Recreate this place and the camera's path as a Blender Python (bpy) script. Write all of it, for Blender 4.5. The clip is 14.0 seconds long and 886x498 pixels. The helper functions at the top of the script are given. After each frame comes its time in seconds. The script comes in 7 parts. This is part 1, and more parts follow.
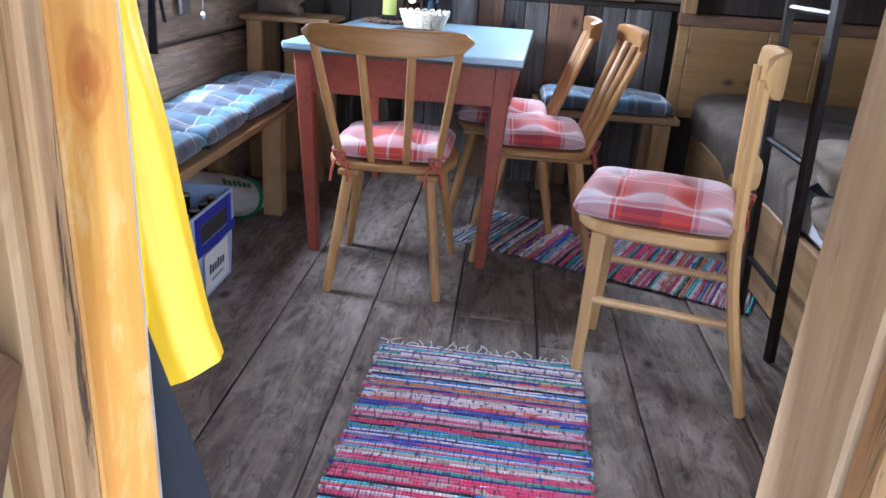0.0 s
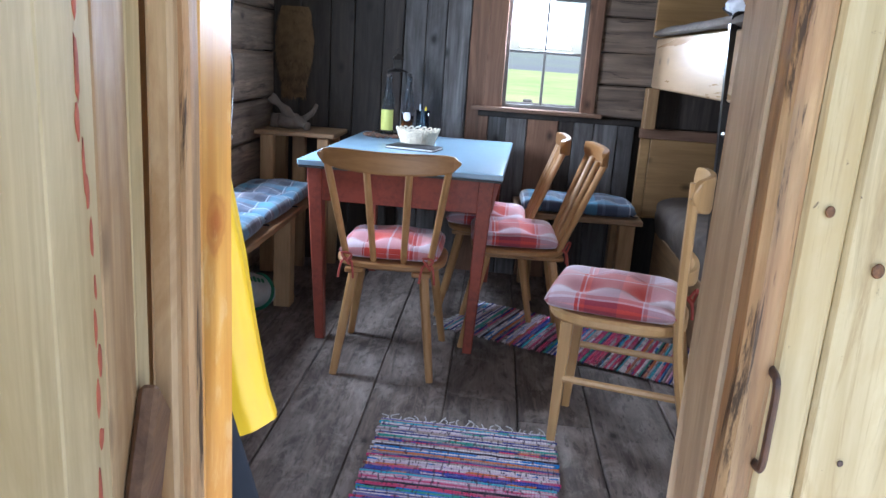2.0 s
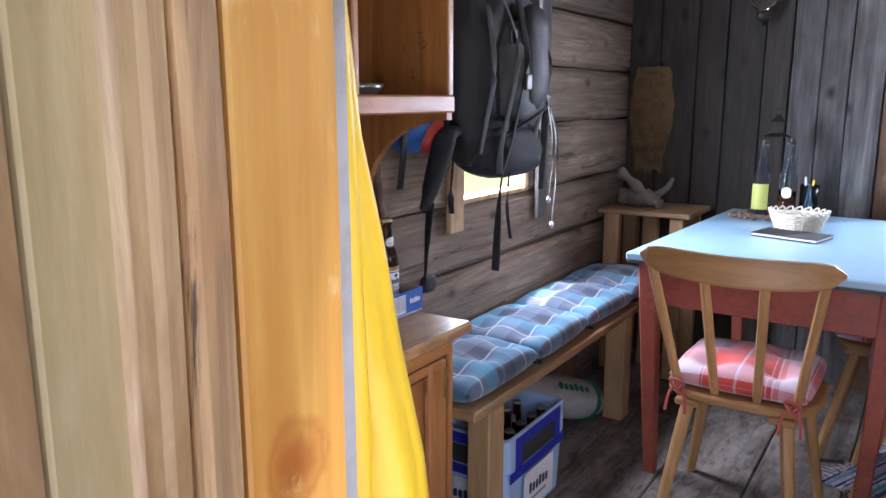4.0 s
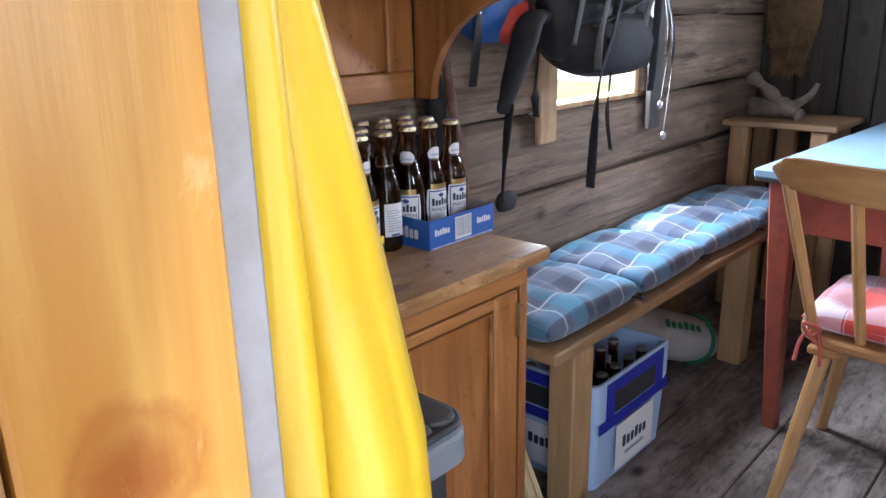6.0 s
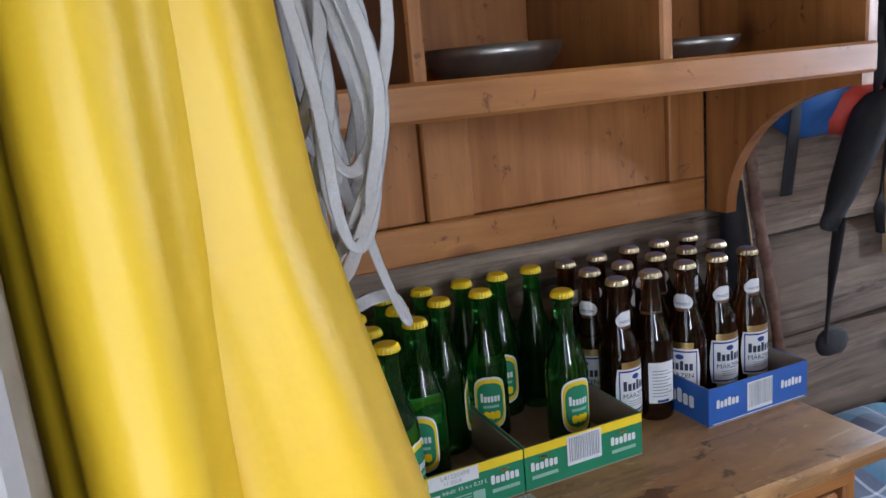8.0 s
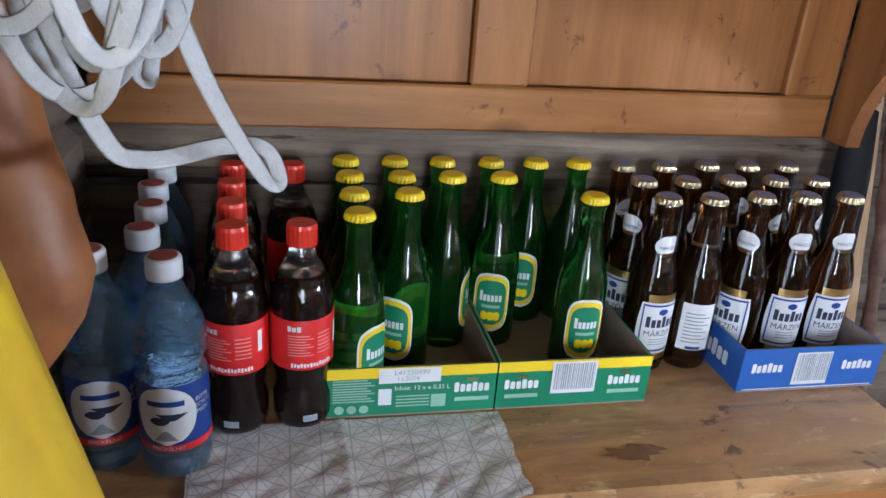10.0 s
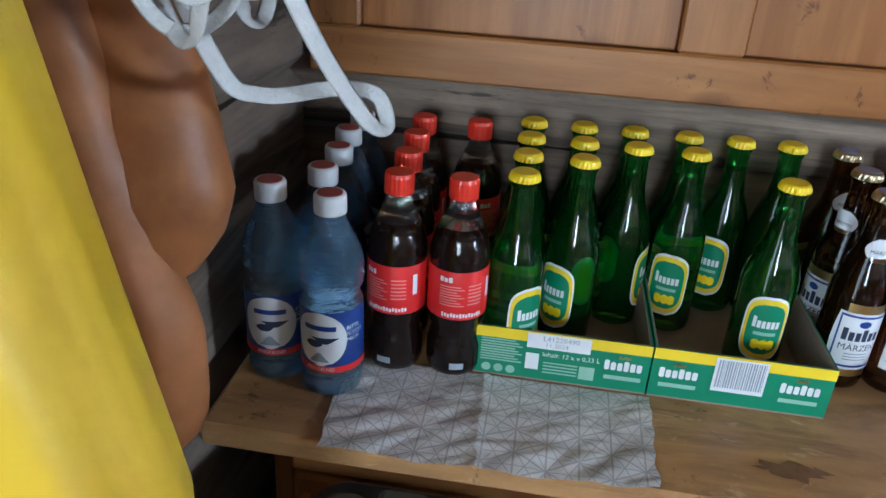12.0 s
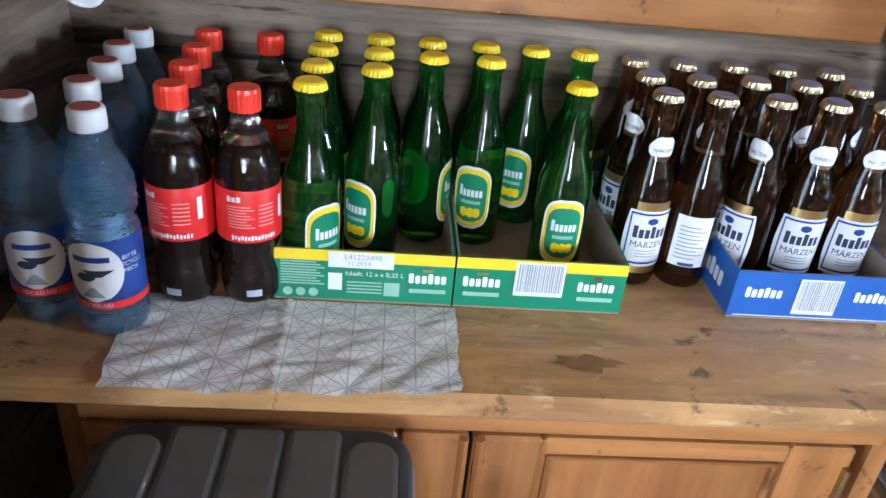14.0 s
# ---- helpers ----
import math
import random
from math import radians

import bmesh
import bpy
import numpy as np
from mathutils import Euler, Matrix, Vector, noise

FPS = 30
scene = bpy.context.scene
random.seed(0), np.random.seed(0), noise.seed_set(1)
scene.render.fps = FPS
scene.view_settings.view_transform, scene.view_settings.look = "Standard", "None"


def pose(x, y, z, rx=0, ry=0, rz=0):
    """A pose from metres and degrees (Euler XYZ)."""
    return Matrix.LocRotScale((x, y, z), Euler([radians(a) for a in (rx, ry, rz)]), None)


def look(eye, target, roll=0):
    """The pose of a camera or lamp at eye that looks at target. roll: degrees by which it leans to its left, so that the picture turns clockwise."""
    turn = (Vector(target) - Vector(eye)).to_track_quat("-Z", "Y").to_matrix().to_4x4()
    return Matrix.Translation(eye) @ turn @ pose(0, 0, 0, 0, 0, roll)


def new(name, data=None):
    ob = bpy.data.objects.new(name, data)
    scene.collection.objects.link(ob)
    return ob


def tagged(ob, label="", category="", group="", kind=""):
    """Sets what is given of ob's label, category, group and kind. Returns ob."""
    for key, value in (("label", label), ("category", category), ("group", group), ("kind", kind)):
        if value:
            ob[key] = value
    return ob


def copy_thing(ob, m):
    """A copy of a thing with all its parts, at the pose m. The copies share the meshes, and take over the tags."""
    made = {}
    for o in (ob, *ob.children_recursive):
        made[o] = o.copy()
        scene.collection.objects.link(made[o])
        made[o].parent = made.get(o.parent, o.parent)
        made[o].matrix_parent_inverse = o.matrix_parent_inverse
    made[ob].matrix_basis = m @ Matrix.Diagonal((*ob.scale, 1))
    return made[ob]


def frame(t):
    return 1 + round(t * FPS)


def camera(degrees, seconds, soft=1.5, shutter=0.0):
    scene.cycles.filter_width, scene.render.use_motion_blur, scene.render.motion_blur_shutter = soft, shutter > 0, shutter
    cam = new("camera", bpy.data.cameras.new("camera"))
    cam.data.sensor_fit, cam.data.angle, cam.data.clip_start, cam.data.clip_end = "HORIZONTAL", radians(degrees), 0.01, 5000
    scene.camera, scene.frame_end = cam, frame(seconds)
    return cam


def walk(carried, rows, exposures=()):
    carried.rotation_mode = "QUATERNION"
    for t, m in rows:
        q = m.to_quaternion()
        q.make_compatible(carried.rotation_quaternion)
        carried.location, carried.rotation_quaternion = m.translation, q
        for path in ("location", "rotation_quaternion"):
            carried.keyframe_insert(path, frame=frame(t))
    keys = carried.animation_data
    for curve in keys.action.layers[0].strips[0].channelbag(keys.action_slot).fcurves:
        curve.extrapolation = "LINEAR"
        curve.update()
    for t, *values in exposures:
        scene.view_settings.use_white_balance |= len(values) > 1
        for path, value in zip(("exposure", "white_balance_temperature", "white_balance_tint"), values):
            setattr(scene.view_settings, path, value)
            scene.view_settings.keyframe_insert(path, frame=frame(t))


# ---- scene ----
cam = camera(61.0, 14.0)
PATH = [
    (0, (0.6, 0.784, 1.066), (0.478, 2.644, 0.342), 3.9),
    (0.5, (0.592, 0.777, 1.064), (0.538, 2.609, 0.265), 4.4),
    (1, (0.63, 0.564, 1.063), (0.594, 2.401, 0.272), 4.5),
    (1.5, (0.62, 0.379, 1.119), (0.546, 2.261, 0.445), 3.7),
    (2, (0.608, 0.422, 1.199), (0.498, 2.356, 0.7), 3.9),
    (2.5, (0.579, 0.622, 1.204), (0.445, 2.575, 0.793), 3.8),
    (3, (0.582, 0.763, 1.240), (0.177, 2.689, 0.882), 2.7),
    (3.3, (0.572, 0.896, 1.222), (-0.133, 2.738, 0.892), 0.9),
    (3.5, (0.592, 0.978, 1.217), (-0.288, 2.744, 0.896), 1.0),
    (3.7, (0.662, 0.992, 1.255), (-0.357, 2.680, 0.919), -0.5),
    (5.8, (0.570, 1.330, 1.187), (-0.625, 2.820, 0.593), 0.6),
    (6, (0.560, 1.312, 1.163), (-0.732, 2.724, 0.578), -1.2),
    (6.5, (0.530, 1.391, 1.179), (-1.010, 2.506, 0.558), -4.8),
    (7, (0.47, 1.555, 1.193), (-1.197, 2.505, 0.628), -11.0),
    (7.5, (0.439, 1.569, 1.232), (-1.302, 2.425, 0.747), -9.6),
    (7.7, (0.425, 1.57, 1.267), (-1.347, 2.385, 0.825), -7.5),
    (9.8, (0.319, 1.741, 1.228), (-1.479, 2.228, 0.5), 3.9),
    (10, (0.318, 1.756, 1.23), (-1.483, 2.162, 0.459), 4.3),
    (10.5, (0.316, 1.798, 1.207), (-1.483, 2.004, 0.356), 4.9),
    (11, (0.342, 1.832, 1.206), (-1.45, 1.796, 0.32), 3.9),
    (11.5, (0.337, 1.819, 1.211), (-1.44, 1.602, 0.319), 3.1),
    (12, (0.323, 1.845, 1.229), (-1.453, 1.604, 0.343), 3.3),
    (12.5, (0.305, 1.886, 1.223), (-1.479, 1.787, 0.324), 3.8),
    (13, (0.305, 1.94, 1.204), (-1.463, 1.999, 0.271), 4.2),
    (13.5, (0.314, 1.926, 1.164), (-1.414, 2.046, 0.164), 4.5),
    (14, (0.309, 1.904, 1.186), (-1.432, 2.059, 0.215), 5.6),
]
walk(cam, [(t, look(eye, target, roll)) for t, eye, target, roll in PATH],
     exposures=[(0.0, 2.0, 5750, 15), (0.7, 1.95, 5750, 15), (1.0, 1.9, 5650, 13), (1.5, 1.7, 5650, 14), (2.0, 1.6, 5600, 13), (2.5, 1.4, 5650, 15), (3.0, 1.7, 5750, 17), (3.7, 1.75, 5900, 21), (5.8, 1.95, 5900, 15), (6.2, 1.95, 6000, 17), (6.5, 1.35, 5900, 16), (7.0, 1.4, 5900, 17), (7.7, 1.7, 5850, 15), (10.0, 2.45, 5600, 11), (11.0, 2.65, 5550, 11), (11.5, 2.35, 5600, 12), (12.0, 2.35, 5300, 4), (12.6, 2.85, 5300, 5), (13.2, 2.95, 5300, 5), (14.0, 3.0, 5400, 8)])

# ---- light ----
world = bpy.data.worlds.new("sky")
scene.world = world
world.use_nodes = True
wn = world.node_tree
sky = wn.nodes.new("ShaderNodeTexSky")
sky.sky_type = "NISHITA"
sky.sun_disc = False
SUN_FROM = Vector((-0.22, -0.30, 1.0)).normalized()
sky.sun_elevation = math.asin(SUN_FROM.z)
sky.sun_rotation = math.atan2(SUN_FROM.x, SUN_FROM.y)
sky.air_density, sky.dust_density = 1.0, 2.0
wn.links.new(sky.outputs["Color"], wn.nodes["Background"].inputs["Color"])
wn.nodes["Background"].inputs["Strength"].default_value = 0.15

sun = new("sun", bpy.data.lights.new("sun", "SUN"))
sun.data.energy, sun.data.angle, sun.data.color = 5.0, radians(0.5), (1.0, 0.94, 0.85)
sun.matrix_world = look(SUN_FROM * 30, (0, 0, 0))

# daylight of the open doorway
door_day = new("door_daylight", bpy.data.lights.new("door_daylight", "AREA"))
door_day.data.shape, door_day.data.size, door_day.data.size_y = "RECTANGLE", 0.60, 1.25
door_day.data.energy, door_day.data.color = 1.7, (0.93, 0.96, 1.0)
door_day.matrix_world = look((0.585, 1.45, 0.70), (0.25, 3.8, 0.25))

# added fill lamp in an invented east wall opening, brightens the dresser side
east_fill = new("window_daylight", bpy.data.lights.new("window_daylight", "AREA"))
east_fill.data.shape, east_fill.data.size, east_fill.data.size_y = "RECTANGLE", 0.44, 0.80
east_fill.data.energy, east_fill.data.color = 7.5, (0.96, 0.98, 1.0)
east_fill.matrix_world = look((2.42, 1.86, 1.28), (-0.4, 2.05, 0.85))

# daylight of the small window in the log wall
west_day = new("window_daylight", bpy.data.lights.new("window_daylight", "AREA"))
west_day.data.shape, west_day.data.size, west_day.data.size_y = "RECTANGLE", 0.42, 0.60
west_day.data.energy, west_day.data.color = 16.0, (0.86, 0.93, 1.0)
west_day.matrix_world = look((-0.735, 3.36, 1.265), (1.2, 3.36, 0.75))

# daylight through the upper panes of the window in the far wall
north_day = new("window_daylight", bpy.data.lights.new("window_daylight", "AREA"))
north_day.data.shape, north_day.data.size, north_day.data.size_y = "RECTANGLE", 0.36, 0.25
north_day.data.energy, north_day.data.color = 8.5, (0.86, 0.93, 1.0)
north_day.matrix_world = look((0.85, 4.70, 1.395), (-0.35, 2.7, 0.75))

# ---- materials ----
def nt(name):
    m = bpy.data.materials.new(name)
    m.use_nodes = True
    return m, m.node_tree.nodes, m.node_tree.links, m.node_tree.nodes["Principled BSDF"]


def ramp(nodes, stops, mode="LINEAR"):
    r = nodes.new("ShaderNodeValToRGB")
    e = r.color_ramp
    e.interpolation = mode
    while len(e.elements) < len(stops):
        e.elements.new(0.5)
    for el, (p, c) in zip(e.elements, stops):
        el.position, el.color = p, (*c, 1) if len(c) == 3 else c
    return r


def coords(nodes, links, scale, rnd=5.0):
    tc, oi = nodes.new("ShaderNodeTexCoord"), nodes.new("ShaderNodeObjectInfo")
    mul = nodes.new("ShaderNodeMath")
    mul.operation, mul.inputs[1].default_value = "MULTIPLY", rnd
    add = nodes.new("ShaderNodeVectorMath")
    mp = nodes.new("ShaderNodeMapping")
    mp.inputs["Scale"].default_value = scale
    links.new(oi.outputs["Random"], mul.inputs[0])
    links.new(tc.outputs["Object"], add.inputs[0])
    links.new(mul.outputs[0], add.inputs[1])
    links.new(add.outputs[0], mp.inputs["Vector"])
    return mp, oi


def tex_noise(nodes, links, vec, scale, detail=5, rough=0.6, dist=0.0):
    n = nodes.new("ShaderNodeTexNoise")
    n.inputs["Scale"].default_value, n.inputs["Detail"].default_value = scale, detail
    n.inputs["Roughness"].default_value, n.inputs["Distortion"].default_value = rough, dist
    links.new(vec, n.inputs["Vector"])
    return n


def mixc(nodes, links, fac, a, b, mode="MIX"):
    m = nodes.new("ShaderNodeMix")
    m.data_type, m.blend_type = "RGBA", mode
    for sock, v in ((m.inputs[0], fac), (m.inputs[6], a), (m.inputs[7], b)):
        if isinstance(v, (int, float)):
            sock.default_value = v
        elif isinstance(v, tuple):
            sock.default_value = (*v, 1)
        else:
            links.new(v, sock)
    return m.outputs[2]


def bump(nodes, links, bsdf, height, strength, dist=0.01):
    b = nodes.new("ShaderNodeBump")
    b.inputs["Strength"].default_value, b.inputs["Distance"].default_value = strength, dist
    links.new(height, b.inputs["Height"])
    links.new(b.outputs[0], bsdf.inputs["Normal"])


def wood(name, dark, light, stain, axis, rough=0.6, fine=22.0, knots=True, relief=0.35, stain_amt=0.6, vary=0.35):
    """Timber with grain along the axis, stains, knots and a different tone for each piece."""
    m, n, l, b = nt(name)
    s = [1.0, 1.0, 1.0]
    s["xyz".index(axis)] = 0.07
    mp, oi = coords(n, l, s)
    g = tex_noise(n, l, mp.outputs[0], fine, 7, 0.62, 1.2)
    g2 = tex_noise(n, l, mp.outputs[0], fine * 5, 3, 0.6)
    gm = n.new("ShaderNodeMath")
    gm.operation, gm.inputs[1].default_value = "MULTIPLY_ADD", 0.3
    l.new(g2.outputs["Fac"], gm.inputs[0])
    l.new(g.outputs["Fac"], gm.inputs[2])
    r = ramp(n, [(0.42, dark), (0.62, tuple((a + c) / 2 for a, c in zip(dark, light))), (0.82, light)])
    l.new(gm.outputs[0], r.inputs["Fac"])
    s3 = [1.0, 1.0, 1.0]
    s3["xyz".index(axis)] = 0.4
    mb, _ = coords(n, l, s3, 3.0)
    big = tex_noise(n, l, mb.outputs[0], 5.5, 6, 0.68, 0.8)
    br = ramp(n, [(0.46, (0, 0, 0)), (0.64, (stain_amt,) * 3)])
    l.new(big.outputs["Fac"], br.inputs["Fac"])
    col = mixc(n, l, br.outputs["Color"], r.outputs["Color"], stain)
    if knots:
        s2 = [1.0, 1.0, 1.0]
        s2["xyz".index(axis)] = 0.65
        mk, _ = coords(n, l, s2, 9.0)
        v = n.new("ShaderNodeTexVoronoi")
        v.inputs["Scale"].default_value = 7.0
        l.new(mk.outputs[0], v.inputs["Vector"])
        kr = ramp(n, [(0.05, (0.9,) * 3), (0.10, (0.5,) * 3), (0.19, (0, 0, 0))])
        l.new(v.outputs["Distance"], kr.inputs["Fac"])
        col = mixc(n, l, kr.outputs["Color"], col, tuple(c * 0.35 for c in dark))
    hv = n.new("ShaderNodeMapRange")
    hv.inputs["To Min"].default_value, hv.inputs["To Max"].default_value = 1 - vary, 1 + vary
    l.new(oi.outputs["Random"], hv.inputs["Value"])
    hs = n.new("ShaderNodeHueSaturation")
    l.new(hv.outputs[0], hs.inputs["Value"])
    l.new(col, hs.inputs["Color"])
    l.new(hs.outputs[0], b.inputs["Base Color"])
    rr = n.new("ShaderNodeMapRange")
    rr.inputs["To Min"].default_value, rr.inputs["To Max"].default_value = rough - 0.15, min(1, rough + 0.15)
    l.new(g.outputs["Fac"], rr.inputs["Value"])
    l.new(rr.outputs[0], b.inputs["Roughness"])
    bump(n, l, b, gm.outputs[0], relief, 0.006)
    return m


def plain(name, col, rough=0.5, metal=0.0, spots=0.12, scale=30.0, relief=0.0, coat=0.0, other=None):
    """A plain surface with slight blotches at two scales."""
    m, n, l, b = nt(name)
    mp, oi = coords(n, l, (1, 1, 1))
    a = tex_noise(n, l, mp.outputs[0], scale, 5)
    c = tex_noise(n, l, mp.outputs[0], scale * 0.15, 3)
    other = other or tuple(x * 0.6 for x in col)
    r = ramp(n, [(0.35, (0, 0, 0)), (0.75, (min(1, spots * 3),) * 3)])
    mm = n.new("ShaderNodeMath")
    mm.operation = "MULTIPLY"
    l.new(a.outputs["Fac"], mm.inputs[0])
    l.new(c.outputs["Fac"], mm.inputs[1])
    sc = n.new("ShaderNodeMath")
    sc.operation, sc.inputs[1].default_value = "MULTIPLY", 2.0
    l.new(mm.outputs[0], sc.inputs[0])
    l.new(sc.outputs[0], r.inputs["Fac"])
    l.new(mixc(n, l, r.outputs["Color"], col, other), b.inputs["Base Color"])
    b.inputs["Roughness"].default_value, b.inputs["Metallic"].default_value = rough, metal
    b.inputs["Coat Weight"].default_value = coat
    if relief:
        bump(n, l, b, a.outputs["Fac"], relief, 0.004)
    return m


def glass(name, col, rough=0.03, ior=1.45, clear=1.0, dents=0.0):
    m, n, l, b = nt(name)
    if dents:
        tc = n.new("ShaderNodeTexCoord")
        mp = n.new("ShaderNodeMapping")
        mp.inputs["Scale"].default_value = (1.0, 1.0, 2.2)
        l.new(tc.outputs["Object"], mp.inputs["Vector"])
        bump(n, l, b, tex_noise(n, l, mp.outputs[0], 48, 3).outputs["Fac"], dents, 0.006)
    b.inputs["Base Color"].default_value = (*col, 1)
    b.inputs["Transmission Weight"].default_value = clear
    b.inputs["Roughness"].default_value, b.inputs["IOR"].default_value = rough, ior
    return m


def plaid(name, base, bands_x, bands_y, period, rough=0.9):
    """Woven check: constant bands in two directions, laid over each other."""
    m, n, l, b = nt(name)
    tc = n.new("ShaderNodeTexCoord")
    sep = n.new("ShaderNodeSeparateXYZ")
    l.new(tc.outputs["Object"], sep.inputs[0])
    outs = []
    for axis, bands in (("X", bands_x), ("Y", bands_y)):
        k = n.new("ShaderNodeMath")
        k.operation, k.inputs[1].default_value = "MULTIPLY", 1.0 / period
        f = n.new("ShaderNodeMath")
        f.operation = "FRACT"
        l.new(sep.outputs[axis], k.inputs[0])
        l.new(k.outputs[0], f.inputs[0])
        r = ramp(n, bands, "CONSTANT")
        l.new(f.outputs[0], r.inputs["Fac"])
        outs.append(r.outputs["Color"])
    col = mixc(n, l, 0.5, outs[0], outs[1])
    nz = n.new("ShaderNodeTexNoise")
    nz.inputs["Scale"].default_value, nz.inputs["Detail"].default_value = 250.0, 3
    l.new(tc.outputs["Object"], nz.inputs["Vector"])
    col = mixc(n, l, 0.22, col, nz.outputs["Fac"], "OVERLAY")
    l.new(col, b.inputs["Base Color"])
    b.inputs["Roughness"].default_value = rough
    b.inputs["Sheen Weight"].default_value = 0.25
    bump(n, l, b, nz.outputs["Fac"], 0.25, 0.002)
    return m


def add_knot(m, centre, radius, col):
    """A soft-edged knot in the board, with rings round it."""
    n, l = m.node_tree.nodes, m.node_tree.links
    b = n["Principled BSDF"]
    old = b.inputs["Base Color"].links[0].from_socket
    tc = n.new("ShaderNodeTexCoord")
    nz = tex_noise(n, l, tc.outputs["Object"], 30, 3)
    off = n.new("ShaderNodeVectorMath")
    off.operation, off.inputs[1].default_value = "SUBTRACT", centre
    sc = n.new("ShaderNodeVectorMath")
    sc.operation, sc.inputs[1].default_value = "MULTIPLY", (0.2, 1.0, 0.8)
    ln = n.new("ShaderNodeVectorMath")
    ln.operation = "LENGTH"
    l.new(tc.outputs["Object"], off.inputs[0])
    l.new(off.outputs[0], sc.inputs[0])
    l.new(sc.outputs[0], ln.inputs[0])
    ad = n.new("ShaderNodeMath")
    ad.operation, ad.inputs[1].default_value = "MULTIPLY_ADD", radius * 0.9
    l.new(nz.outputs["Fac"], ad.inputs[0])
    l.new(ln.outputs["Value"], ad.inputs[2])
    r = ramp(n, [(0.0, (0.95,) * 3), (0.55, (0.75,) * 3), (0.75, (0.35,) * 3), (0.85, (0.5,) * 3), (1.0, (0, 0, 0))])
    mr = n.new("ShaderNodeMapRange")
    mr.inputs["From Max"].default_value = radius * 1.55
    l.new(ad.outputs[0], mr.inputs["Value"])
    l.new(mr.outputs[0], r.inputs["Fac"])
    l.new(mixc(n, l, r.outputs["Color"], old, col), b.inputs["Base Color"])


def add_wear(m, scale, lo, hi, col, amount, stretch=(1, 1, 1)):
    """Irregular worn or soiled spots over the finished surface colour."""
    n, l = m.node_tree.nodes, m.node_tree.links
    b = n["Principled BSDF"]
    old = b.inputs["Base Color"].links[0].from_socket
    mp, _ = coords(n, l, stretch, 7.0)
    nz = tex_noise(n, l, mp.outputs[0], scale, 8, 0.72, 0.6)
    r = ramp(n, [(lo, (0, 0, 0)), (hi, (amount,) * 3)])
    l.new(nz.outputs["Fac"], r.inputs["Fac"])
    l.new(mixc(n, l, r.outputs["Color"], old, col), b.inputs["Base Color"])


M_FLOOR = wood("floor_boards", (0.03, 0.023, 0.02), (0.18, 0.142, 0.12), (0.29, 0.25, 0.222), "y", 0.7, 26, True, 0.9, 0.75, 0.2)
M_LOG = wood("hewn_log", (0.07, 0.049, 0.036), (0.36, 0.27, 0.195), (0.17, 0.125, 0.09), "y", 0.85, 14, True, 0.9, 0.7, 0.25)
M_LOGX = wood("hewn_log_across", (0.05, 0.037, 0.028), (0.27, 0.205, 0.155), (0.13, 0.10, 0.08), "x", 0.85, 14, True, 0.9, 0.7, 0.25)
M_GREY = wood("weathered_plank", (0.035, 0.033, 0.033), (0.165, 0.16, 0.16), (0.05, 0.042, 0.037), "z", 0.85, 16, True, 0.7, 0.6, 0.35)
M_DARK = wood("smoked_plank", (0.010, 0.008, 0.007), (0.060, 0.048, 0.040), (0.014, 0.011, 0.009), "z", 0.8, 16, True, 0.6, 0.7, 0.3)
M_REDP = wood("reddish_plank", (0.10, 0.05, 0.03), (0.26, 0.145, 0.09), (0.14, 0.075, 0.045), "z", 0.75, 16, True, 0.4, 0.5, 0.15)
M_REDX = wood("reddish_board_across", (0.10, 0.055, 0.035), (0.24, 0.14, 0.09), (0.14, 0.08, 0.05), "x", 0.75, 16, True, 0.4, 0.5, 0.15)
M_JAMB = wood("varnished_pine", (0.46, 0.20, 0.035), (0.68, 0.37, 0.085), (0.55, 0.235, 0.04), "z", 0.36, 9, False, 0.2, 0.7, 0.03)
add_knot(M_JAMB, (0.222, 1.450, 0.945), 0.036, (0.36, 0.09, 0.012))
M_RAW = wood("raw_pine", (0.27, 0.14, 0.055), (0.62, 0.44, 0.24), (0.30, 0.155, 0.055), "z", 0.55, 13, True, 0.5, 0.7, 0.1)
M_PALE = wood("pale_door_pine", (0.44, 0.32, 0.15), (0.68, 0.56, 0.33), (0.42, 0.31, 0.14), "z", 0.6, 13, True, 0.25, 0.5, 0.08)
M_WORN = wood("worn_edge_pine", (0.16, 0.085, 0.04), (0.66, 0.42, 0.20), (0.45, 0.22, 0.09), "z", 0.55, 17, False, 0.7, 0.7, 0.1)
add_wear(M_WORN, 26, 0.56, 0.62, (0.035, 0.02, 0.014), 0.9, (1, 1, 0.10))
M_BRACE = wood("dark_brace_pine", (0.09, 0.045, 0.022), (0.30, 0.165, 0.085), (0.06, 0.035, 0.022), "x", 0.6, 17, True, 0.6, 0.7, 0.1)
# pine with daylight put into its base colour, as the roof shades these boards
M_CLAD = wood("sunlit_cladding_pine", (0.42, 0.295, 0.12), (0.72, 0.60, 0.35), (0.54, 0.38, 0.165), "z", 0.5, 8, True, 0.4, 0.6, 0.06)
add_wear(M_CLAD, 14, 0.52, 0.64, (0.28, 0.185, 0.08), 0.75, (1, 1, 0.07))
add_wear(M_CLAD, 34, 0.55, 0.62, (0.40, 0.27, 0.12), 0.6, (1, 1, 0.05))
add_wear(M_CLAD, 60, 0.66, 0.70, (0.10, 0.06, 0.03), 0.8)
M_LINING = wood("greyed_pine_lining", (0.33, 0.23, 0.135), (0.64, 0.51, 0.345), (0.42, 0.29, 0.17), "z", 0.6, 13, True, 0.4, 0.6, 0.06)
add_wear(M_LINING, 22, 0.58, 0.66, (0.16, 0.10, 0.06), 0.6, (1, 1, 0.15))
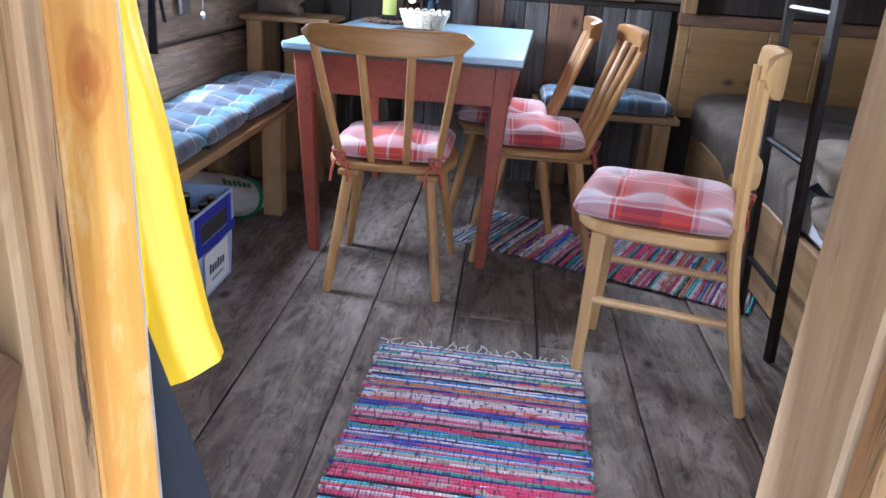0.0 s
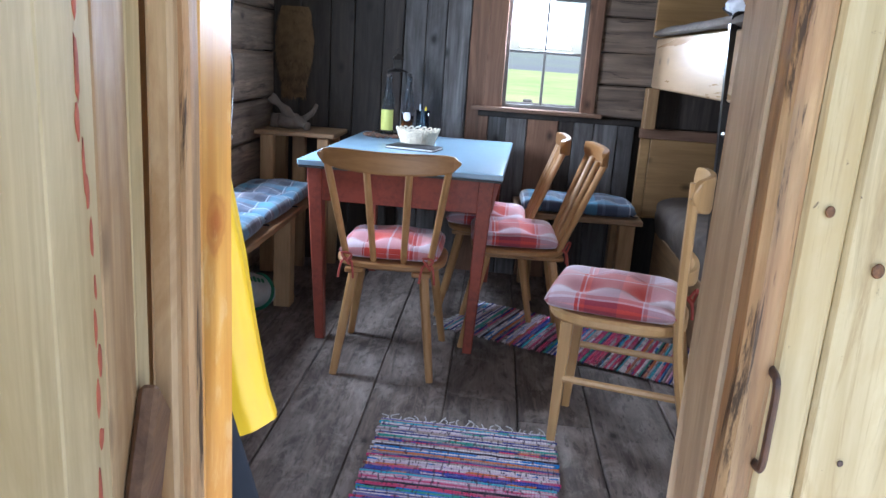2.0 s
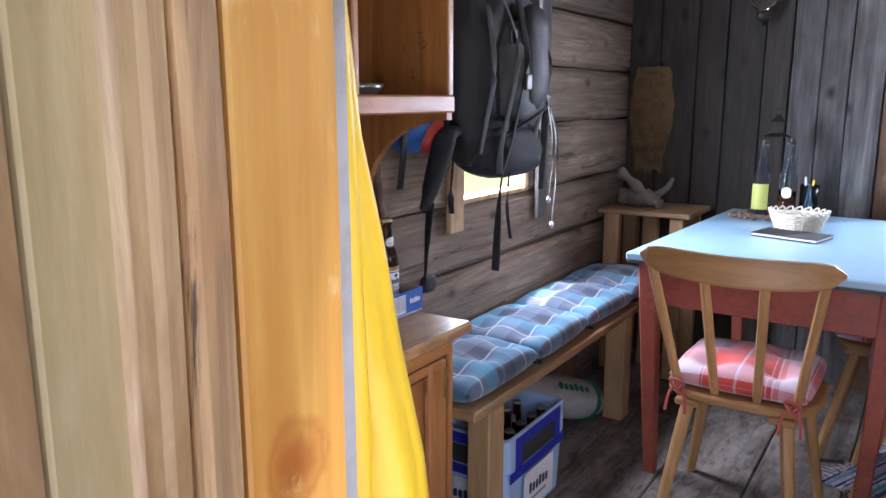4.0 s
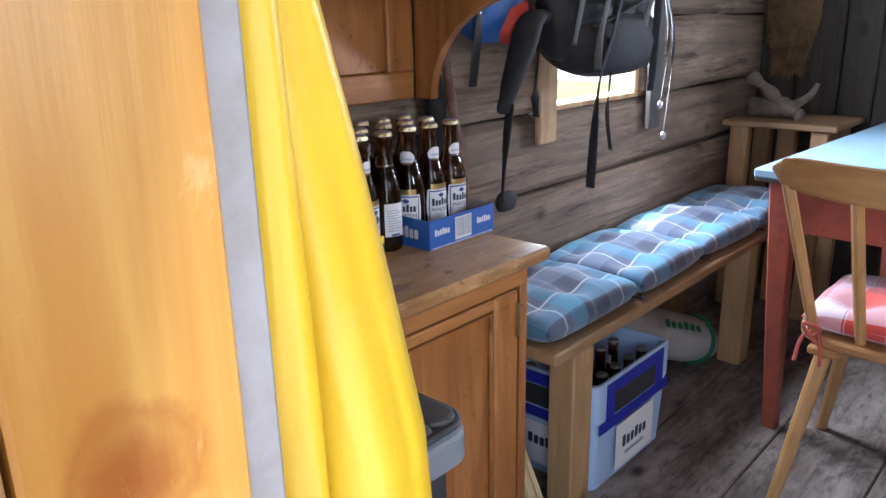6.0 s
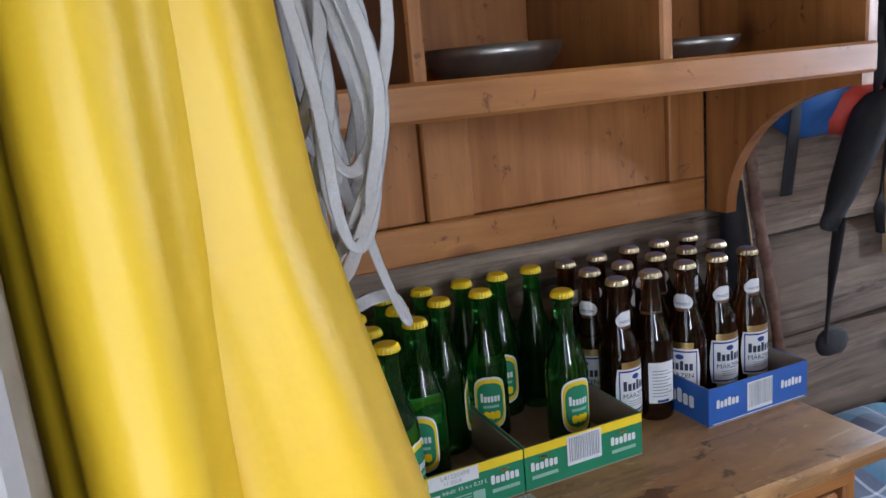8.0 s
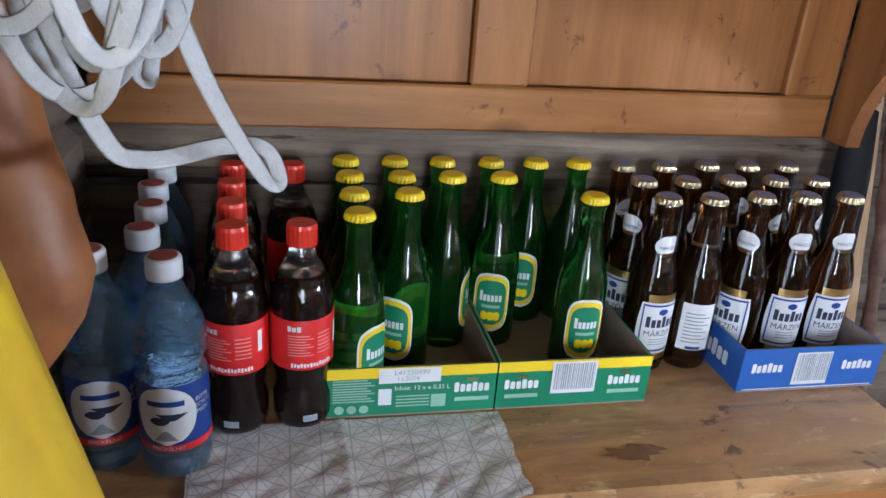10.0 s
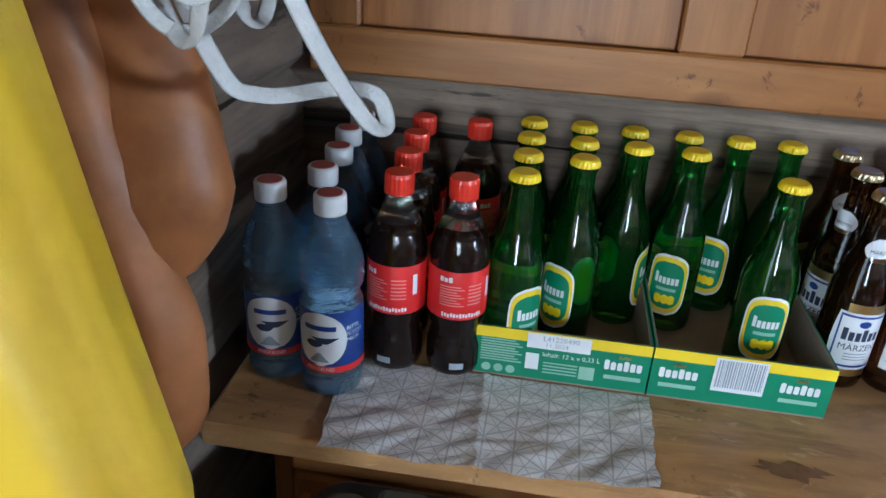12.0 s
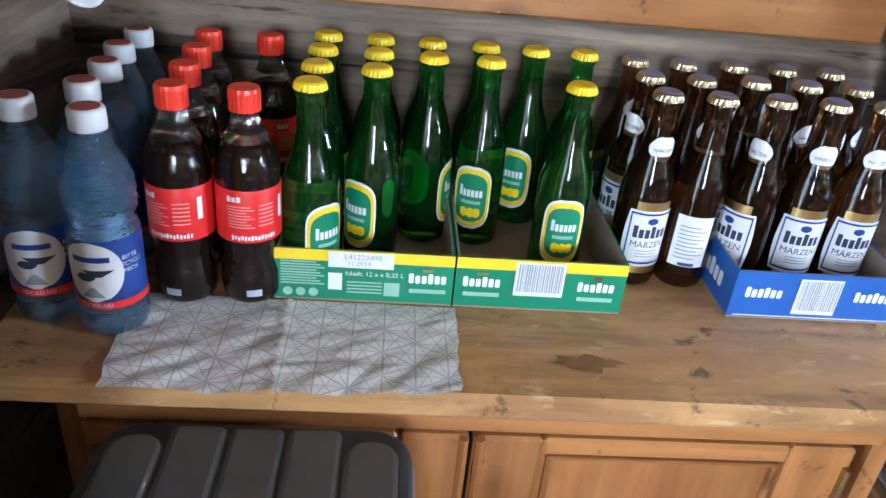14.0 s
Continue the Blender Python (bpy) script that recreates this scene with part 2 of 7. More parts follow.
M_BENCH = wood("bench_pine", (0.20, 0.115, 0.05), (0.40, 0.26, 0.13), (0.17, 0.10, 0.05), "y", 0.55, 15, True, 0.25, 0.6, 0.1)
M_BENCHX = wood("bench_pine_across", (0.18, 0.105, 0.05), (0.36, 0.23, 0.12), (0.15, 0.09, 0.045), "x", 0.55, 15, True, 0.25, 0.6, 0.1)
M_LEG = wood("leg_pine", (0.25, 0.14, 0.06), (0.45, 0.29, 0.14), (0.22, 0.13, 0.06), "z", 0.55, 15, True, 0.25, 0.4, 0.1)
M_DRES = wood("old_varnished_spruce", (0.22, 0.08, 0.02), (0.46, 0.205, 0.06), (0.30, 0.115, 0.03), "y", 0.38, 14, True, 0.15, 0.55, 0.12)
M_DRESZ = wood("old_varnished_spruce_upright", (0.21, 0.075, 0.019), (0.44, 0.19, 0.055), (0.28, 0.105, 0.028), "z", 0.38, 14, True, 0.15, 0.55, 0.12)
M_DTOP = wood("worn_dresser_top", (0.20, 0.096, 0.038), (0.44, 0.235, 0.09), (0.47, 0.275, 0.115), "y", 0.34, 22, True, 0.3, 0.75, 0.05)
add_wear(M_DTOP, 9, 0.49, 0.60, (0.50, 0.285, 0.115), 0.6, (1, 0.5, 1))
add_wear(M_DTOP, 45, 0.58, 0.63, (0.62, 0.44, 0.24), 0.5, (1, 0.35, 1))
add_wear(M_DTOP, 16, 0.60, 0.65, (0.06, 0.028, 0.014), 0.75)
add_wear(M_LOG, 24, 0.57, 0.63, (0.028, 0.02, 0.015), 0.85, (1, 0.09, 1))
add_wear(M_LOG, 7, 0.46, 0.62, (0.17, 0.125, 0.09), 0.6, (1, 0.5, 1))
add_wear(M_LOG, 70, 0.50, 0.62, (0.06, 0.044, 0.032), 0.45, (1, 0.05, 1))
add_wear(M_LOGX, 24, 0.57, 0.63, (0.025, 0.019, 0.015), 0.85, (0.09, 1, 1))
add_wear(M_FLOOR, 12, 0.50, 0.64, (0.34, 0.30, 0.27), 0.5, (1, 0.5, 1))
add_wear(M_FLOOR, 40, 0.54, 0.62, (0.03, 0.024, 0.02), 0.6, (1, 0.3, 1))
add_wear(M_DRES, 24, 0.61, 0.66, (0.10, 0.035, 0.012), 0.8)
add_wear(M_DRESZ, 22, 0.61, 0.66, (0.10, 0.035, 0.012), 0.8)
add_wear(M_JAMB, 10, 0.54, 0.61, (0.70, 0.47, 0.20), 0.55, (1, 1, 0.6))
M_CHAIR = wood("chair_beech", (0.33, 0.165, 0.06), (0.50, 0.29, 0.12), (0.36, 0.19, 0.07), "z", 0.42, 16, False, 0.12, 0.5, 0.1)
M_CHAIRX = wood("chair_rail_beech", (0.27, 0.13, 0.045), (0.44, 0.235, 0.09), (0.28, 0.14, 0.05), "x", 0.4, 16, False, 0.12, 0.5, 0.06)
M_BLOND = wood("blond_chair_beech", (0.50, 0.31, 0.13), (0.64, 0.42, 0.19), (0.55, 0.34, 0.14), "z", 0.35, 14, False, 0.08, 0.4, 0.05)
M_YPANEL = wood("yellow_pine_panel", (0.23, 0.135, 0.05), (0.38, 0.235, 0.10), (0.26, 0.15, 0.06), "x", 0.5, 12, True, 0.15, 0.5, 0.1)
M_BUNK = wood("bunk_board_pine", (0.34, 0.22, 0.12), (0.50, 0.36, 0.22), (0.38, 0.25, 0.14), "y", 0.30, 10, True, 0.06, 0.4, 0.05)
M_REDT = plain("worn_red_paint", (0.33, 0.075, 0.045), 0.5, 0, 0.3, 55, 0.2, other=(0.20, 0.05, 0.035))
M_BLUE = plain("pale_blue_tabletop", (0.30, 0.47, 0.62), 0.22, 0, 0.1, 12, other=(0.27, 0.42, 0.55))
M_COAT = plain("yellow_rubber", (0.60, 0.40, 0.011), 0.45, 0, 0.25, 14, 0.5, other=(0.60, 0.36, 0.012))
M_BLACK = plain("black_cloth", (0.012, 0.013, 0.016), 0.75, 0, 0.2, 60, 0.15, other=(0.03, 0.03, 0.034))
M_NAVY = plain("dark_navy_cloth", (0.008, 0.011, 0.018), 0.95, 0, 0.2, 40, 0.15)
M_PACK = plain("charcoal_nylon", (0.018, 0.019, 0.021), 0.65, 0, 0.2, 90, 0.25, other=(0.02, 0.02, 0.022))
M_PACKG = plain("grey_nylon", (0.085, 0.09, 0.092), 0.65, 0, 0.2, 90, 0.25)
M_BLUEC = plain("blue_nylon", (0.02, 0.10, 0.33), 0.6, 0, 0.2, 40, 0.2)
M_REDC = plain("red_nylon", (0.55, 0.05, 0.03), 0.6, 0, 0.2, 40, 0.2)
M_WHITE = plain("white_paper", (0.75, 0.76, 0.78), 0.55, 0, 0.05, 40)
M_STRAP = plain("white_webbing", (0.48, 0.48, 0.475), 0.85, 0, 0.1, 300, 0.4)
M_BROWN = plain("smooth_tan_leather", (0.42, 0.165, 0.052), 0.5, 0, 0.4, 20, 0.15, other=(0.25, 0.09, 0.028))
M_BROWND = plain("dark_tan_leather", (0.34, 0.13, 0.043), 0.5, 0, 0.4, 20, 0.15, other=(0.21, 0.075, 0.024))
M_STEEL = plain("brushed_steel", (0.55, 0.56, 0.57), 0.3, 1.0, 0.1, 60)
M_IRON = plain("blackened_iron", (0.02, 0.02, 0.021), 0.35, 0.6, 0.2, 40, 0.1, other=(0.05, 0.045, 0.04))
M_RUST = plain("brown_iron", (0.13, 0.095, 0.085), 0.5, 0.7, 0.3, 50, 0.2, other=(0.20, 0.12, 0.09))
M_GREYP = plain("grey_plastic", (0.062, 0.061, 0.058), 0.42, 0, 0.2, 40, 0.05, other=(0.045, 0.043, 0.04))
M_GREYL = plain("light_grey_plastic", (0.17, 0.19, 0.215), 0.4, 0, 0.1, 40)
M_DARKP = plain("dark_plastic", (0.03, 0.033, 0.037), 0.45, 0, 0.1, 40)
M_CRATE = plain("pale_blue_crate_plastic", (0.38, 0.52, 0.74), 0.42, 0, 0.12, 15, other=(0.32, 0.44, 0.64))
M_CRATED = plain("royal_blue_plastic", (0.015, 0.025, 0.33), 0.4, 0, 0.1, 15)
M_SACK = plain("milky_plastic_sack", (0.42, 0.43, 0.41), 0.5, 0, 0.3, 12, 0.4, other=(0.26, 0.27, 0.26))
M_GREENT = plain("dark_green_print", (0.01, 0.12, 0.06), 0.6)
M_GREEN = plain("green_card", (0.015, 0.215, 0.105), 0.5, 0, 0.05, 30)
M_YELLOW = plain("yellow_card", (0.84, 0.62, 0.01), 0.5, 0, 0.05, 30)
M_BLUEK = plain("blue_card", (0.025, 0.11, 0.40), 0.45, 0, 0.05, 30)
M_KRAFT = plain("grey_brown_card", (0.33, 0.26, 0.20), 0.85, 0, 0.1, 80, 0.1)
M_INK = plain("dark_ink", (0.02, 0.03, 0.07), 0.6)
M_INKG = plain("grey_ink", (0.30, 0.33, 0.38), 0.6)
M_PALEG = plain("pale_green_print", (0.30, 0.52, 0.40), 0.6)
M_RED = plain("red_plastic", (0.72, 0.035, 0.015), 0.35, 0, 0.08, 30)
M_REDL = plain("red_label", (0.68, 0.02, 0.02), 0.4, 0, 0.05, 30)
M_YCAP = plain("yellow_crown_cap", (0.86, 0.62, 0.0), 0.35, 0, 0.08, 60)
M_GCAP = plain("gold_crown_cap", (0.55, 0.46, 0.29), 0.3, 1.0, 0.1, 60)
M_WCAP = plain("white_plastic_cap", (0.72, 0.74, 0.77), 0.4, 0, 0.05, 40)
M_BCAPT = plain("blue_grey_cap_print", (0.22, 0.24, 0.36), 0.45, 0, 0.1, 60)
M_RCAPT = plain("dull_red_cap_print", (0.36, 0.09, 0.08), 0.5, 0, 0.1, 60)
M_LBLUE = plain("dark_blue_label", (0.012, 0.045, 0.24), 0.4, 0, 0.05, 30)
M_COLA = plain("dark_cola", (0.009, 0.004, 0.003), 0.07, 0, 0.05, 55, 0.30)
M_GLASSG = glass("green_bottle_glass", (0.05, 0.29, 0.045), 0.03, 1.45, 0.95)
M_GLASSB = glass("brown_bottle_glass", (0.15, 0.058, 0.016), 0.03, 1.45, 0.96)
M_CLEAR = glass("clear_plastic", (0.80, 0.90, 0.98), 0.05, 1.33)
M_WATER = glass("bluish_bottle_plastic", (0.44, 0.71, 0.97), 0.02, 1.38, 0.93, 0.4)
M_NECK = glass("empty_bottle_neck", (0.52, 0.48, 0.45), 0.02, 1.25, 0.98, 0.4)
M_PANE = glass("window_glass", (0.97, 0.98, 0.98), 0.0, 1.02)
M_LAMPG = glass("lamp_glass", (0.95, 0.96, 0.96), 0.02, 1.5)
M_AMBER = glass("amber_drink", (0.45, 0.10, 0.02), 0.02)
M_SHEET = plain("white_sheet", (0.66, 0.70, 0.76), 0.85, 0, 0.1, 20, 0.2)
M_BLANK = plain("grey_brown_wool", (0.15, 0.125, 0.105), 0.95, 0, 0.35, 14, 0.7, other=(0.09, 0.075, 0.065))
M_BEIGE = plain("beige_wool", (0.27, 0.225, 0.18), 0.95, 0, 0.35, 14, 0.7, other=(0.18, 0.15, 0.12))
M_TAN = plain("tan_brown_wool", (0.28, 0.17, 0.09), 0.95, 0, 0.4, 16, 0.7, other=(0.15, 0.085, 0.045))
M_PINKB = plain("dull_pink_blanket", (0.26, 0.10, 0.11), 0.95, 0, 0.3, 30, 0.5)
M_FUR = plain("tawny_fur", (0.20, 0.125, 0.06), 0.95, 0, 0.6, 22, 1.0, other=(0.07, 0.042, 0.022))
M_DRIFT = plain("grey_driftwood", (0.17, 0.14, 0.115), 0.85, 0, 0.5, 30, 0.6)
M_BARK = plain("reddish_bark", (0.13, 0.06, 0.045), 0.75, 0, 0.5, 45, 0.7, other=(0.25, 0.16, 0.11))
M_BASKET = plain("white_wicker", (0.72, 0.67, 0.55), 0.7, 0, 0.2, 60, 0.3)
M_PEWTER = plain("pewter", (0.36, 0.35, 0.33), 0.35, 0.9, 0.2, 30)
M_KNOB = plain("dark_knob_wood", (0.20, 0.10, 0.045), 0.35, 0, 0.3, 20)
M_BRASS = plain("brass", (0.55, 0.40, 0.16), 0.35, 1.0, 0.2, 60)
M_TIE = plain("red_cotton_tie", (0.42, 0.09, 0.07), 0.9)
M_GRASS = plain("meadow_grass", (0.10, 0.15, 0.035), 0.9, 0, 0.5, 0.5, 0.3, other=(0.17, 0.17, 0.07))
M_ROCK = plain("grey_hillside", (0.055, 0.06, 0.065), 0.95, 0, 0.4, 0.02, 0.2, other=(0.07, 0.09, 0.05))
M_GRAVEL = plain("pale_gravel", (0.36, 0.345, 0.32), 0.95, 0, 0.3, 3.0, 0.3)
M_ROOF = plain("grey_shingle", (0.14, 0.13, 0.12), 0.9, 0, 0.4, 6, 0.4)

WH, PK, RD, MA = (0.62, 0.52, 0.60), (0.50, 0.24, 0.27), (0.56, 0.065, 0.05), (0.27, 0.035, 0.06)
M_CHECK = plaid("red_white_check", WH,
                [(0.0, RD), (0.27, WH), (0.285, RD), (0.30, MA), (0.33, WH), (0.35, PK), (0.40, WH), (0.63, MA), (0.645, WH), (0.66, RD), (0.97, WH)],
                [(0.0, MA), (0.25, RD), (0.30, WH), (0.315, RD), (0.35, WH), (0.62, PK), (0.66, WH), (0.675, RD), (0.92, MA)], 0.27)
N1, N2, N3, N4 = (0.032, 0.045, 0.080), (0.11, 0.145, 0.215), (0.065, 0.235, 0.37), (0.52, 0.57, 0.65)
M_PLAID = plaid("blue_grey_plaid", N2,
                [(0.0, N1), (0.20, N2), (0.44, N4), (0.465, N2), (0.56, N3), (0.80, N1), (0.90, N2), (0.96, N1)],
                [(0.0, N2), (0.14, N4), (0.165, N1), (0.40, N3), (0.62, N2), (0.66, N4), (0.68, N1), (0.88, N2)], 0.25)


def rag(name):
    m, n, l, b = nt(name)
    g = n.new("ShaderNodeNewGeometry")
    cs = [(0.55, 0.06, 0.17), (0.66, 0.60, 0.64), (0.02, 0.20, 0.55), (0.02, 0.015, 0.03), (0.58, 0.30, 0.40), (0.05, 0.40, 0.52),
          (0.70, 0.66, 0.68), (0.58, 0.17, 0.05), (0.03, 0.04, 0.22), (0.36, 0.28, 0.26), (0.66, 0.62, 0.66), (0.04, 0.30, 0.24),
          (0.42, 0.34, 0.32), (0.60, 0.05, 0.13), (0.04, 0.07, 0.36), (0.56, 0.46, 0.55)]
    r = ramp(n, [(i / len(cs), c) for i, c in enumerate(cs)], "CONSTANT")
    tc = n.new("ShaderNodeTexCoord")
    mv = n.new("ShaderNodeMapping")
    mv.inputs["Scale"].default_value = (7, 40, 1)
    l.new(tc.outputs["Object"], mv.inputs["Vector"])
    wander = tex_noise(n, l, mv.outputs[0], 1.0, 2)
    madd = n.new("ShaderNodeMath")
    madd.operation, madd.inputs[1].default_value = "MULTIPLY_ADD", 0.10
    l.new(wander.outputs["Fac"], madd.inputs[0])
    l.new(g.outputs["Random Per Island"], madd.inputs[2])
    fr = n.new("ShaderNodeMath")
    fr.operation = "FRACT"
    l.new(madd.outputs[0], fr.inputs[0])
    l.new(fr.outputs[0], r.inputs["Fac"])
    nz = tex_noise(n, l, tc.outputs["Object"], 160, 3)
    mp = n.new("ShaderNodeMapping")
    mp.inputs["Scale"].default_value = (9, 60, 1)
    l.new(tc.outputs["Object"], mp.inputs["Vector"])
    n2 = tex_noise(n, l, mp.outputs[0], 1.0, 3)
    r2 = ramp(n, [(0.48, (0, 0, 0)), (0.64, (0.5,) * 3)])
    l.new(n2.outputs["Fac"], r2.inputs["Fac"])
    col = mixc(n, l, r2.outputs["Color"], r.outputs["Color"], (0.34, 0.29, 0.33))
    md = n.new("ShaderNodeMapping")
    md.inputs["Scale"].default_value = (110, 34, 1)
    l.new(tc.outputs["Object"], md.inputs["Vector"])
    n3 = tex_noise(n, l, md.outputs[0], 1.0, 2)
    r3 = ramp(n, [(0.56, (0, 0, 0)), (0.62, (0.8,) * 3)])
    l.new(n3.outputs["Fac"], r3.inputs["Fac"])
    col = mixc(n, l, r3.outputs["Color"], col, (0.05, 0.035, 0.06))
    l.new(mixc(n, l, 0.35, col, nz.outputs["Fac"], "OVERLAY"), b.inputs["Base Color"])
    b.inputs["Roughness"].default_value = 0.95
    wv = n.new("ShaderNodeTexWave")
    wv.inputs["Scale"].default_value, wv.inputs["Distortion"].default_value = 38.0, 2.0
    l.new(tc.outputs["Object"], wv.inputs["Vector"])
    hm = n.new("ShaderNodeMath")
    hm.operation = "MULTIPLY"
    l.new(wv.outputs["Fac"], hm.inputs[0])
    l.new(nz.outputs["Fac"], hm.inputs[1])
    bump(n, l, b, hm.outputs[0], 0.8, 0.004)
    return m


M_RAG = rag("rag_weave")


def paper_pattern():
    """Grey paper with a fine star lattice printed in darker lines."""
    m, n, l, b = nt("star_print_paper")
    tc = n.new("ShaderNodeTexCoord")
    total = None
    for ang in (0, 60, 120, 30, 90, 150):
        mp = n.new("ShaderNodeMapping")
        mp.inputs["Rotation"].default_value = (0, 0, radians(ang))
        k = 1 / 0.0175 if ang in (0, 60, 120) else 1 / 0.0303
        mp.inputs["Scale"].default_value = (k, k, 0)
        l.new(tc.outputs["Object"], mp.inputs["Vector"])
        sx = n.new("ShaderNodeSeparateXYZ")
        l.new(mp.outputs[0], sx.inputs[0])
        f = n.new("ShaderNodeMath")
        f.operation = "FRACT"
        l.new(sx.outputs["X"], f.inputs[0])
        lt = n.new("ShaderNodeMath")
        lt.operation, lt.inputs[1].default_value = "LESS_THAN", 0.06
        l.new(f.outputs[0], lt.inputs[0])
        if total is None:
            total = lt.outputs[0]
        else:
            mx = n.new("ShaderNodeMath")
            mx.operation = "MAXIMUM"
            l.new(total, mx.inputs[0])
            l.new(lt.outputs[0], mx.inputs[1])
            total = mx.outputs[0]
    nz = tex_noise(n, l, tc.outputs["Object"], 14, 4)
    base = ramp(n, [(0.35, (0.55, 0.53, 0.51)), (0.7, (0.68, 0.67, 0.66))])
    l.new(nz.outputs["Fac"], base.inputs["Fac"])
    k = n.new("ShaderNodeMath")
    k.operation, k.inputs[1].default_value = "MULTIPLY", 0.6
    l.new(total, k.inputs[0])
    l.new(mixc(n, l, k.outputs[0], base.outputs["Color"], (0.22, 0.21, 0.20)), b.inputs["Base Color"])
    b.inputs["Roughness"].default_value = 0.6
    return m


M_STAR = paper_pattern()

# ---- building helpers ----
def part(name, bm, material, parent=None, label="", smooth=False):
    me = bpy.data.meshes.new(name)
    bm.to_mesh(me)
    bm.free()
    if material:
        me.materials.append(material)
    if smooth:
        for p in me.polygons:
            p.use_smooth = True
    ob = new(name, me)
    if parent:
        ob.parent = parent
    return tagged(ob, label)


def thing(name, label, category, group="", m=None, kind=""):
    e = new(name)
    if m is not None:
        e.matrix_world = m
    return tagged(e, label, category, group, kind)


def box(x0, y0, z0, x1, y1, z1, bev=0.003, bm=None, turn=None):
    """A box with softened edges."""
    b = bmesh.new()
    bmesh.ops.create_cube(b, size=1.0)
    for v in b.verts:
        v.co = Vector(((x0 + x1) / 2 + v.co.x * (x1 - x0), (y0 + y1) / 2 + v.co.y * (y1 - y0), (z0 + z1) / 2 + v.co.z * (z1 - z0)))
    bev = min(bev, 0.3 * min(abs(x1 - x0), abs(y1 - y0), abs(z1 - z0)))
    if bev > 0:
        bmesh.ops.bevel(b, geom=b.edges[:], offset=bev, segments=1, affect="EDGES")
    if turn is not None:
        b.transform(turn)
    return merge(bm, b) if bm else b


def merge(bm, other):
    me = bpy.data.meshes.new("tmp")
    other.to_mesh(me)
    other.free()
    bm.from_mesh(me)
    bpy.data.meshes.remove(me)
    return bm


def rough_box(x0, y0, z0, x1, y1, z1, axis, cuts=10, amp=0.006, bev=0.008, seed=0.0):
    """A hewn or old board: bevelled, cut across along its length and made uneven."""
    b = box(x0, y0, z0, x1, y1, z1, bev)
    i = "xyz".index(axis)
    lo, hi = (x0, y0, z0)[i], (x1, y1, z1)[i]
    no = [0, 0, 0]
    no[i] = 1
    for k in range(1, cuts):
        co = [0, 0, 0]
        co[i] = lo + (hi - lo) * k / cuts
        bmesh.ops.bisect_plane(b, geom=b.verts[:] + b.edges[:] + b.faces[:], plane_co=co, plane_no=no)
    for v in b.verts:
        d = noise.noise_vector(v.co * 2.3 + Vector((seed, seed * 1.7, seed * 0.6))) * amp
        d[i] = 0
        v.co += d
    return b


def lathe(profile, segs=24, bm=None):
    """A turned body from (radius, height) pairs."""
    b = bm or bmesh.new()
    rings = []
    for r, z in profile:
        rings.append([b.verts.new((r * math.cos(2 * math.pi * k / segs), r * math.sin(2 * math.pi * k / segs), z)) for k in range(segs)])
    for a, c in zip(rings, rings[1:]):
        for k in range(segs):
            b.faces.new((a[k], a[(k + 1) % segs], c[(k + 1) % segs], c[k]))
    b.faces.new(rings[0][::-1])
    b.faces.new(rings[-1])
    return b


def sweep(points, radius, segs=8, flat=1.0, bm=None, up=Vector((0, 0, 1))):
    """A rod or band along points; radius may be a list; flat squeezes it along its second axis."""
    b = bm or bmesh.new()
    pts = [Vector(p) for p in points]
    rings = []
    for i, p in enumerate(pts):
        d = (pts[min(i + 1, len(pts) - 1)] - pts[max(i - 1, 0)]).normalized()
        s = d.cross(up)
        s = s.normalized() if s.length > 1e-4 else Vector((1, 0, 0))
        u = s.cross(d)
        r = radius[i] if isinstance(radius, (list, tuple)) else radius
        rings.append([b.verts.new(p + s * (r * math.cos(2 * math.pi * k / segs)) + u * (r * flat * math.sin(2 * math.pi * k / segs))) for k in range(segs)])
    for a, c in zip(rings, rings[1:]):
        for k in range(segs):
            b.faces.new((a[k], a[(k + 1) % segs], c[(k + 1) % segs], c[k]))
    b.faces.new(rings[0][::-1])
    b.faces.new(rings[-1])
    bmesh.ops.recalc_face_normals(b, faces=b.faces[:])
    return b


def curve_points(ctrl, n=24):
    """A smooth line through control points."""
    c = [Vector(p) for p in ctrl]
    c = [c[0]] + c + [c[-1]]
    out = []
    for i in range(1, len(c) - 2):
        for k in range(n if i < len(c) - 3 else n + 1):
            t = k / n
            a, b_, d, e = c[i - 1], c[i], c[i + 1], c[i + 2]
            out.append(0.5 * ((2 * b_) + (d - a) * t + (2 * a - 5 * b_ + 4 * d - e) * t * t + (3 * b_ - a - 3 * d + e) * t ** 3))
    return out


def blob(rx, ry, rz, seed=0.0, amp=0.15, freq=2.0, subdiv=3, power=1.0):
    """A soft rounded body with an uneven skin."""
    b = bmesh.new()
    bmesh.ops.create_icosphere(b, subdivisions=subdiv, radius=1.0)
    for v in b.verts:
        n_ = noise.noise(v.co * freq + Vector((seed, seed, seed)))
        c = Vector([math.copysign(abs(q) ** power, q) for q in v.co])
        v.co = Vector((c.x * rx, c.y * ry, c.z * rz)) * (1 + amp * n_)
    return b


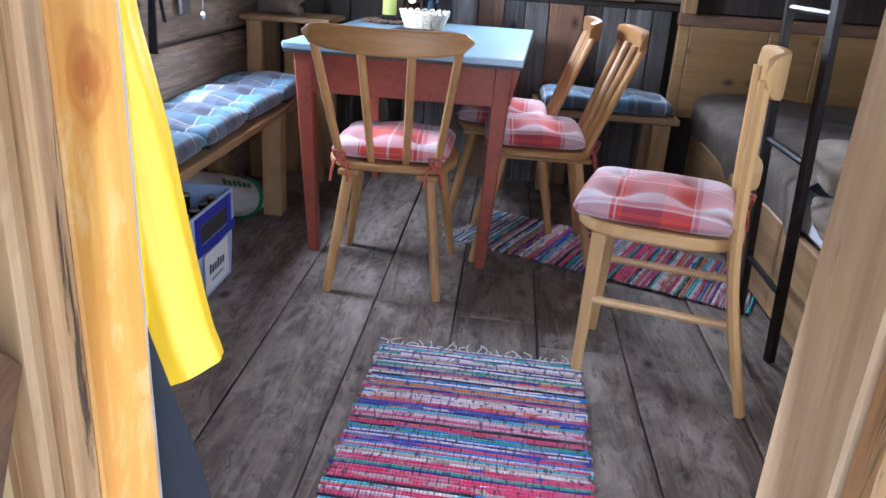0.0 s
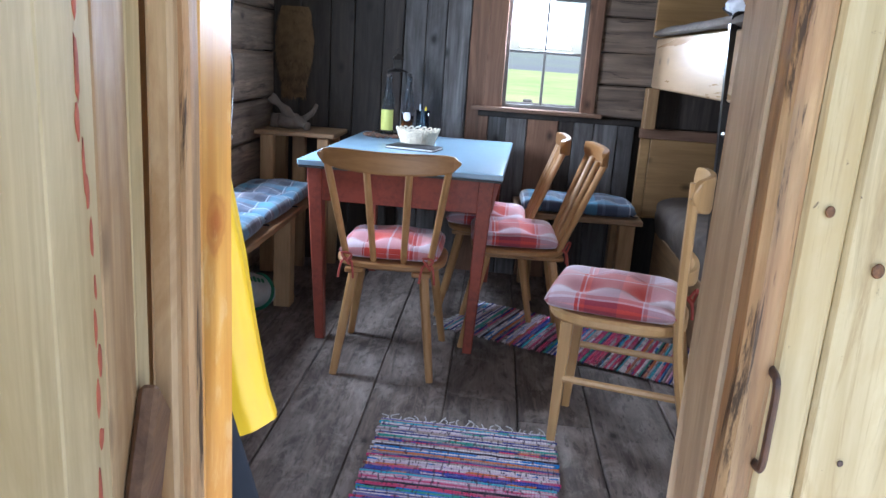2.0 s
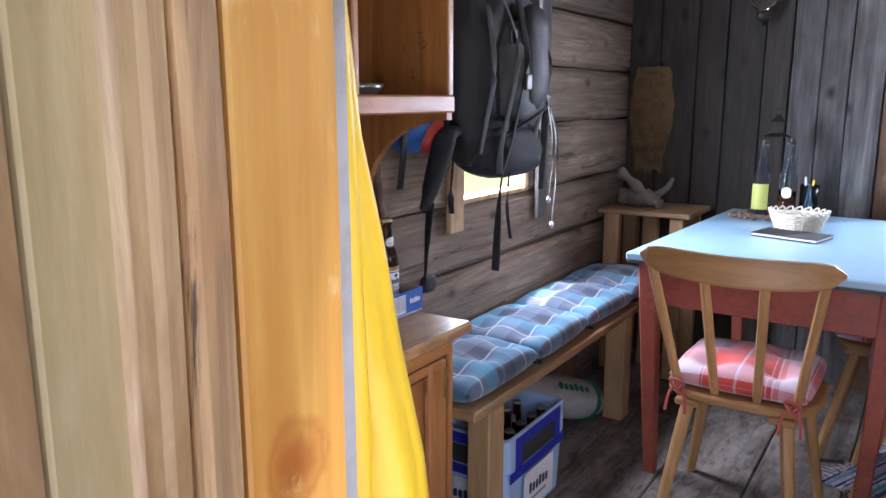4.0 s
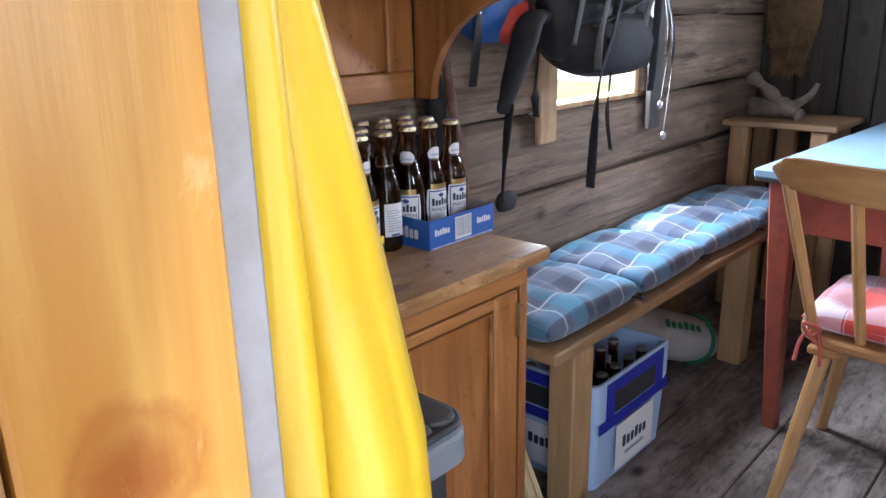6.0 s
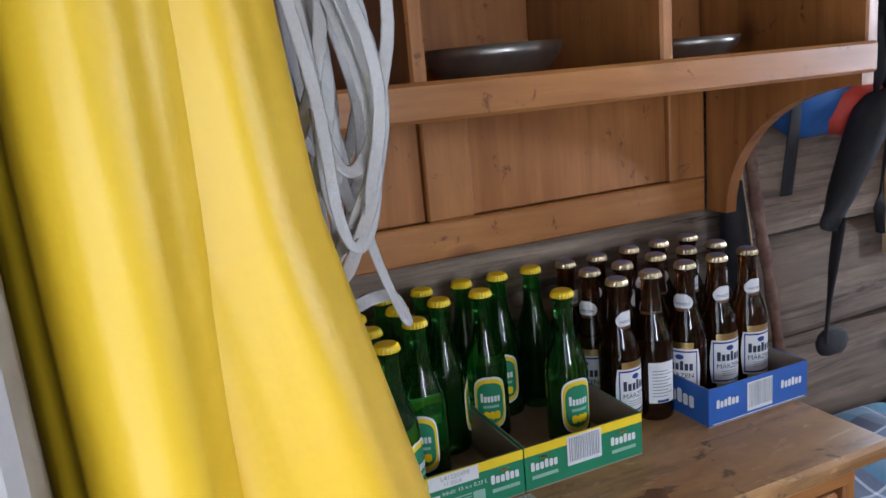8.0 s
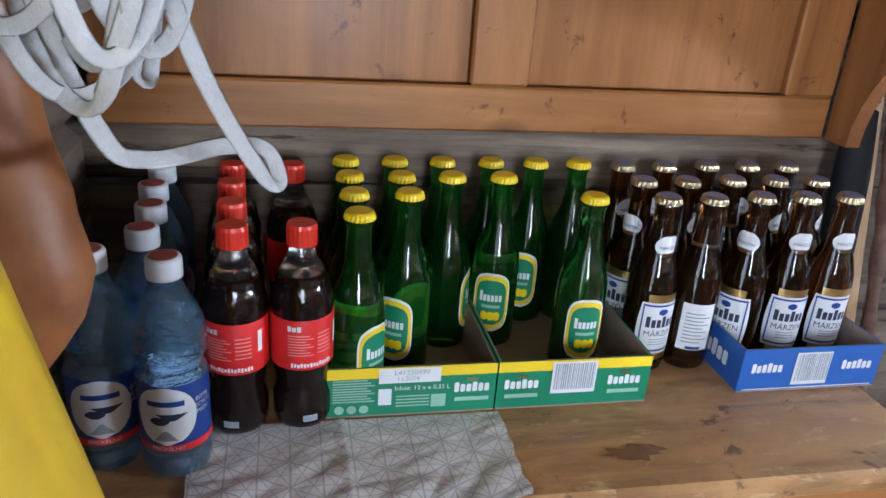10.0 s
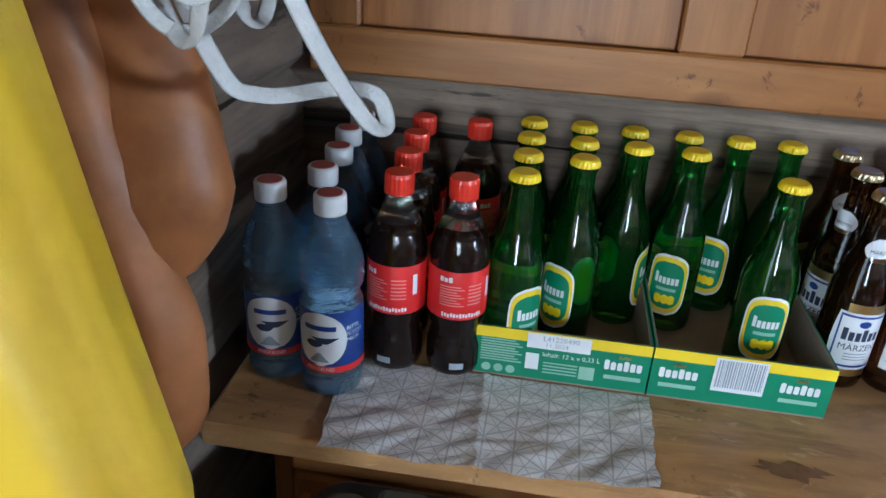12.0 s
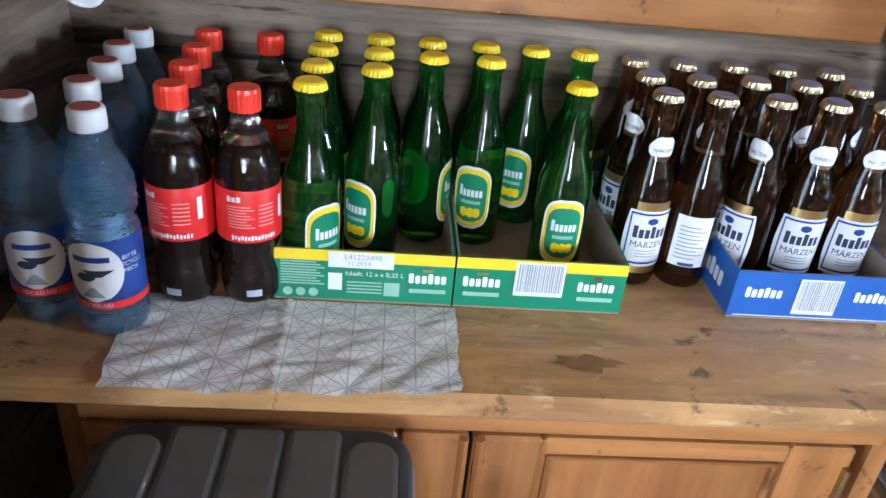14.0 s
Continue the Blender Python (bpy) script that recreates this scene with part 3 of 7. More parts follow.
def pad(w, d, h, tufts=(2, 2), n=30, seed=0.0, round_=0.25, dip=0.42):
    """A stuffed seat cushion with buttoned hollows, lying on z = 0."""
    b = bmesh.new()
    grid = {}
    for side in (1, 0):
        for i in range(n + 1):
            for j in range(n + 1):
                u, v = i / n * 2 - 1, j / n * 2 - 1
                e = max(0.0, 1 - abs(u) ** 5) * max(0.0, 1 - abs(v) ** 5)
                puff = e ** 0.5
                dent = 0
                for a in range(tufts[0]):
                    for c in range(tufts[1]):
                        tu, tv = (a + 0.5) / tufts[0] * 2 - 1, (c + 0.5) / tufts[1] * 2 - 1
                        dent += math.exp(-(((u - tu) * w / 2) ** 2 + ((v - tv) * d / 2) ** 2) / 0.0022)
                wob = 0.12 * noise.noise(Vector((u * 2.1 + seed, v * 2.1, seed)))
                corner = 1 - round_ * 0.12 * (u * u * v * v)
                x, y = u * w / 2 * corner, v * d / 2 * corner
                z = h * (0.42 + 0.58 * puff * (1 + wob) - dip * min(1, dent) * puff) if side else h * (0.42 - 0.42 * puff ** 0.5)
                grid[side, i, j] = b.verts.new((x, y, z))
    for side in (1, 0):
        for i in range(n):
            for j in range(n):
                q = [grid[side, i, j], grid[side, i + 1, j], grid[side, i + 1, j + 1], grid[side, i, j + 1]]
                b.faces.new(q if side else q[::-1])
    bmesh.ops.remove_doubles(b, verts=b.verts[:], dist=0.0008)
    bmesh.ops.recalc_face_normals(b, faces=b.faces[:])
    return b


def arc(r, z0, z1, a0, a1, n=10, rows=1, shape=None):
    """A label bent round a bottle; shape(v) narrows it by height."""
    b = bmesh.new()
    g = []
    for j in range(rows + 1):
        f = j / rows
        k = shape(f) if shape else 1.0
        mid, half = (a0 + a1) / 2, (a1 - a0) / 2 * k
        g.append([b.verts.new((r * math.cos(mid - half + 2 * half * i / n), r * math.sin(mid - half + 2 * half * i / n), z0 + (z1 - z0) * f)) for i in range(n + 1)])
    for j in range(rows):
        for i in range(n):
            b.faces.new((g[j][i], g[j][i + 1], g[j + 1][i + 1], g[j + 1][i]))
    return b


def lettering(text, size, material, m, parent, name="lettering", bend=0.0):
    """Flat letters in the plane of m (x right, y up); bend: radius of the round body that they lie on."""
    cu = bpy.data.curves.new(name, "FONT")
    cu.body, cu.size, cu.align_x, cu.align_y, cu.resolution_u = text, size, "CENTER", "CENTER", 2
    tmp = bpy.data.objects.new("tmp", cu)
    scene.collection.objects.link(tmp)
    me = bpy.data.meshes.new_from_object(tmp.evaluated_get(bpy.context.evaluated_depsgraph_get()))
    bpy.data.objects.remove(tmp)
    b = bmesh.new()
    b.from_mesh(me)
    bpy.data.meshes.remove(me)
    if bend:
        for v in b.verts:
            a = v.co.x / bend
            v.co = Vector((bend * math.sin(a), v.co.y, bend * math.cos(a) - bend))
    b.transform(m)
    return part(name, b, material, parent)


def flat(x0, y0, x1, y1, m, lift=0.0):
    """A thin printed patch in the plane of m."""
    b = bmesh.new()
    b.faces.new([b.verts.new(p) for p in ((x0, y0, lift), (x1, y0, lift), (x1, y1, lift), (x0, y1, lift))])
    b.transform(m)
    return b


def struct(name, label, category, m=None):
    return thing(name, label, category, "", m, "structure")

# ---- structure ----
XW, XE, YS, YN, ZC = -0.64, 2.35, 1.52, 4.62, 2.06
Y_OUT = 1.36
DX0, DX1, DZ = 0.222, 0.935, 1.82
rng = random.Random(4)


def ground_sheet():
    b = bmesh.new()
    rings = [0.0, 4, 8, 14, 22, 34, 55, 90, 150, 240, 380, 600, 1200]
    prev, segs = None, 72
    for r in rings:
        row = []
        for k in range(segs):
            a = 2 * math.pi * k / segs
            x, y = r * math.cos(a), r * math.sin(a)
            h = 0.0 if r < 60 else (r - 60) * (0.034 + 0.016 * math.sin(a * 3 + 1.0) + 0.010 * math.sin(a * 7))
            row.append(b.verts.new((x, y, -0.32 + max(h, -0.2))))
        if prev:
            for k in range(segs):
                b.faces.new((prev[k], row[k], row[(k + 1) % segs], prev[(k + 1) % segs]))
        prev = row
    bmesh.ops.remove_doubles(b, verts=b.verts[:], dist=0.001)
    bmesh.ops.recalc_face_normals(b, faces=b.faces[:])
    g_ = part("ground", b, M_GRASS, None)
    g_.data.materials.append(M_ROCK)
    for p in g_.data.polygons:
        p.material_index = 1 if p.center.length > 110 else 0
    return g_


tagged(ground_sheet(), "sunlit green mountain meadow around the hut", "ground", kind="structure")
track = part("gravel_track", box(-30, 17, -0.35, 40, 24, -0.30, 0.0), M_GRAVEL)
# unseen pale slab added as a reflector: throws sunlight at front wall and doorway
fore = part("forecourt", box(-4, -6, -0.36, 7, 1.30, -0.312, 0.0), M_GRAVEL)
tagged(fore, "unseen pale ground added in front of the hut to bounce sunlight", "path", kind="structure")
tagged(track, "pale gravel track across the meadow", "track", kind="structure")

fence = thing("field_fence", "weathered grey board fence in the meadow", "fence")
for k in range(9):
    part("post", box(-3.0 + k * 1.3, 9.0, -0.34, -2.9 + k * 1.3, 9.1, 0.78, 0.01), M_GREY, fence)
for z in (0.10, 0.36, 0.60):
    part("rail", box(-3.2, 8.96, z, 7.8, 8.995, z + 0.15, 0.01), M_GREY, fence)

# floor: long boards with recessed joints
floor = struct("floor", "dark worn wooden floorboards with dusty light patches", "floor")
part("floor_bed", box(XW - 0.1, Y_OUT, -0.10, XE + 0.1, YN + 0.1, -0.030, 0), M_DARK, floor)
seams = [XW - 0.02, -0.31, -0.03, 0.242, 0.51, 0.77, 1.028, 1.30, 1.62, 1.98, XE + 0.02]
cuts = {0: [3.1], 1: [2.2, 3.9], 2: [3.45], 3: [3.0], 4: [2.95], 5: [2.8, 3.75], 6: [3.35], 7: [2.4], 8: [3.2], 9: [2.9]}
for k, (a, c) in enumerate(zip(seams, seams[1:])):
    ys = [Y_OUT + 0.03] + cuts[k] + [YN + 0.02]
    for y0, y1 in zip(ys, ys[1:]):
        part("plank", rough_box(a + 0.002, y0 + 0.001, -0.032, c - 0.002, y1 - 0.001, rng.uniform(-0.002, 0.002), "y", 9, 0.0025, 0.004, k * 3.1 + y0), M_FLOOR, floor)

# west wall of hewn logs with the small window
WY0, WY1, WZ0, WZ1 = 3.09, 3.60, 0.907, 1.60
west = struct("wall_west", "wall of hewn horizontal logs with dark cracks between", "wall")


def log_row(parent, lo, hi, z0, z1, x0, x1, k, hole=None):
    spans = [(lo, hi)]
    if hole and z0 < hole[3] and z1 > hole[2]:
        if z0 >= hole[2] - 1e-6 and z1 <= hole[3] + 1e-6:
            spans = [(lo, hole[0]), (hole[1], hi)]
    for s0, s1 in spans:
        off = rng.uniform(-0.008, 0.008)
        part("log", rough_box(x0, s0, z0 + 0.003, x1 + off, s1, z1 - 0.003, "y", 12, 0.012, 0.02, k * 5.3 + s0), M_LOG, parent)


levels = [-0.05, 0.20, 0.45, 0.69, WZ0, 1.16, 1.38, WZ1, 1.83, ZC + 0.03]
for k, (z0, z1) in enumerate(zip(levels, levels[1:])):
    log_row(west, Y_OUT, YN + 0.14, z0, z1, XW - 0.08, XW, k, (WY0, WY1, WZ0, WZ1))
for z in levels[1:-1]:
    for a, c in ((Y_OUT, WY0 - 0.004), (WY1 + 0.004, YN + 0.14)) if WZ0 - 0.03 < z < WZ1 + 0.03 else ((Y_OUT, YN + 0.14),):
        part("seam_batten", box(XW - 0.112, a, z - 0.026, XW - 0.076, c, z + 0.026, 0.003), M_GREY, west)
w_west = struct("window_west", "small unglazed-looking window with pale wooden frame behind the rucksack", "window")
for nm, b in (("window_sill", box(XW - 0.078, WY0, WZ0, XW - 0.01, WY1, WZ0 + 0.018)), ("window_head", box(XW - 0.078, WY0, WZ1 - 0.02, XW - 0.01, WY1, WZ1)),
              ("window_jamb", box(XW - 0.078, WY0, WZ0 + 0.018, XW - 0.01, WY0 + 0.02, WZ1 - 0.02)), ("window_jamb", box(XW - 0.078, WY1 - 0.03, WZ0 + 0.018, XW - 0.01, WY1, WZ1 - 0.02))):
    part(nm, b, M_RAW, w_west)
part("trim_board", rough_box(XW + 0.010, WY0 - 0.10, 0.83, XW + 0.028, WY0 - 0.015, 1.72, "z", 6, 0.003, 0.004, 2), M_RAW, w_west)
part("trim_board", rough_box(XW + 0.010, WY1 + 0.01, 0.80, XW + 0.028, WY1 + 0.09, 1.72, "z", 6, 0.003, 0.004, 5), M_GREY, w_west)

# south wall with the doorway
south = struct("wall_south", "timber front wall with a low doorway", "wall")
lv = [-0.05, 0.22, 0.48, 0.74, 1.0, 1.26, 1.52, 1.78, ZC + 0.03]
for k, (z0, z1) in enumerate(zip(lv, lv[1:])):
    for x0, x1 in ((XW, DX0 - 0.055), (DX1 + 0.03, XE + 0.1)):
        part("log", rough_box(x0, Y_OUT + 0.03, z0 + 0.003, x1, YS + rng.uniform(-0.006, 0.006), z1 - 0.003, "x", 8, 0.010, 0.02, k * 2.7 + x0), M_LOGX, south)
part("lintel", rough_box(DX0 - 0.055, Y_OUT + 0.03, DZ, DX1 + 0.03, YS, ZC + 0.03, "x", 6, 0.004, 0.01, 3), M_LOGX, south)
# outer cladding boards
x = DX1 + 0.105
for k, w in enumerate((0.27, 0.21, 0.2, 0.18, 0.2, 0.19, 0.2)):
    part("cladding_board", rough_box(x + 0.003, Y_OUT - 0.022, -0.28, x + w - 0.003, Y_OUT + 0.028, ZC, "z", 12, 0.004, 0.006, k * 4.4), M_CLAD, south)
    x += w
x = DX0 - 0.06
for k, w in enumerate((0.17, 0.2, 0.18, 0.2, 0.19)):
    part("cladding_board", rough_box(x - w + 0.003, Y_OUT - 0.006, -0.28, x - 0.003, Y_OUT + 0.028, ZC, "z", 12, 0.004, 0.006, k * 2.9 + 7), M_RAW, south)
    x -= w
part("cladding_board", box(DX0 - 0.055, Y_OUT - 0.01, DZ + 0.01, DX1 + 0.10, Y_OUT + 0.028, ZC, 0.004), M_RAW, south)

M_STRIP = plain("grey_weathered_strip", (0.30, 0.29, 0.29), 0.7, 0, 0.3, 30, 0.2, other=(0.20, 0.18, 0.16))
frame_1 = struct("door_frame", "pine door frame, worn and darkened along its edges", "door frame")
part("jamb_lining", rough_box(DX0 - 0.03, Y_OUT + 0.036, -0.01, DX0, YS - 0.006, DZ, "z", 10, 0.002, 0.003, 1), M_JAMB, frame_1, "orange varnished pine board with a large knot")
part("jamb_edge", rough_box(DX0 - 0.050, YS - 0.005, 0.0, DX0 - 0.013, YS + 0.0265, DZ, "z", 12, 0.002, 0.004, 5), M_STRIP, frame_1, "grey sealing strip on the inner edge")
part("rebate", rough_box(DX0 - 0.044, Y_OUT - 0.004, -0.01, DX0 + 0.001, Y_OUT + 0.034, DZ, "z", 18, 0.004, 0.006, 4), M_WORN, frame_1, "splintered pale rebate strip")
part("rebate", rough_box(DX0 - 0.044, Y_OUT - 0.030, -0.01, DX0 - 0.010, Y_OUT - 0.005, DZ, "z", 18, 0.004, 0.006, 9), M_RAW, frame_1, "splintered dark-edged rebate strip")
part("jamb_lining", rough_box(DX1, Y_OUT + 0.02, -0.01, DX1 + 0.028, YS + 0.01, DZ, "z", 10, 0.003, 0.004, 6), M_LINING, frame_1, "greyed worn pine lining")
part("jamb_face", rough_box(DX1 + 0.002, Y_OUT - 0.040, -0.28, DX1 + 0.045, Y_OUT + 0.018, DZ + 0.1, "z", 14, 0.004, 0.010, 9), M_WORN, frame_1, "rounded reddish-brown worn strip")
part("jamb_face", rough_box(DX1 + 0.047, Y_OUT - 0.034, -0.28, DX1 + 0.102, Y_OUT + 0.026, DZ + 0.1, "z", 14, 0.003, 0.006, 11), M_CLAD, frame_1)
part("threshold", rough_box(DX0, Y_OUT - 0.03, -0.06, DX1, Y_OUT + 0.03, -0.006, "x", 8, 0.003, 0.006, 13), M_WORN, frame_1)
M_KNOTW = plain("pine_knot", (0.27, 0.115, 0.04), 0.5, 0, 0.6, 140, 0.2, other=(0.08, 0.035, 0.015))
gen = random.Random(14)
for k, (x, z) in enumerate(((1.085, 0.98), (1.20, 1.02), (1.09, 0.72), (1.19, 0.71), (1.12, 0.52), (1.17, 0.51), (1.10, 1.16), (1.25, 0.62), (1.24, 1.2), (0.962, 0.66), (1.00, 0.62), (1.01, 1.05))):
    r_ = (0.008, 0.006, 0.004, 0.005, 0.009, 0.011, 0.006, 0.005, 0.007, 0.003, 0.003, 0.006)[k]
    nb = lathe([(r_, 0), (r_ * 0.8, 0.0012), (r_ * 0.3, 0.0016)], 14)
    nb.transform(pose(x, Y_OUT - (0.0245 if x > 1.045 else 0.0365), z, 90, 0, 0) @ Matrix.Diagonal((1, 1.2, 1, 1)))
    part("knot" if r_ > 0.0055 else "nail", nb, M_KNOTW if r_ > 0.0055 else M_RUST, frame_1 if x < 1.045 else south, "", True)
latch = part("latch", sweep(curve_points([(0.978, Y_OUT - 0.036, 0.845), (0.978, Y_OUT - 0.058, 0.835), (0.978, Y_OUT - 0.060, 0.78), (0.978, Y_OUT - 0.058, 0.725), (0.978, Y_OUT - 0.036, 0.715)], 6), 0.0075, 8, 0.6, up=Vector((1, 0, 0))), M_RUST, frame_1, "rusty iron catch")
part("head", box(DX0, Y_OUT - 0.02, DZ - 0.03, DX1, YS, DZ, 0.003), M_JAMB, frame_1)

# door leaf, open outwards
door = struct("door_1", "open pale pine plank door with a dark diagonal brace and faded red paint", "door",
              Matrix.Translation((DX0 - 0.045, Y_OUT - 0.035, 0)) @ Matrix.Rotation(radians(-90 + 14), 4, "Z"))
xx = 0.0
for k, w in enumerate((0.075, 0.135, 0.15, 0.14, 0.13)):
    part("board", rough_box(xx + 0.0015, -0.032, -0.02, xx + w - 0.0015, 0.0, DZ - 0.02, "z", 10, 0.002, 0.003, k * 3.3), M_PALE if k != 1 else M_RAW, door)
    xx += w
brace = rough_box(0.0, 0.001, -0.055, 1.0, 0.026, 0.055, "x", 10, 0.003, 0.006, 8)
brace.transform(Matrix.Translation((0.035, 0, 0.745)) @ Matrix.Rotation(radians(48), 4, "Y"))
part("brace", brace, M_BRACE, door, "dark brown diagonal brace")
part("ledge", rough_box(0.02, 0.001, 1.45, 0.61, 0.025, 1.58, "x", 6, 0.002, 0.005, 3), M_PALE, door)
M_REDS = plain("faded_red_paint", (0.52, 0.13, 0.07), 0.7, 0, 0.3, 40)
for k in range(26):
    z = 0.50 + k * 0.042 + rng.uniform(-0.01, 0.01)
    sb_ = blob(rng.uniform(0.003, 0.009), 0.0012, rng.uniform(0.012, 0.034), k * 2.0, 0.5, 3.0, 2)
    sb_.transform(Matrix.Translation((0.25 + rng.uniform(-0.006, 0.006) + 0.012 * math.sin(k * 0.5), 0.0002, z)))
    part("paint_streak", sb_, M_REDS, door, "faded red paint streak", True)
handle = part("lever_handle", sweep(curve_points([(0.545, 0.004, 0.765), (0.545, 0.045, 0.765), (0.52, 0.055, 0.765), (0.43, 0.057, 0.755)], 6), 0.009, 10), M_RUST, door, "worn brown iron lever handle")
part("handle_plate", box(0.53, 0.001, 0.74, 0.56, 0.006, 0.80, 0.002), M_RUST, handle)

# north wall: upright planks, window, hewn logs
north = struct("wall_north", "end wall of weathered upright planks, grey, dark and reddish", "wall")
WX0, WX1, WZB, WZT = 0.64, 1.055, 0.945, 1.535
x, k = XW, 0
mats = [M_DARK, M_DARK, M_DARK, M_DARK, M_DARK, M_GREY, M_GREY, M_GREY, M_REDP]
for w, mt in zip((0.15, 0.17, 0.13, 0.16, 0.11, 0.12, 0.11, 0.13, 0.13), mats):
    part("plank", rough_box(x + 0.002, YN + rng.uniform(-0.004, 0.004), -0.03, x + w - 0.002, YN + 0.05, ZC + 0.02, "z", 10, 0.004, 0.004, k * 3.7), mt, north)
    x += w
    k += 1
X_PL = x
for w, mt in zip((0.10, 0.115, 0.17, 0.085, 0.11, 0.13, 0.09), (M_GREY, M_GREY, M_REDP, M_DARK, M_GREY, M_GREY, M_GREY)):
    part("plank", rough_box(x + 0.002, YN + rng.uniform(-0.003, 0.003), -0.03, x + w - 0.002, YN + 0.05, WZB - 0.03, "z", 6, 0.003, 0.004, k * 1.9), mt, north)
    x += w
    k += 1
zz = [WZB - 0.02, 1.10, 1.27, 1.45, 1.62, 1.84, ZC + 0.02]
for a, c in zip(zz, zz[1:]):
    part("log", rough_box(WX1 + 0.085, YN, a + 0.002, 1.52, YN + 0.09, c - 0.002, "x", 6, 0.007, 0.01, a * 7), M_LOGX, north)
    if a > WZT:
        part("log", rough_box(X_PL + 0.002, YN, a + 0.002, WX1 + 0.083, YN + 0.09, c - 0.002, "x", 6, 0.007, 0.01, a * 5), M_LOGX, north)
part("backing", box(XW - 0.1, YN + 0.095, -0.1, WX0 - 0.005, YN + 0.14, ZC + 0.05, 0), M_DARK, north)
part("backing", box(WX1 + 0.005, YN + 0.095, -0.1, XE + 0.1, YN + 0.14, ZC + 0.05, 0), M_DARK, north)
part("backing", box(WX0 - 0.005, YN + 0.095, -0.1, WX1 + 0.005, YN + 0.14, WZB - 0.005, 0), M_DARK, north)
part("backing", box(WX0 - 0.005, YN + 0.095, WZT + 0.005, WX1 + 0.005, YN + 0.14, ZC + 0.05, 0), M_DARK, north)
part("rail", rough_box(X_PL - 0.06, YN - 0.014, WZB - 0.055, 1.50, YN - 0.001, WZB - 0.025, "x", 8, 0.002, 0.004, 2), M_DARK, north)

win = struct("window_1", "small four-pane window with dark glazing bars and brown board frame", "window", pose(0, 0, 0))
cx = (WX0 + WX1) / 2
part("side_board", rough_box(WX0 - 0.105, YN - 0.018, WZB - 0.02, WX0 - 0.004, YN + 0.02, WZT + 0.09, "z", 8, 0.002, 0.004, 3), M_REDP, win)
part("side_board", rough_box(WX1 + 0.004, YN - 0.018, WZB - 0.02, WX1 + 0.082, YN + 0.02, WZT + 0.09, "z", 8, 0.002, 0.004, 7), M_REDP, win)
part("head_board", rough_box(WX0 - 0.004, YN - 0.014, WZT + 0.004, WX1 + 0.004, YN + 0.02, WZT + 0.08, "x", 8, 0.002, 0.004, 9), M_DARK, win)
part("window_sill", rough_box(WX0 - 0.17, YN - 0.055, WZB - 0.022, WX1 + 0.12, YN + 0.02, WZB, "x", 10, 0.002, 0.004, 4), M_REDX, win)
M_BAR = plain("grey_painted_bar", (0.20, 0.20, 0.20), 0.6, 0, 0.2, 40)
for x0, z0, x1, z1 in ((WX0 - 0.004, WZB, WX0 + 0.016, WZT), (WX1 - 0.016, WZB, WX1 + 0.004, WZT), (WX0 + 0.016, WZB, WX1 - 0.016, WZB + 0.02), (WX0 + 0.016, WZT - 0.02, WX1 - 0.016, WZT + 0.003)):
    part("window_frame", box(x0, YN + 0.022, z0, x1, YN + 0.06, z1, 0.002), M_BAR, win)
part("glazing_bar", box(cx - 0.007, YN + 0.028, WZB + 0.02, cx + 0.007, YN + 0.054, WZT - 0.02, 0.002), M_BAR, win)
for x0, x1 in ((WX0 + 0.016, cx - 0.007), (cx + 0.007, WX1 - 0.016)):
    part("glazing_bar", box(x0, YN + 0.03, 1.238, x1, YN + 0.052, 1.252, 0.002), M_BAR, win)
    for z0, z1 in ((WZB + 0.02, 1.238), (1.252, WZT - 0.02)):
        p = part("pane", box(x0, YN + 0.039, z0, x1, YN + 0.042, z1, 0), M_PANE, win)
        p.visible_shadow = False

east = struct("wall_east", "dark timber wall behind the bunks", "wall")
for k, (z0, z1) in enumerate(zip(lv, lv[1:])):
    for a, c in ((Y_OUT, 1.62), (2.10, YN + 0.14)) if 0.9 < (z0 + z1) / 2 < 1.7 else ((Y_OUT, YN + 0.14),):
        part("log", rough_box(XE, a, z0 + 0.003, XE + 0.14, c, z1 - 0.003, "y", 8, 0.01, 0.02, k * 9.1 + a), M_LOG, east)
# invented opening out of view, framed only to house the east fill lamp
w_added = struct("window_east", "added, unseen opening in the east wall that holds the fill lamp", "window")
for b in (box(XE - 0.005, 1.62, 0.742, XE + 0.145, 2.10, 0.765), box(XE - 0.005, 1.62, 1.755, XE + 0.145, 2.10, 1.778), box(XE - 0.005, 1.62, 0.766, XE + 0.145, 1.638, 1.754), box(XE - 0.005, 2.082, 0.766, XE + 0.145, 2.10, 1.754)):
    part("window_frame", b, M_RAW, w_added)
bc = bmesh.new()
for k in range(15):
    box(XW - 0.15 + k * 0.21, Y_OUT, ZC + rng.uniform(0, 0.006), XW + 0.055 + k * 0.21, YN + 0.14, ZC + 0.04, 0.004, bc)
tagged(part("ceiling", bc, M_LOG), "low ceiling of dark boards", "ceiling", kind="structure")
# unseen roof; overhang set to keep sun off the doorway, not off the west window
rf = bmesh.new()
box(XW - 0.19, 0.45, ZC + 0.05, XE + 0.5, YN + 0.6, ZC + 0.13, 0.01, rf)
tagged(part("roof", rf, M_ROOF), "unseen roof of the hut, its overhang added to shade the front", "roof", kind="structure")

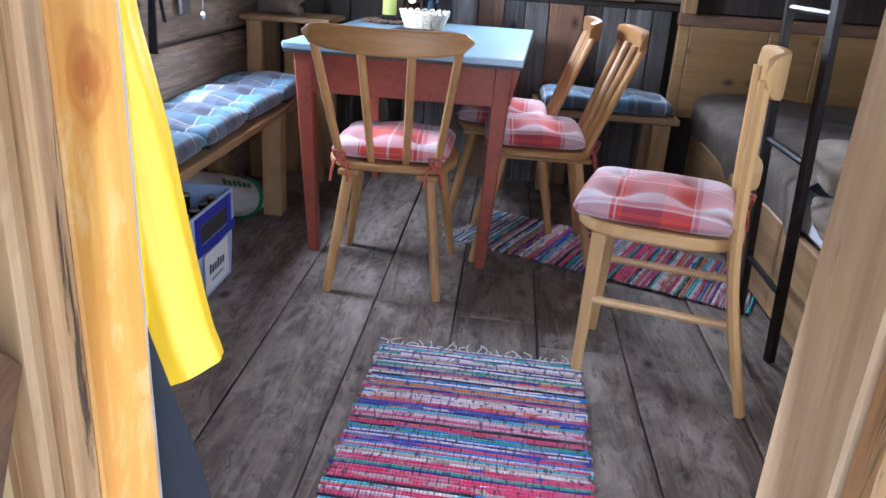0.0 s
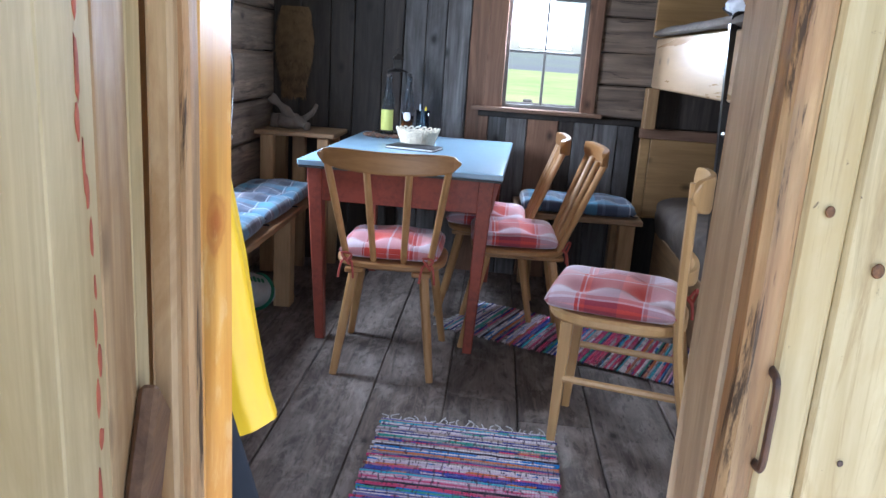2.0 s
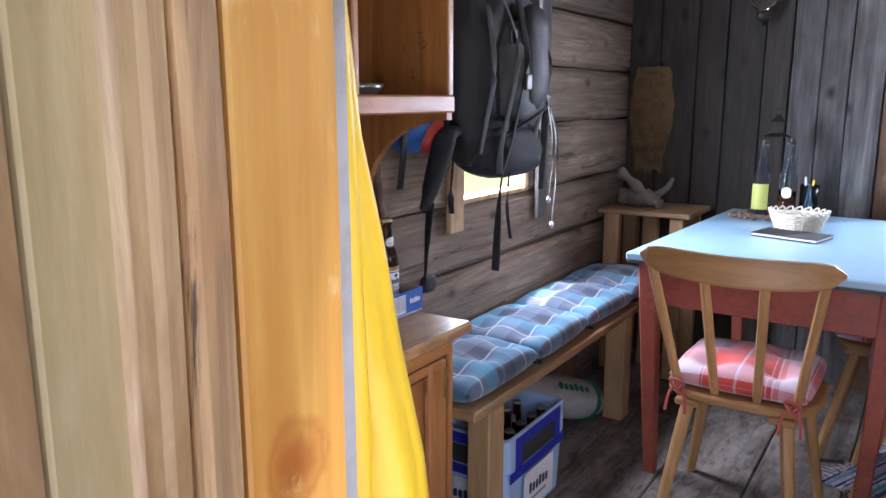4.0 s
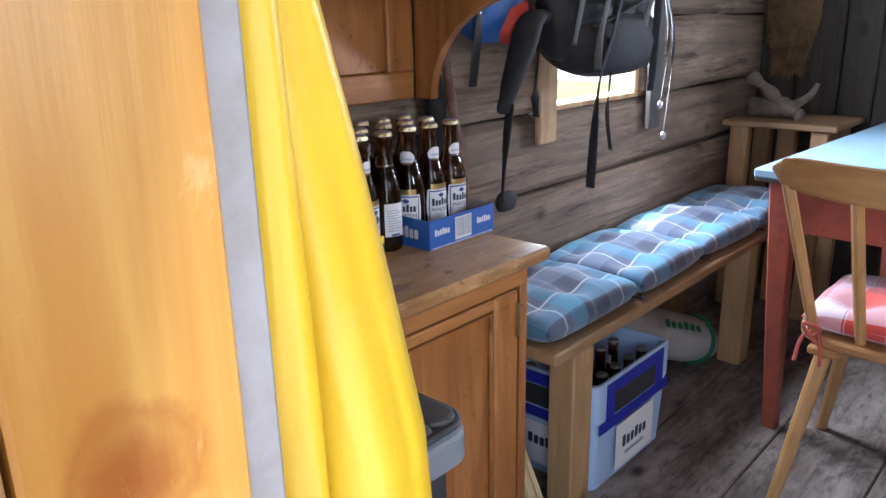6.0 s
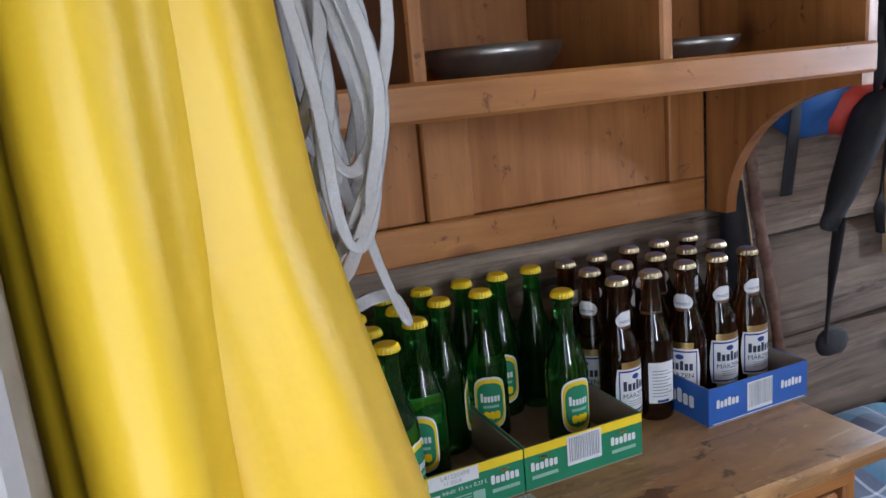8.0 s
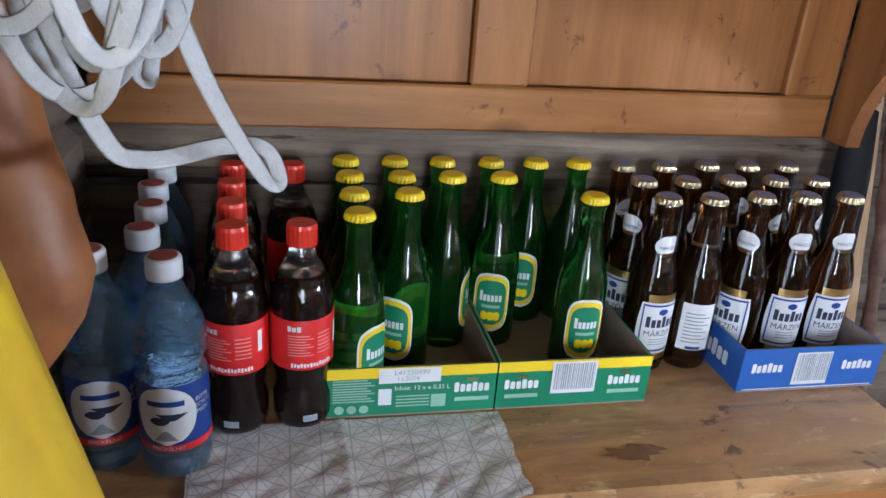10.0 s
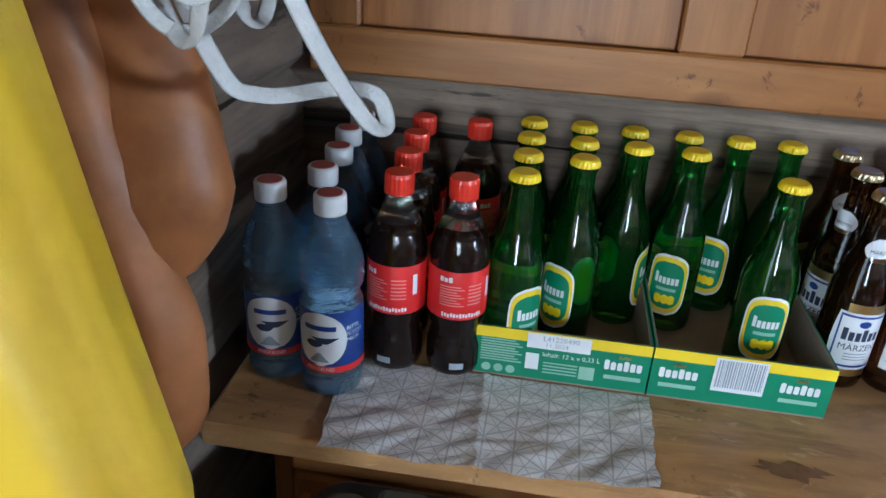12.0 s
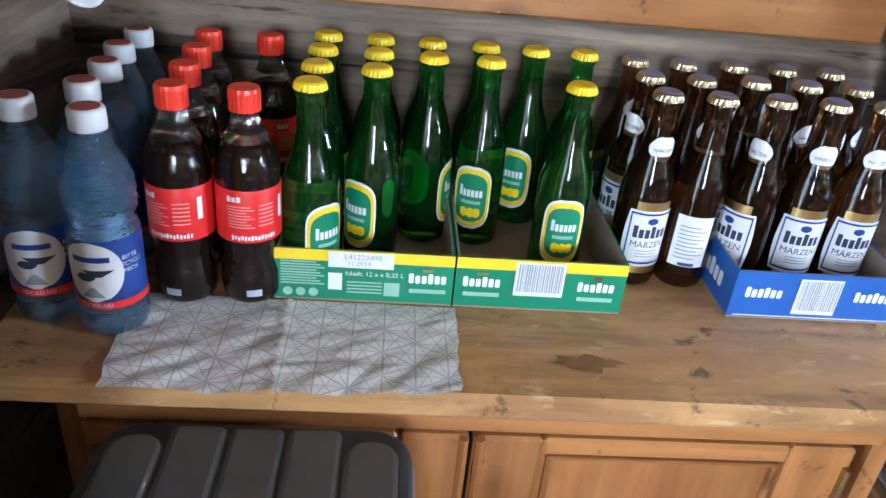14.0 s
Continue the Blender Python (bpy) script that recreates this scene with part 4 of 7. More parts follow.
# ---- table and chairs ----
def taper(x, y, z0, z1, r0, r1, dx=0.0, dy=0.0, segs=4):
    """A tapered leg from the foot (x, y, z0) to (x + dx, y + dy, z1)."""
    if segs == 4:
        b = bmesh.new()
        lo = [b.verts.new((x + a * r0, y + c * r0, z0)) for a, c in ((-1, -1), (1, -1), (1, 1), (-1, 1))]
        hi = [b.verts.new((x + dx + a * r1, y + dy + c * r1, z1)) for a, c in ((-1, -1), (1, -1), (1, 1), (-1, 1))]
        for k in range(4):
            b.faces.new((lo[k], lo[(k + 1) % 4], hi[(k + 1) % 4], hi[k]))
        b.faces.new(lo[::-1])
        b.faces.new(hi)
        bmesh.ops.bevel(b, geom=[e for e in b.edges if abs(e.verts[0].co.z - e.verts[1].co.z) > 0.05], offset=0.004, segments=1, affect="EDGES")
        return b
    return sweep([(x, y, z0), (x + dx * 0.5, y + dy * 0.5, (z0 + z1) / 2), (x + dx, y + dy, z1)], [r0, (r0 + r1) / 2 * 1.08, r1], segs)


TW, TD, TZ = 0.815, 1.22, 0.77
table = thing("dining_table", "red-painted wooden table with a pale blue laminate top", "table", m=pose(0.278, 3.917, 0, 0, 0, -2.6))
part("tabletop", box(-TW / 2, -TD / 2, TZ - 0.026, TW / 2, TD / 2, TZ - 0.002, 0.004), M_BLUE, table, "pale blue laminate top")
part("top_edge", box(-TW / 2 + 0.004, -TD / 2 + 0.004, TZ - 0.036, TW / 2 - 0.004, TD / 2 - 0.004, TZ - 0.0265, 0.002), M_PACKG, table, "dull grey edge strip")
for sx in (-1, 1):
    for sy in (-1, 1):
        part("leg", taper(sx * 0.315, sy * 0.53, 0, TZ - 0.037, 0.019, 0.030, sx * 0.030, sy * 0.022), M_REDT, table)
    part("apron", box(sx * 0.36 - 0.011, -0.52, TZ - 0.17, sx * 0.36 + 0.011, 0.52, TZ - 0.037, 0.003), M_REDT, table)
for sy in (-1, 1):
    part("apron", box(-0.315, sy * 0.555 - 0.011, TZ - 0.17, 0.315, sy * 0.555 + 0.011, TZ - 0.037, 0.003), M_REDT, table)


def bow_rail(w, h, t, curve, z, lean_y):
    """A curved chair-back rail, thicker in the middle, with rounded ends."""
    b = bmesh.new()
    n, rows = 20, []
    for i in range(n + 1):
        u = i / n * 2 - 1
        hh = h * (1 - 0.25 * abs(u) ** 3)
        e = math.sqrt(max(0.02, 1 - abs(u) ** 12))
        y = lean_y + curve * u * u
        up = 0.012 * u * u
        rows.append([b.verts.new((u * w / 2, y + q * t / 2 * e, z + up + p * hh / 2 * e)) for q, p in ((-1, -0.8), (-0.8, -1), (0.8, -1), (1, -0.8), (1, 0.8), (0.8, 1), (-0.8, 1), (-1, 0.8))])
    for a, c in zip(rows, rows[1:]):
        for k in range(8):
            b.faces.new((a[k], a[(k + 1) % 8], c[(k + 1) % 8], c[k]))
    b.faces.new(rows[0][::-1])
    b.faces.new(rows[-1])
    bmesh.ops.recalc_face_normals(b, faces=b.faces[:])
    return b


def seat_board(w, d, z, t, bm=None):
    b = bmesh.new()
    n = 40
    prof = [(0.96, 0), (1, 0.25), (1, 0.75), (0.965, 1)]
    rings = []
    for s, f in prof:
        ring = []
        for k in range(n):
            a = 2 * math.pi * k / n
            c, q = math.cos(a), math.sin(a)
            ex = 0.62
            ring.append(b.verts.new((math.copysign(abs(c) ** ex, c) * w / 2 * s, math.copysign(abs(q) ** ex, q) * d / 2 * s, z + t * f)))
        rings.append(ring)
    for a, c in zip(rings, rings[1:]):
        for k in range(n):
            b.faces.new((a[k], a[(k + 1) % n], c[(k + 1) % n], c[k]))
    b.faces.new(rings[0][::-1])
    b.faces.new(rings[-1])
    return b


def spindle_chair(m, label):
    """Country chair: board seat, four splayed legs, four spindles and a bowed top rail; it faces +y."""
    c = thing("spindle_chair", label, "chair", "spindle chairs at the table", m)
    part("seat", seat_board(0.42, 0.40, 0.415, 0.026), M_CHAIRX, c)
    for sx in (-1, 1):
        part("cleat", box(sx * 0.125 - 0.035, -0.19, 0.395, sx * 0.125 + 0.035, 0.17, 0.4145, 0.004), M_CHAIRX, c)
        part("leg", taper(sx * 0.185, -0.225, 0, 0.41, 0.014, 0.019, -sx * 0.055, 0.085, 10), M_CHAIR, c)
        part("leg", taper(sx * 0.20, 0.215, 0, 0.41, 0.014, 0.019, -sx * 0.06, -0.085, 10), M_CHAIR, c)
    for k, u in enumerate((-1, -0.36, 0.36, 1)):
        part("spindle", taper(u * 0.155, -0.165, 0.44, 0.815, 0.012, 0.013, u * 0.055, -0.135, 10), M_CHAIR, c)
    part("top_rail", bow_rail(0.50, 0.075, 0.026, 0.045, 0.830, -0.330), M_CHAIRX, c)
    return c


def check_cushion(m, label, ties):
    q = thing("seat_cushion", label, "cushion", "checked seat cushions", m)
    part("pad", pad(0.385, 0.37, 0.075, (2, 2), 30, 1.0), M_CHECK, q, smooth=True)
    for sx in (-1, 1) if ties == 2 else (1,):
        for k in (-1, 1):
            part("tie", sweep(curve_points([(sx * 0.15, -0.175, 0.01), (sx * 0.15 + k * 0.02, -0.215, -0.005), (sx * 0.15 + k * 0.028, -0.225, -0.06)], 5), 0.0045, 6), M_TIE, q)
        part("bow", sweep(curve_points([(sx * 0.15, -0.205, 0.0), (sx * 0.15 + 0.02, -0.225, 0.03), (sx * 0.15 - 0.018, -0.228, 0.035), (sx * 0.15 + 0.012, -0.222, -0.008)], 6), 0.0045, 6), M_TIE, q)
    return q


S1 = pose(0.256, 3.265, 0)
spindle_chair(S1, "honey-brown wooden spindle chair pushed under the table end")
check_cushion(S1 @ pose(0, 0.01, 0.442), "red and white checked tufted cushion on the spindle chair", 2)
S2 = pose(0.745, 3.630, 0, 0, 0, 92)
spindle_chair(S2, "honey-brown wooden spindle chair at the long side of the table")
check_cushion(S2 @ pose(0, 0.02, 0.442), "red and white checked tufted cushion on the side chair", 2)
S3 = pose(0.625, 3.985, 0, 0, 0, 88)
spindle_chair(S3, "honey-brown wooden spindle chair beside the window end of the table")
check_cushion(S3 @ pose(0, 0.02, 0.442), "red and white checked tufted cushion on the far chair", 2)

SR = pose(1.108, 2.765, 0, 0, 0, 75.5)
bent = thing("bentwood_chair", "blond bentwood chair with a curved back", "chair", m=SR)
sb_ = seat_board(0.41, 0.43, 0.425, 0.035)
sb_.transform(Matrix.Translation((0, 0.050, 0)))
part("seat", sb_, M_BLOND, bent)
for sx in (-1, 1):
    part("front_leg", taper(sx * 0.145, 0.205, 0, 0.425, 0.013, 0.020, sx * 0.015, -0.015, 4), M_BLOND, bent)
    part("back_leg", sweep(curve_points([(sx * 0.185, -0.235, 0), (sx * 0.180, -0.165, 0.28), (sx * 0.175, -0.135, 0.50), (sx * 0.170, -0.125, 0.85)], 8), 0.019, 8, 0.8, up=Vector((0, 1, 0.3))), M_BLOND, bent)
    part("side_stretcher", sweep([(sx * 0.165, 0.185, 0.235), (sx * 0.165, -0.185, 0.235)], 0.012, 8), M_BLOND, bent)
part("top_rail", bow_rail(0.40, 0.11, 0.022, 0.05, 0.850, -0.172), M_BLOND, bent)
part("middle_rail", bow_rail(0.35, 0.05, 0.018, 0.035, 0.60, -0.165), M_BLOND, bent)
check_cushion(SR @ pose(0, 0.068, 0.461) @ Matrix.Diagonal((1.04, 1.10, 1.0, 1)), "red and white checked tufted cushion on the blond chair", 1)

# ---- rugs ----
def rug(name, w, l, m, label, rows, fringe):
    r = thing(name, label, "rug", "rag rugs", m)
    b = bmesh.new()
    gen = random.Random(len(name) + rows)
    y = -l / 2
    n = 28
    while y < l / 2:
        t = gen.choice((0.006, 0.007, 0.009, 0.011, 0.013)) * (l / rows / 0.011)
        ex = gen.uniform(-0.008, 0.008)
        prev = None
        ph = gen.uniform(0, 9)
        for i in range(n + 1):
            x = -w / 2 + ex + w * i / n
            wy = 0.006 * noise.noise(Vector((x * 3, y * 2, 1.0)))
            z = 0.009 + 0.002 * noise.noise(Vector((x * 20, y * 30 + ph, 0)))
            ring = [b.verts.new((x, y + wy + q * t, zz_)) for q, zz_ in ((0.0, 0.001), (0.15, z * 0.8), (0.5, z), (0.85, z * 0.8), (1.0, 0.001))]
            if prev:
                for k in range(4):
                    b.faces.new((prev[k], ring[k], ring[k + 1], prev[k + 1]))
            prev = ring
        y += t
    part("weave", b, M_RAG, r, smooth=True)
    fb = bmesh.new()
    for e in fringe:
        for k in range(26):
            x = -w / 2 + w * (k + 0.5) / 26
            ln = gen.uniform(0.02, 0.055)
            sweep(curve_points([(x, e * l / 2, 0.004), (x + gen.uniform(-0.01, 0.01), e * (l / 2 + ln * 0.5), 0.006), (x + gen.uniform(-0.025, 0.025), e * (l / 2 + ln), 0.003)], 3), 0.002, 5, bm=fb)
    tagged(part("fringe", fb, M_STRAP, r), kind="stuff")
    return r


rug("rag_rug", 0.575, 0.97, pose(0.585, 2.215, 0.002, 0, 0, -2.0), "striped multicoloured rag rug with white fringes", 88, (-1, 1))
rug("rag_rug", 0.46, 1.15, pose(1.06, 3.60, 0.002, 0, 0, 66), "dark multicoloured rag rug lying under the chairs", 88, (1,))

# ---- benches ----
def slab_bench(name, label, x0, y0, x1, y1, z, legs, mat, leg_mat, apron=None):
    b = thing(name, label, "bench")
    part("seat_board", rough_box(x0, y0, z - 0.03, x1, y1, z, "y" if y1 - y0 > x1 - x0 else "x", 10, 0.002, 0.005, y0), mat, b)
    for lx0, ly0, lx1, ly1 in legs:
        part("leg", box(lx0, ly0, 0, lx1, ly1, z - 0.03, 0.004), leg_mat, b)
    return b


slab_bench("wall_bench", "long pine bench along the log wall", -0.60, 2.58, -0.272, 4.20, 0.455,
           [(-0.345, 2.66, -0.275, 2.745), (-0.60, 2.66, -0.53, 2.745), (-0.365, 3.73, -0.285, 3.81), (-0.60, 3.73, -0.53, 3.81)], M_BENCH, M_LEG)
slab_bench("window_bench", "pine bench below the window", 0.74, 4.15, 1.385, 4.59, 0.462,
           [(1.28, 4.20, 1.36, 4.28), (1.28, 4.46, 1.36, 4.54), (0.80, 4.46, 0.87, 4.54)], M_BENCHX, M_LEG)


def plaid_cushion(m, label, w, d, h=0.075, tufts=(2, 3), seed=0.0):
    q = thing("bench_cushion", label, "cushion", "plaid bench cushions", m)
    part("pad", pad(w, d, h, tufts, 34, seed, 0.25, 0.26), M_PLAID, q, smooth=True)
    part("tie", sweep(curve_points([(w / 2 - 0.04, -d / 2 + 0.02, 0.02), (w / 2 - 0.02, -d / 2 - 0.01, 0.015), (w / 2 + 0.005, -d / 2 + 0.01, 0.012)], 5), 0.003, 6), M_NAVY, q)
    return q


for k, (y, yaw) in enumerate(((2.79, 90), (3.20, 92), (3.62, 88), (4.02, 91))):
    plaid_cushion(pose(-0.455, y, 0.456, 0, 0, yaw), "blue and grey plaid tufted cushion on the wall bench", 0.42, 0.33, 0.085, (3, 2), k * 2.1)
for k, x in enumerate((0.92, 1.20)):
    plaid_cushion(pose(x, 4.33, 0.463, 0, 0, 1), "dark blue plaid cushion on the window bench", 0.30, 0.34, 0.08, (2, 2), 9 + k)
# ---- dresser and wall shelf ----
dres = thing("dresser", "old varnished spruce dresser with a worn top", "dresser")
part("top", rough_box(-0.622, 1.545, 0.722, -0.205, 2.453, 0.75, "y", 12, 0.0015, 0.006, 2), M_DTOP, dres, "scuffed brown top with rings and scratches")
part("side", box(-0.60, 2.425, 0.0, -0.255, 2.447, 0.721, 0.003), M_DRESZ, dres)
part("side", box(-0.60, 1.60, 0.0, -0.255, 1.622, 0.721, 0.003), M_DRESZ, dres)
part("back", box(-0.612, 1.60, 0.05, -0.602, 2.447, 0.721, 0.001), M_DRESZ, dres)
part("floor_board", box(-0.60, 1.623, 0.06, -0.262, 2.424, 0.08, 0.001), M_DRES, dres)
part("front_rail", box(-0.262, 1.623, 0.672, -0.245, 2.424, 0.7215, 0.003), M_DRES, dres)
part("plinth", box(-0.262, 1.623, 0.0, -0.247, 2.424, 0.08, 0.003), M_DRES, dres)


def panel_door(y0, y1, z0, z1, x, knob_y, hinge_y):
    d = part("door", box(x - 0.022, y0 + 0.065, z0 + 0.065, x - 0.010, y1 - 0.065, z1 - 0.02, 0.003), M_DRESZ, dres)
    for a, c in ((y0, y0 + 0.07), (y1 - 0.07, y1)):
        part("stile", box(x - 0.022, a, z0, x, c, z1, 0.004), M_DRESZ, d)
    for a, c in ((z0, z0 + 0.07), (z1 - 0.022, z1)):
        part("rail", box(x - 0.022, y0 + 0.0705, a, x, y1 - 0.0705, c, 0.004), M_DRES, d)
    part("panel_moulding", sweep([(x - 0.004, y0 + 0.08, z0 + 0.075), (x - 0.004, y0 + 0.08, z1 - 0.026), (x - 0.004, y1 - 0.08, z1 - 0.026), (x - 0.004, y1 - 0.08, z0 + 0.075)], 0.004, 6), M_DRES, d)
    kb = lathe([(0.008, 0), (0.008, 0.012), (0.018, 0.02), (0.019, 0.03), (0.012, 0.036)], 16)
    kb.transform(pose(x, knob_y, 0.56, 0, 90, 0))
    part("knob", kb, M_KNOB, d, "turned wooden knob", True)
    part("hinge", sweep([(x + 0.003, hinge_y, 0.575), (x + 0.003, hinge_y, 0.645)], 0.005, 8), M_BRASS, d, "brass hinge")


panel_door(1.625, 1.998, 0.085, 0.668, -0.243, 1.955, 1.64)
panel_door(2.002, 2.400, 0.085, 0.668, -0.243, 2.04, 2.394)
for y in (1.992, 2.008):
    part("bead", sweep([(-0.241, y, 0.09), (-0.241, y, 0.668)], 0.005, 6), M_DRESZ, dres)

hutch = thing("wall_shelf", "varnished spruce wall shelf with panelled back and curved side brackets", "shelf")
HX = -0.60
part("bottom_rail", box(HX - 0.02, 1.535, 1.0, HX, 2.50, 1.058, 0.003), M_DRES, hutch)
for a, c in ((1.535, 1.60), (1.982, 2.058), (2.425, 2.50)):
    part("stile", box(HX - 0.02, a, 1.0585, HX, c, 1.225, 0.003), M_DRESZ, hutch)
part("back_panel", box(HX - 0.018, 1.601, 1.0595, HX - 0.010, 1.981, 1.224, 0.002), M_DRESZ, hutch)
part("back_panel", box(HX - 0.018, 2.059, 1.0595, HX - 0.010, 2.424, 1.224, 0.002), M_DRESZ, hutch)
part("shelf_board", box(HX - 0.015, 1.535, 1.226, -0.305, 2.50, 1.246, 0.003), M_DRES, hutch)
part("shelf_lip", box(-0.304, 1.535, 1.222, -0.288, 2.505, 1.262, 0.004), M_DRES, hutch)
part("upper_back", box(HX - 0.02, 1.535, 1.2465, HX - 0.008, 2.50, 1.72, 0.002), M_DRESZ, hutch)
part("upper_shelf", box(HX - 0.007, 1.535, 1.50, -0.32, 2.50, 1.52, 0.003), M_DRES, hutch)
for y in (1.535, 1.86, 2.17):
    part("divider", box(HX - 0.007, y, 1.247, -0.308, y + 0.018, 1.499, 0.003), M_DRESZ, hutch)


def bracket(y, t):
    """Side board: deep at the shelf, swept in by a hollow curve towards its foot."""
    b = bmesh.new()
    out = [(HX + 0.001, 1.0)]
    for k in range(13):
        f = k / 12
        a = f * math.pi / 2
        out.append((HX + 0.045 + 0.245 * (1 - math.cos(a)), 1.0 + 0.205 * math.sin(a)))
    out += [(-0.31, 1.209), (-0.31, 1.2255), (HX + 0.001, 1.2255)]
    lo = [b.verts.new((x, y, z)) for x, z in out]
    hi = [b.verts.new((x, y + t, z)) for x, z in out]
    n = len(out)
    for k in range(n):
        b.faces.new((lo[k], hi[k], hi[(k + 1) % n], lo[(k + 1) % n]))
    b.faces.new(lo)
    b.faces.new(hi[::-1])
    bmesh.ops.recalc_face_normals(b, faces=b.faces[:])
    return b


part("bracket", bracket(2.5025, 0.022), M_DRESZ, hutch)
part("side_panel", box(HX - 0.015, 2.5025, 1.247, -0.305, 2.5245, 1.72, 0.003), M_DRESZ, hutch)

# ---- bottles on the dresser ----
TOP = 0.7505


def crown(r, h, teeth=21):
    b = bmesh.new()
    n = teeth * 2
    rings = []
    for f, z in ((1.0, 0.0), (1.0, 0.35), (0.93, 0.8), (0.80, 1.0)):
        rings.append([b.verts.new((r * f * (1 + (0.06 if k % 2 else -0.03) * (1 - z)) * math.cos(2 * math.pi * k / n), r * f * (1 + (0.06 if k % 2 else -0.03) * (1 - z)) * math.sin(2 * math.pi * k / n), h * z)) for k in range(n)])
    for a, c in zip(rings, rings[1:]):
        for k in range(n):
            b.faces.new((a[k], a[(k + 1) % n], c[(k + 1) % n], c[k]))
    b.faces.new(rings[0][::-1])
    b.faces.new(rings[-1])
    return b


def moved(b, m):
    b.transform(m)
    return b


def resized(ob, k):
    """Scales the meshes of a thing's parts about its base."""
    for q in ob.children_recursive:
        q.data.transform(Matrix.Diagonal((*k, 1)))
    return ob


def oval(f):
    return max(0.30, (1 - abs(2 * f - 1) ** 4.5) ** 0.4)


GB = 0.0295
def radler_bottle(m):
    """Green long-neck bottle with an oval label; the label faces +x."""
    c = thing("radler_bottle", "green glass beer bottle with yellow crown cap", "bottle", "green bottles on the dresser", m)
    part("glass", lathe([(0.024, 0), (0.0285, 0.004), (GB, 0.012), (GB, 0.105), (0.0285, 0.118), (0.0235, 0.137), (0.0165, 0.155), (0.0135, 0.175), (0.0128, 0.205), (0.0142, 0.207), (0.0142, 0.213), (0.0125, 0.215)], 28), M_GLASSG, c, "", True)
    part("crown_cap", moved(crown(0.0155, 0.0085), Matrix.Translation((0, 0, 0.2125))), M_YCAP, c, "yellow crown cap")
    lb = part("label", arc(GB + 0.0005, 0.028, 0.100, -0.74, 0.74, 14, 22, oval), M_YELLOW, c, "oval green and yellow label")
    part("label_border", arc(GB + 0.0003, 0.025, 0.103, -0.80, 0.80, 14, 22, oval), M_WHITE, lb)
    part("label_field", arc(GB + 0.0008, 0.034, 0.094, -0.63, 0.63, 14, 22, oval), M_GREEN, lb)
    for k in range(6):
        a = -0.46 + k * 0.158
        part("label_mark", arc(GB + 0.0011, 0.066, 0.079 if k == 0 else 0.0745, a, a + 0.12, 3), M_WHITE, lb)
    part("label_line", arc(GB + 0.0011, 0.057, 0.061, -0.36, 0.40, 8), M_PALEG, lb)
    for a in (-0.22, 0.05, 0.28):
        part("lemon", arc(GB + 0.0012 + abs(a) * 0.0005, 0.040, 0.052, a - 0.14, a + 0.14, 6, 6, oval), M_YCAP, lb)
    return c


def beer_bottle(m):
    c = thing("beer_bottle", "brown glass beer bottle with white label and gold crown cap", "bottle", "brown bottles on the dresser", m)
    r = 0.0292
    part("glass", lathe([(0.024, 0), (0.0282, 0.004), (r, 0.012), (r, 0.108), (0.0282, 0.120), (0.0232, 0.139), (0.0165, 0.156), (0.0138, 0.175), (0.0128, 0.205), (0.0142, 0.207), (0.0142, 0.213), (0.0125, 0.215)], 28), M_GLASSB, c, "", True)
    part("crown_cap", moved(crown(0.0155, 0.0085), Matrix.Translation((0, 0, 0.2125))), M_GCAP, c, "gold crown cap")
    part("cap_print", moved(lathe([(0.0118, 0), (0.0112, 0.0006)], 20), Matrix.Translation((0, 0, 0.2211))), M_BCAPT, c)
    lb = part("label", arc(r + 0.0006, 0.028, 0.096, -1.02, 1.02, 16, 6, lambda f: 0.9 + 0.1 * math.sin(f * math.pi)), M_WHITE, c, "white label with blue border")
    part("gold_band", arc(r + 0.0003, 0.019, 0.106, -0.70, 0.70, 12, 1), M_BRASS, lb)
    for z0, z1 in ((0.031, 0.0335), (0.0910, 0.0935)):
        part("label_rule", arc(r + 0.0009, z0, z1, -0.86, 0.86, 14), M_LBLUE, lb)
    for a in (-0.86, 0.80):
        part("label_rule", arc(r + 0.0009, 0.0336, 0.0909, a, a + 0.06, 2), M_LBLUE, lb)
    for k in range(6):
        a = -0.66 + k * 0.225
        part("label_mark", arc(r + 0.0009, 0.0635, 0.078 if k in (0, 3) else 0.074, a, a + 0.17, 3), M_INK, lb)
    part("label_crest", arc(r + 0.0009, 0.080, 0.088, -0.2, 0.2, 6, 4, oval), M_LBLUE, lb)
    lettering("MÄRZEN", 0.0105, M_INK, pose(r + 0.0009, 0, 0.055, 90, 0, 90), lb, "label_word", r)
    for z in (0.040, 0.0435, 0.047):
        part("label_line", arc(r + 0.0009, z, z + 0.0012, -0.42, 0.42, 8), M_INKG, lb)
    nk = part("neck_label", arc(0.0170, 0.150, 0.176, -1.0, 1.0, 10, 6, lambda f: max(0.3, 1 - abs(2 * f - 1) ** 2 * 0.6)), M_WHITE, c, "white neck label")
    lettering("MÄRZEN", 0.0058, M_INK, pose(0.0173, 0, 0.161, 90, 0, 90), nk, "label_word", 0.0172)
    return c


M_PINKL = plain("pale_red_print", (0.80, 0.30, 0.28), 0.5)


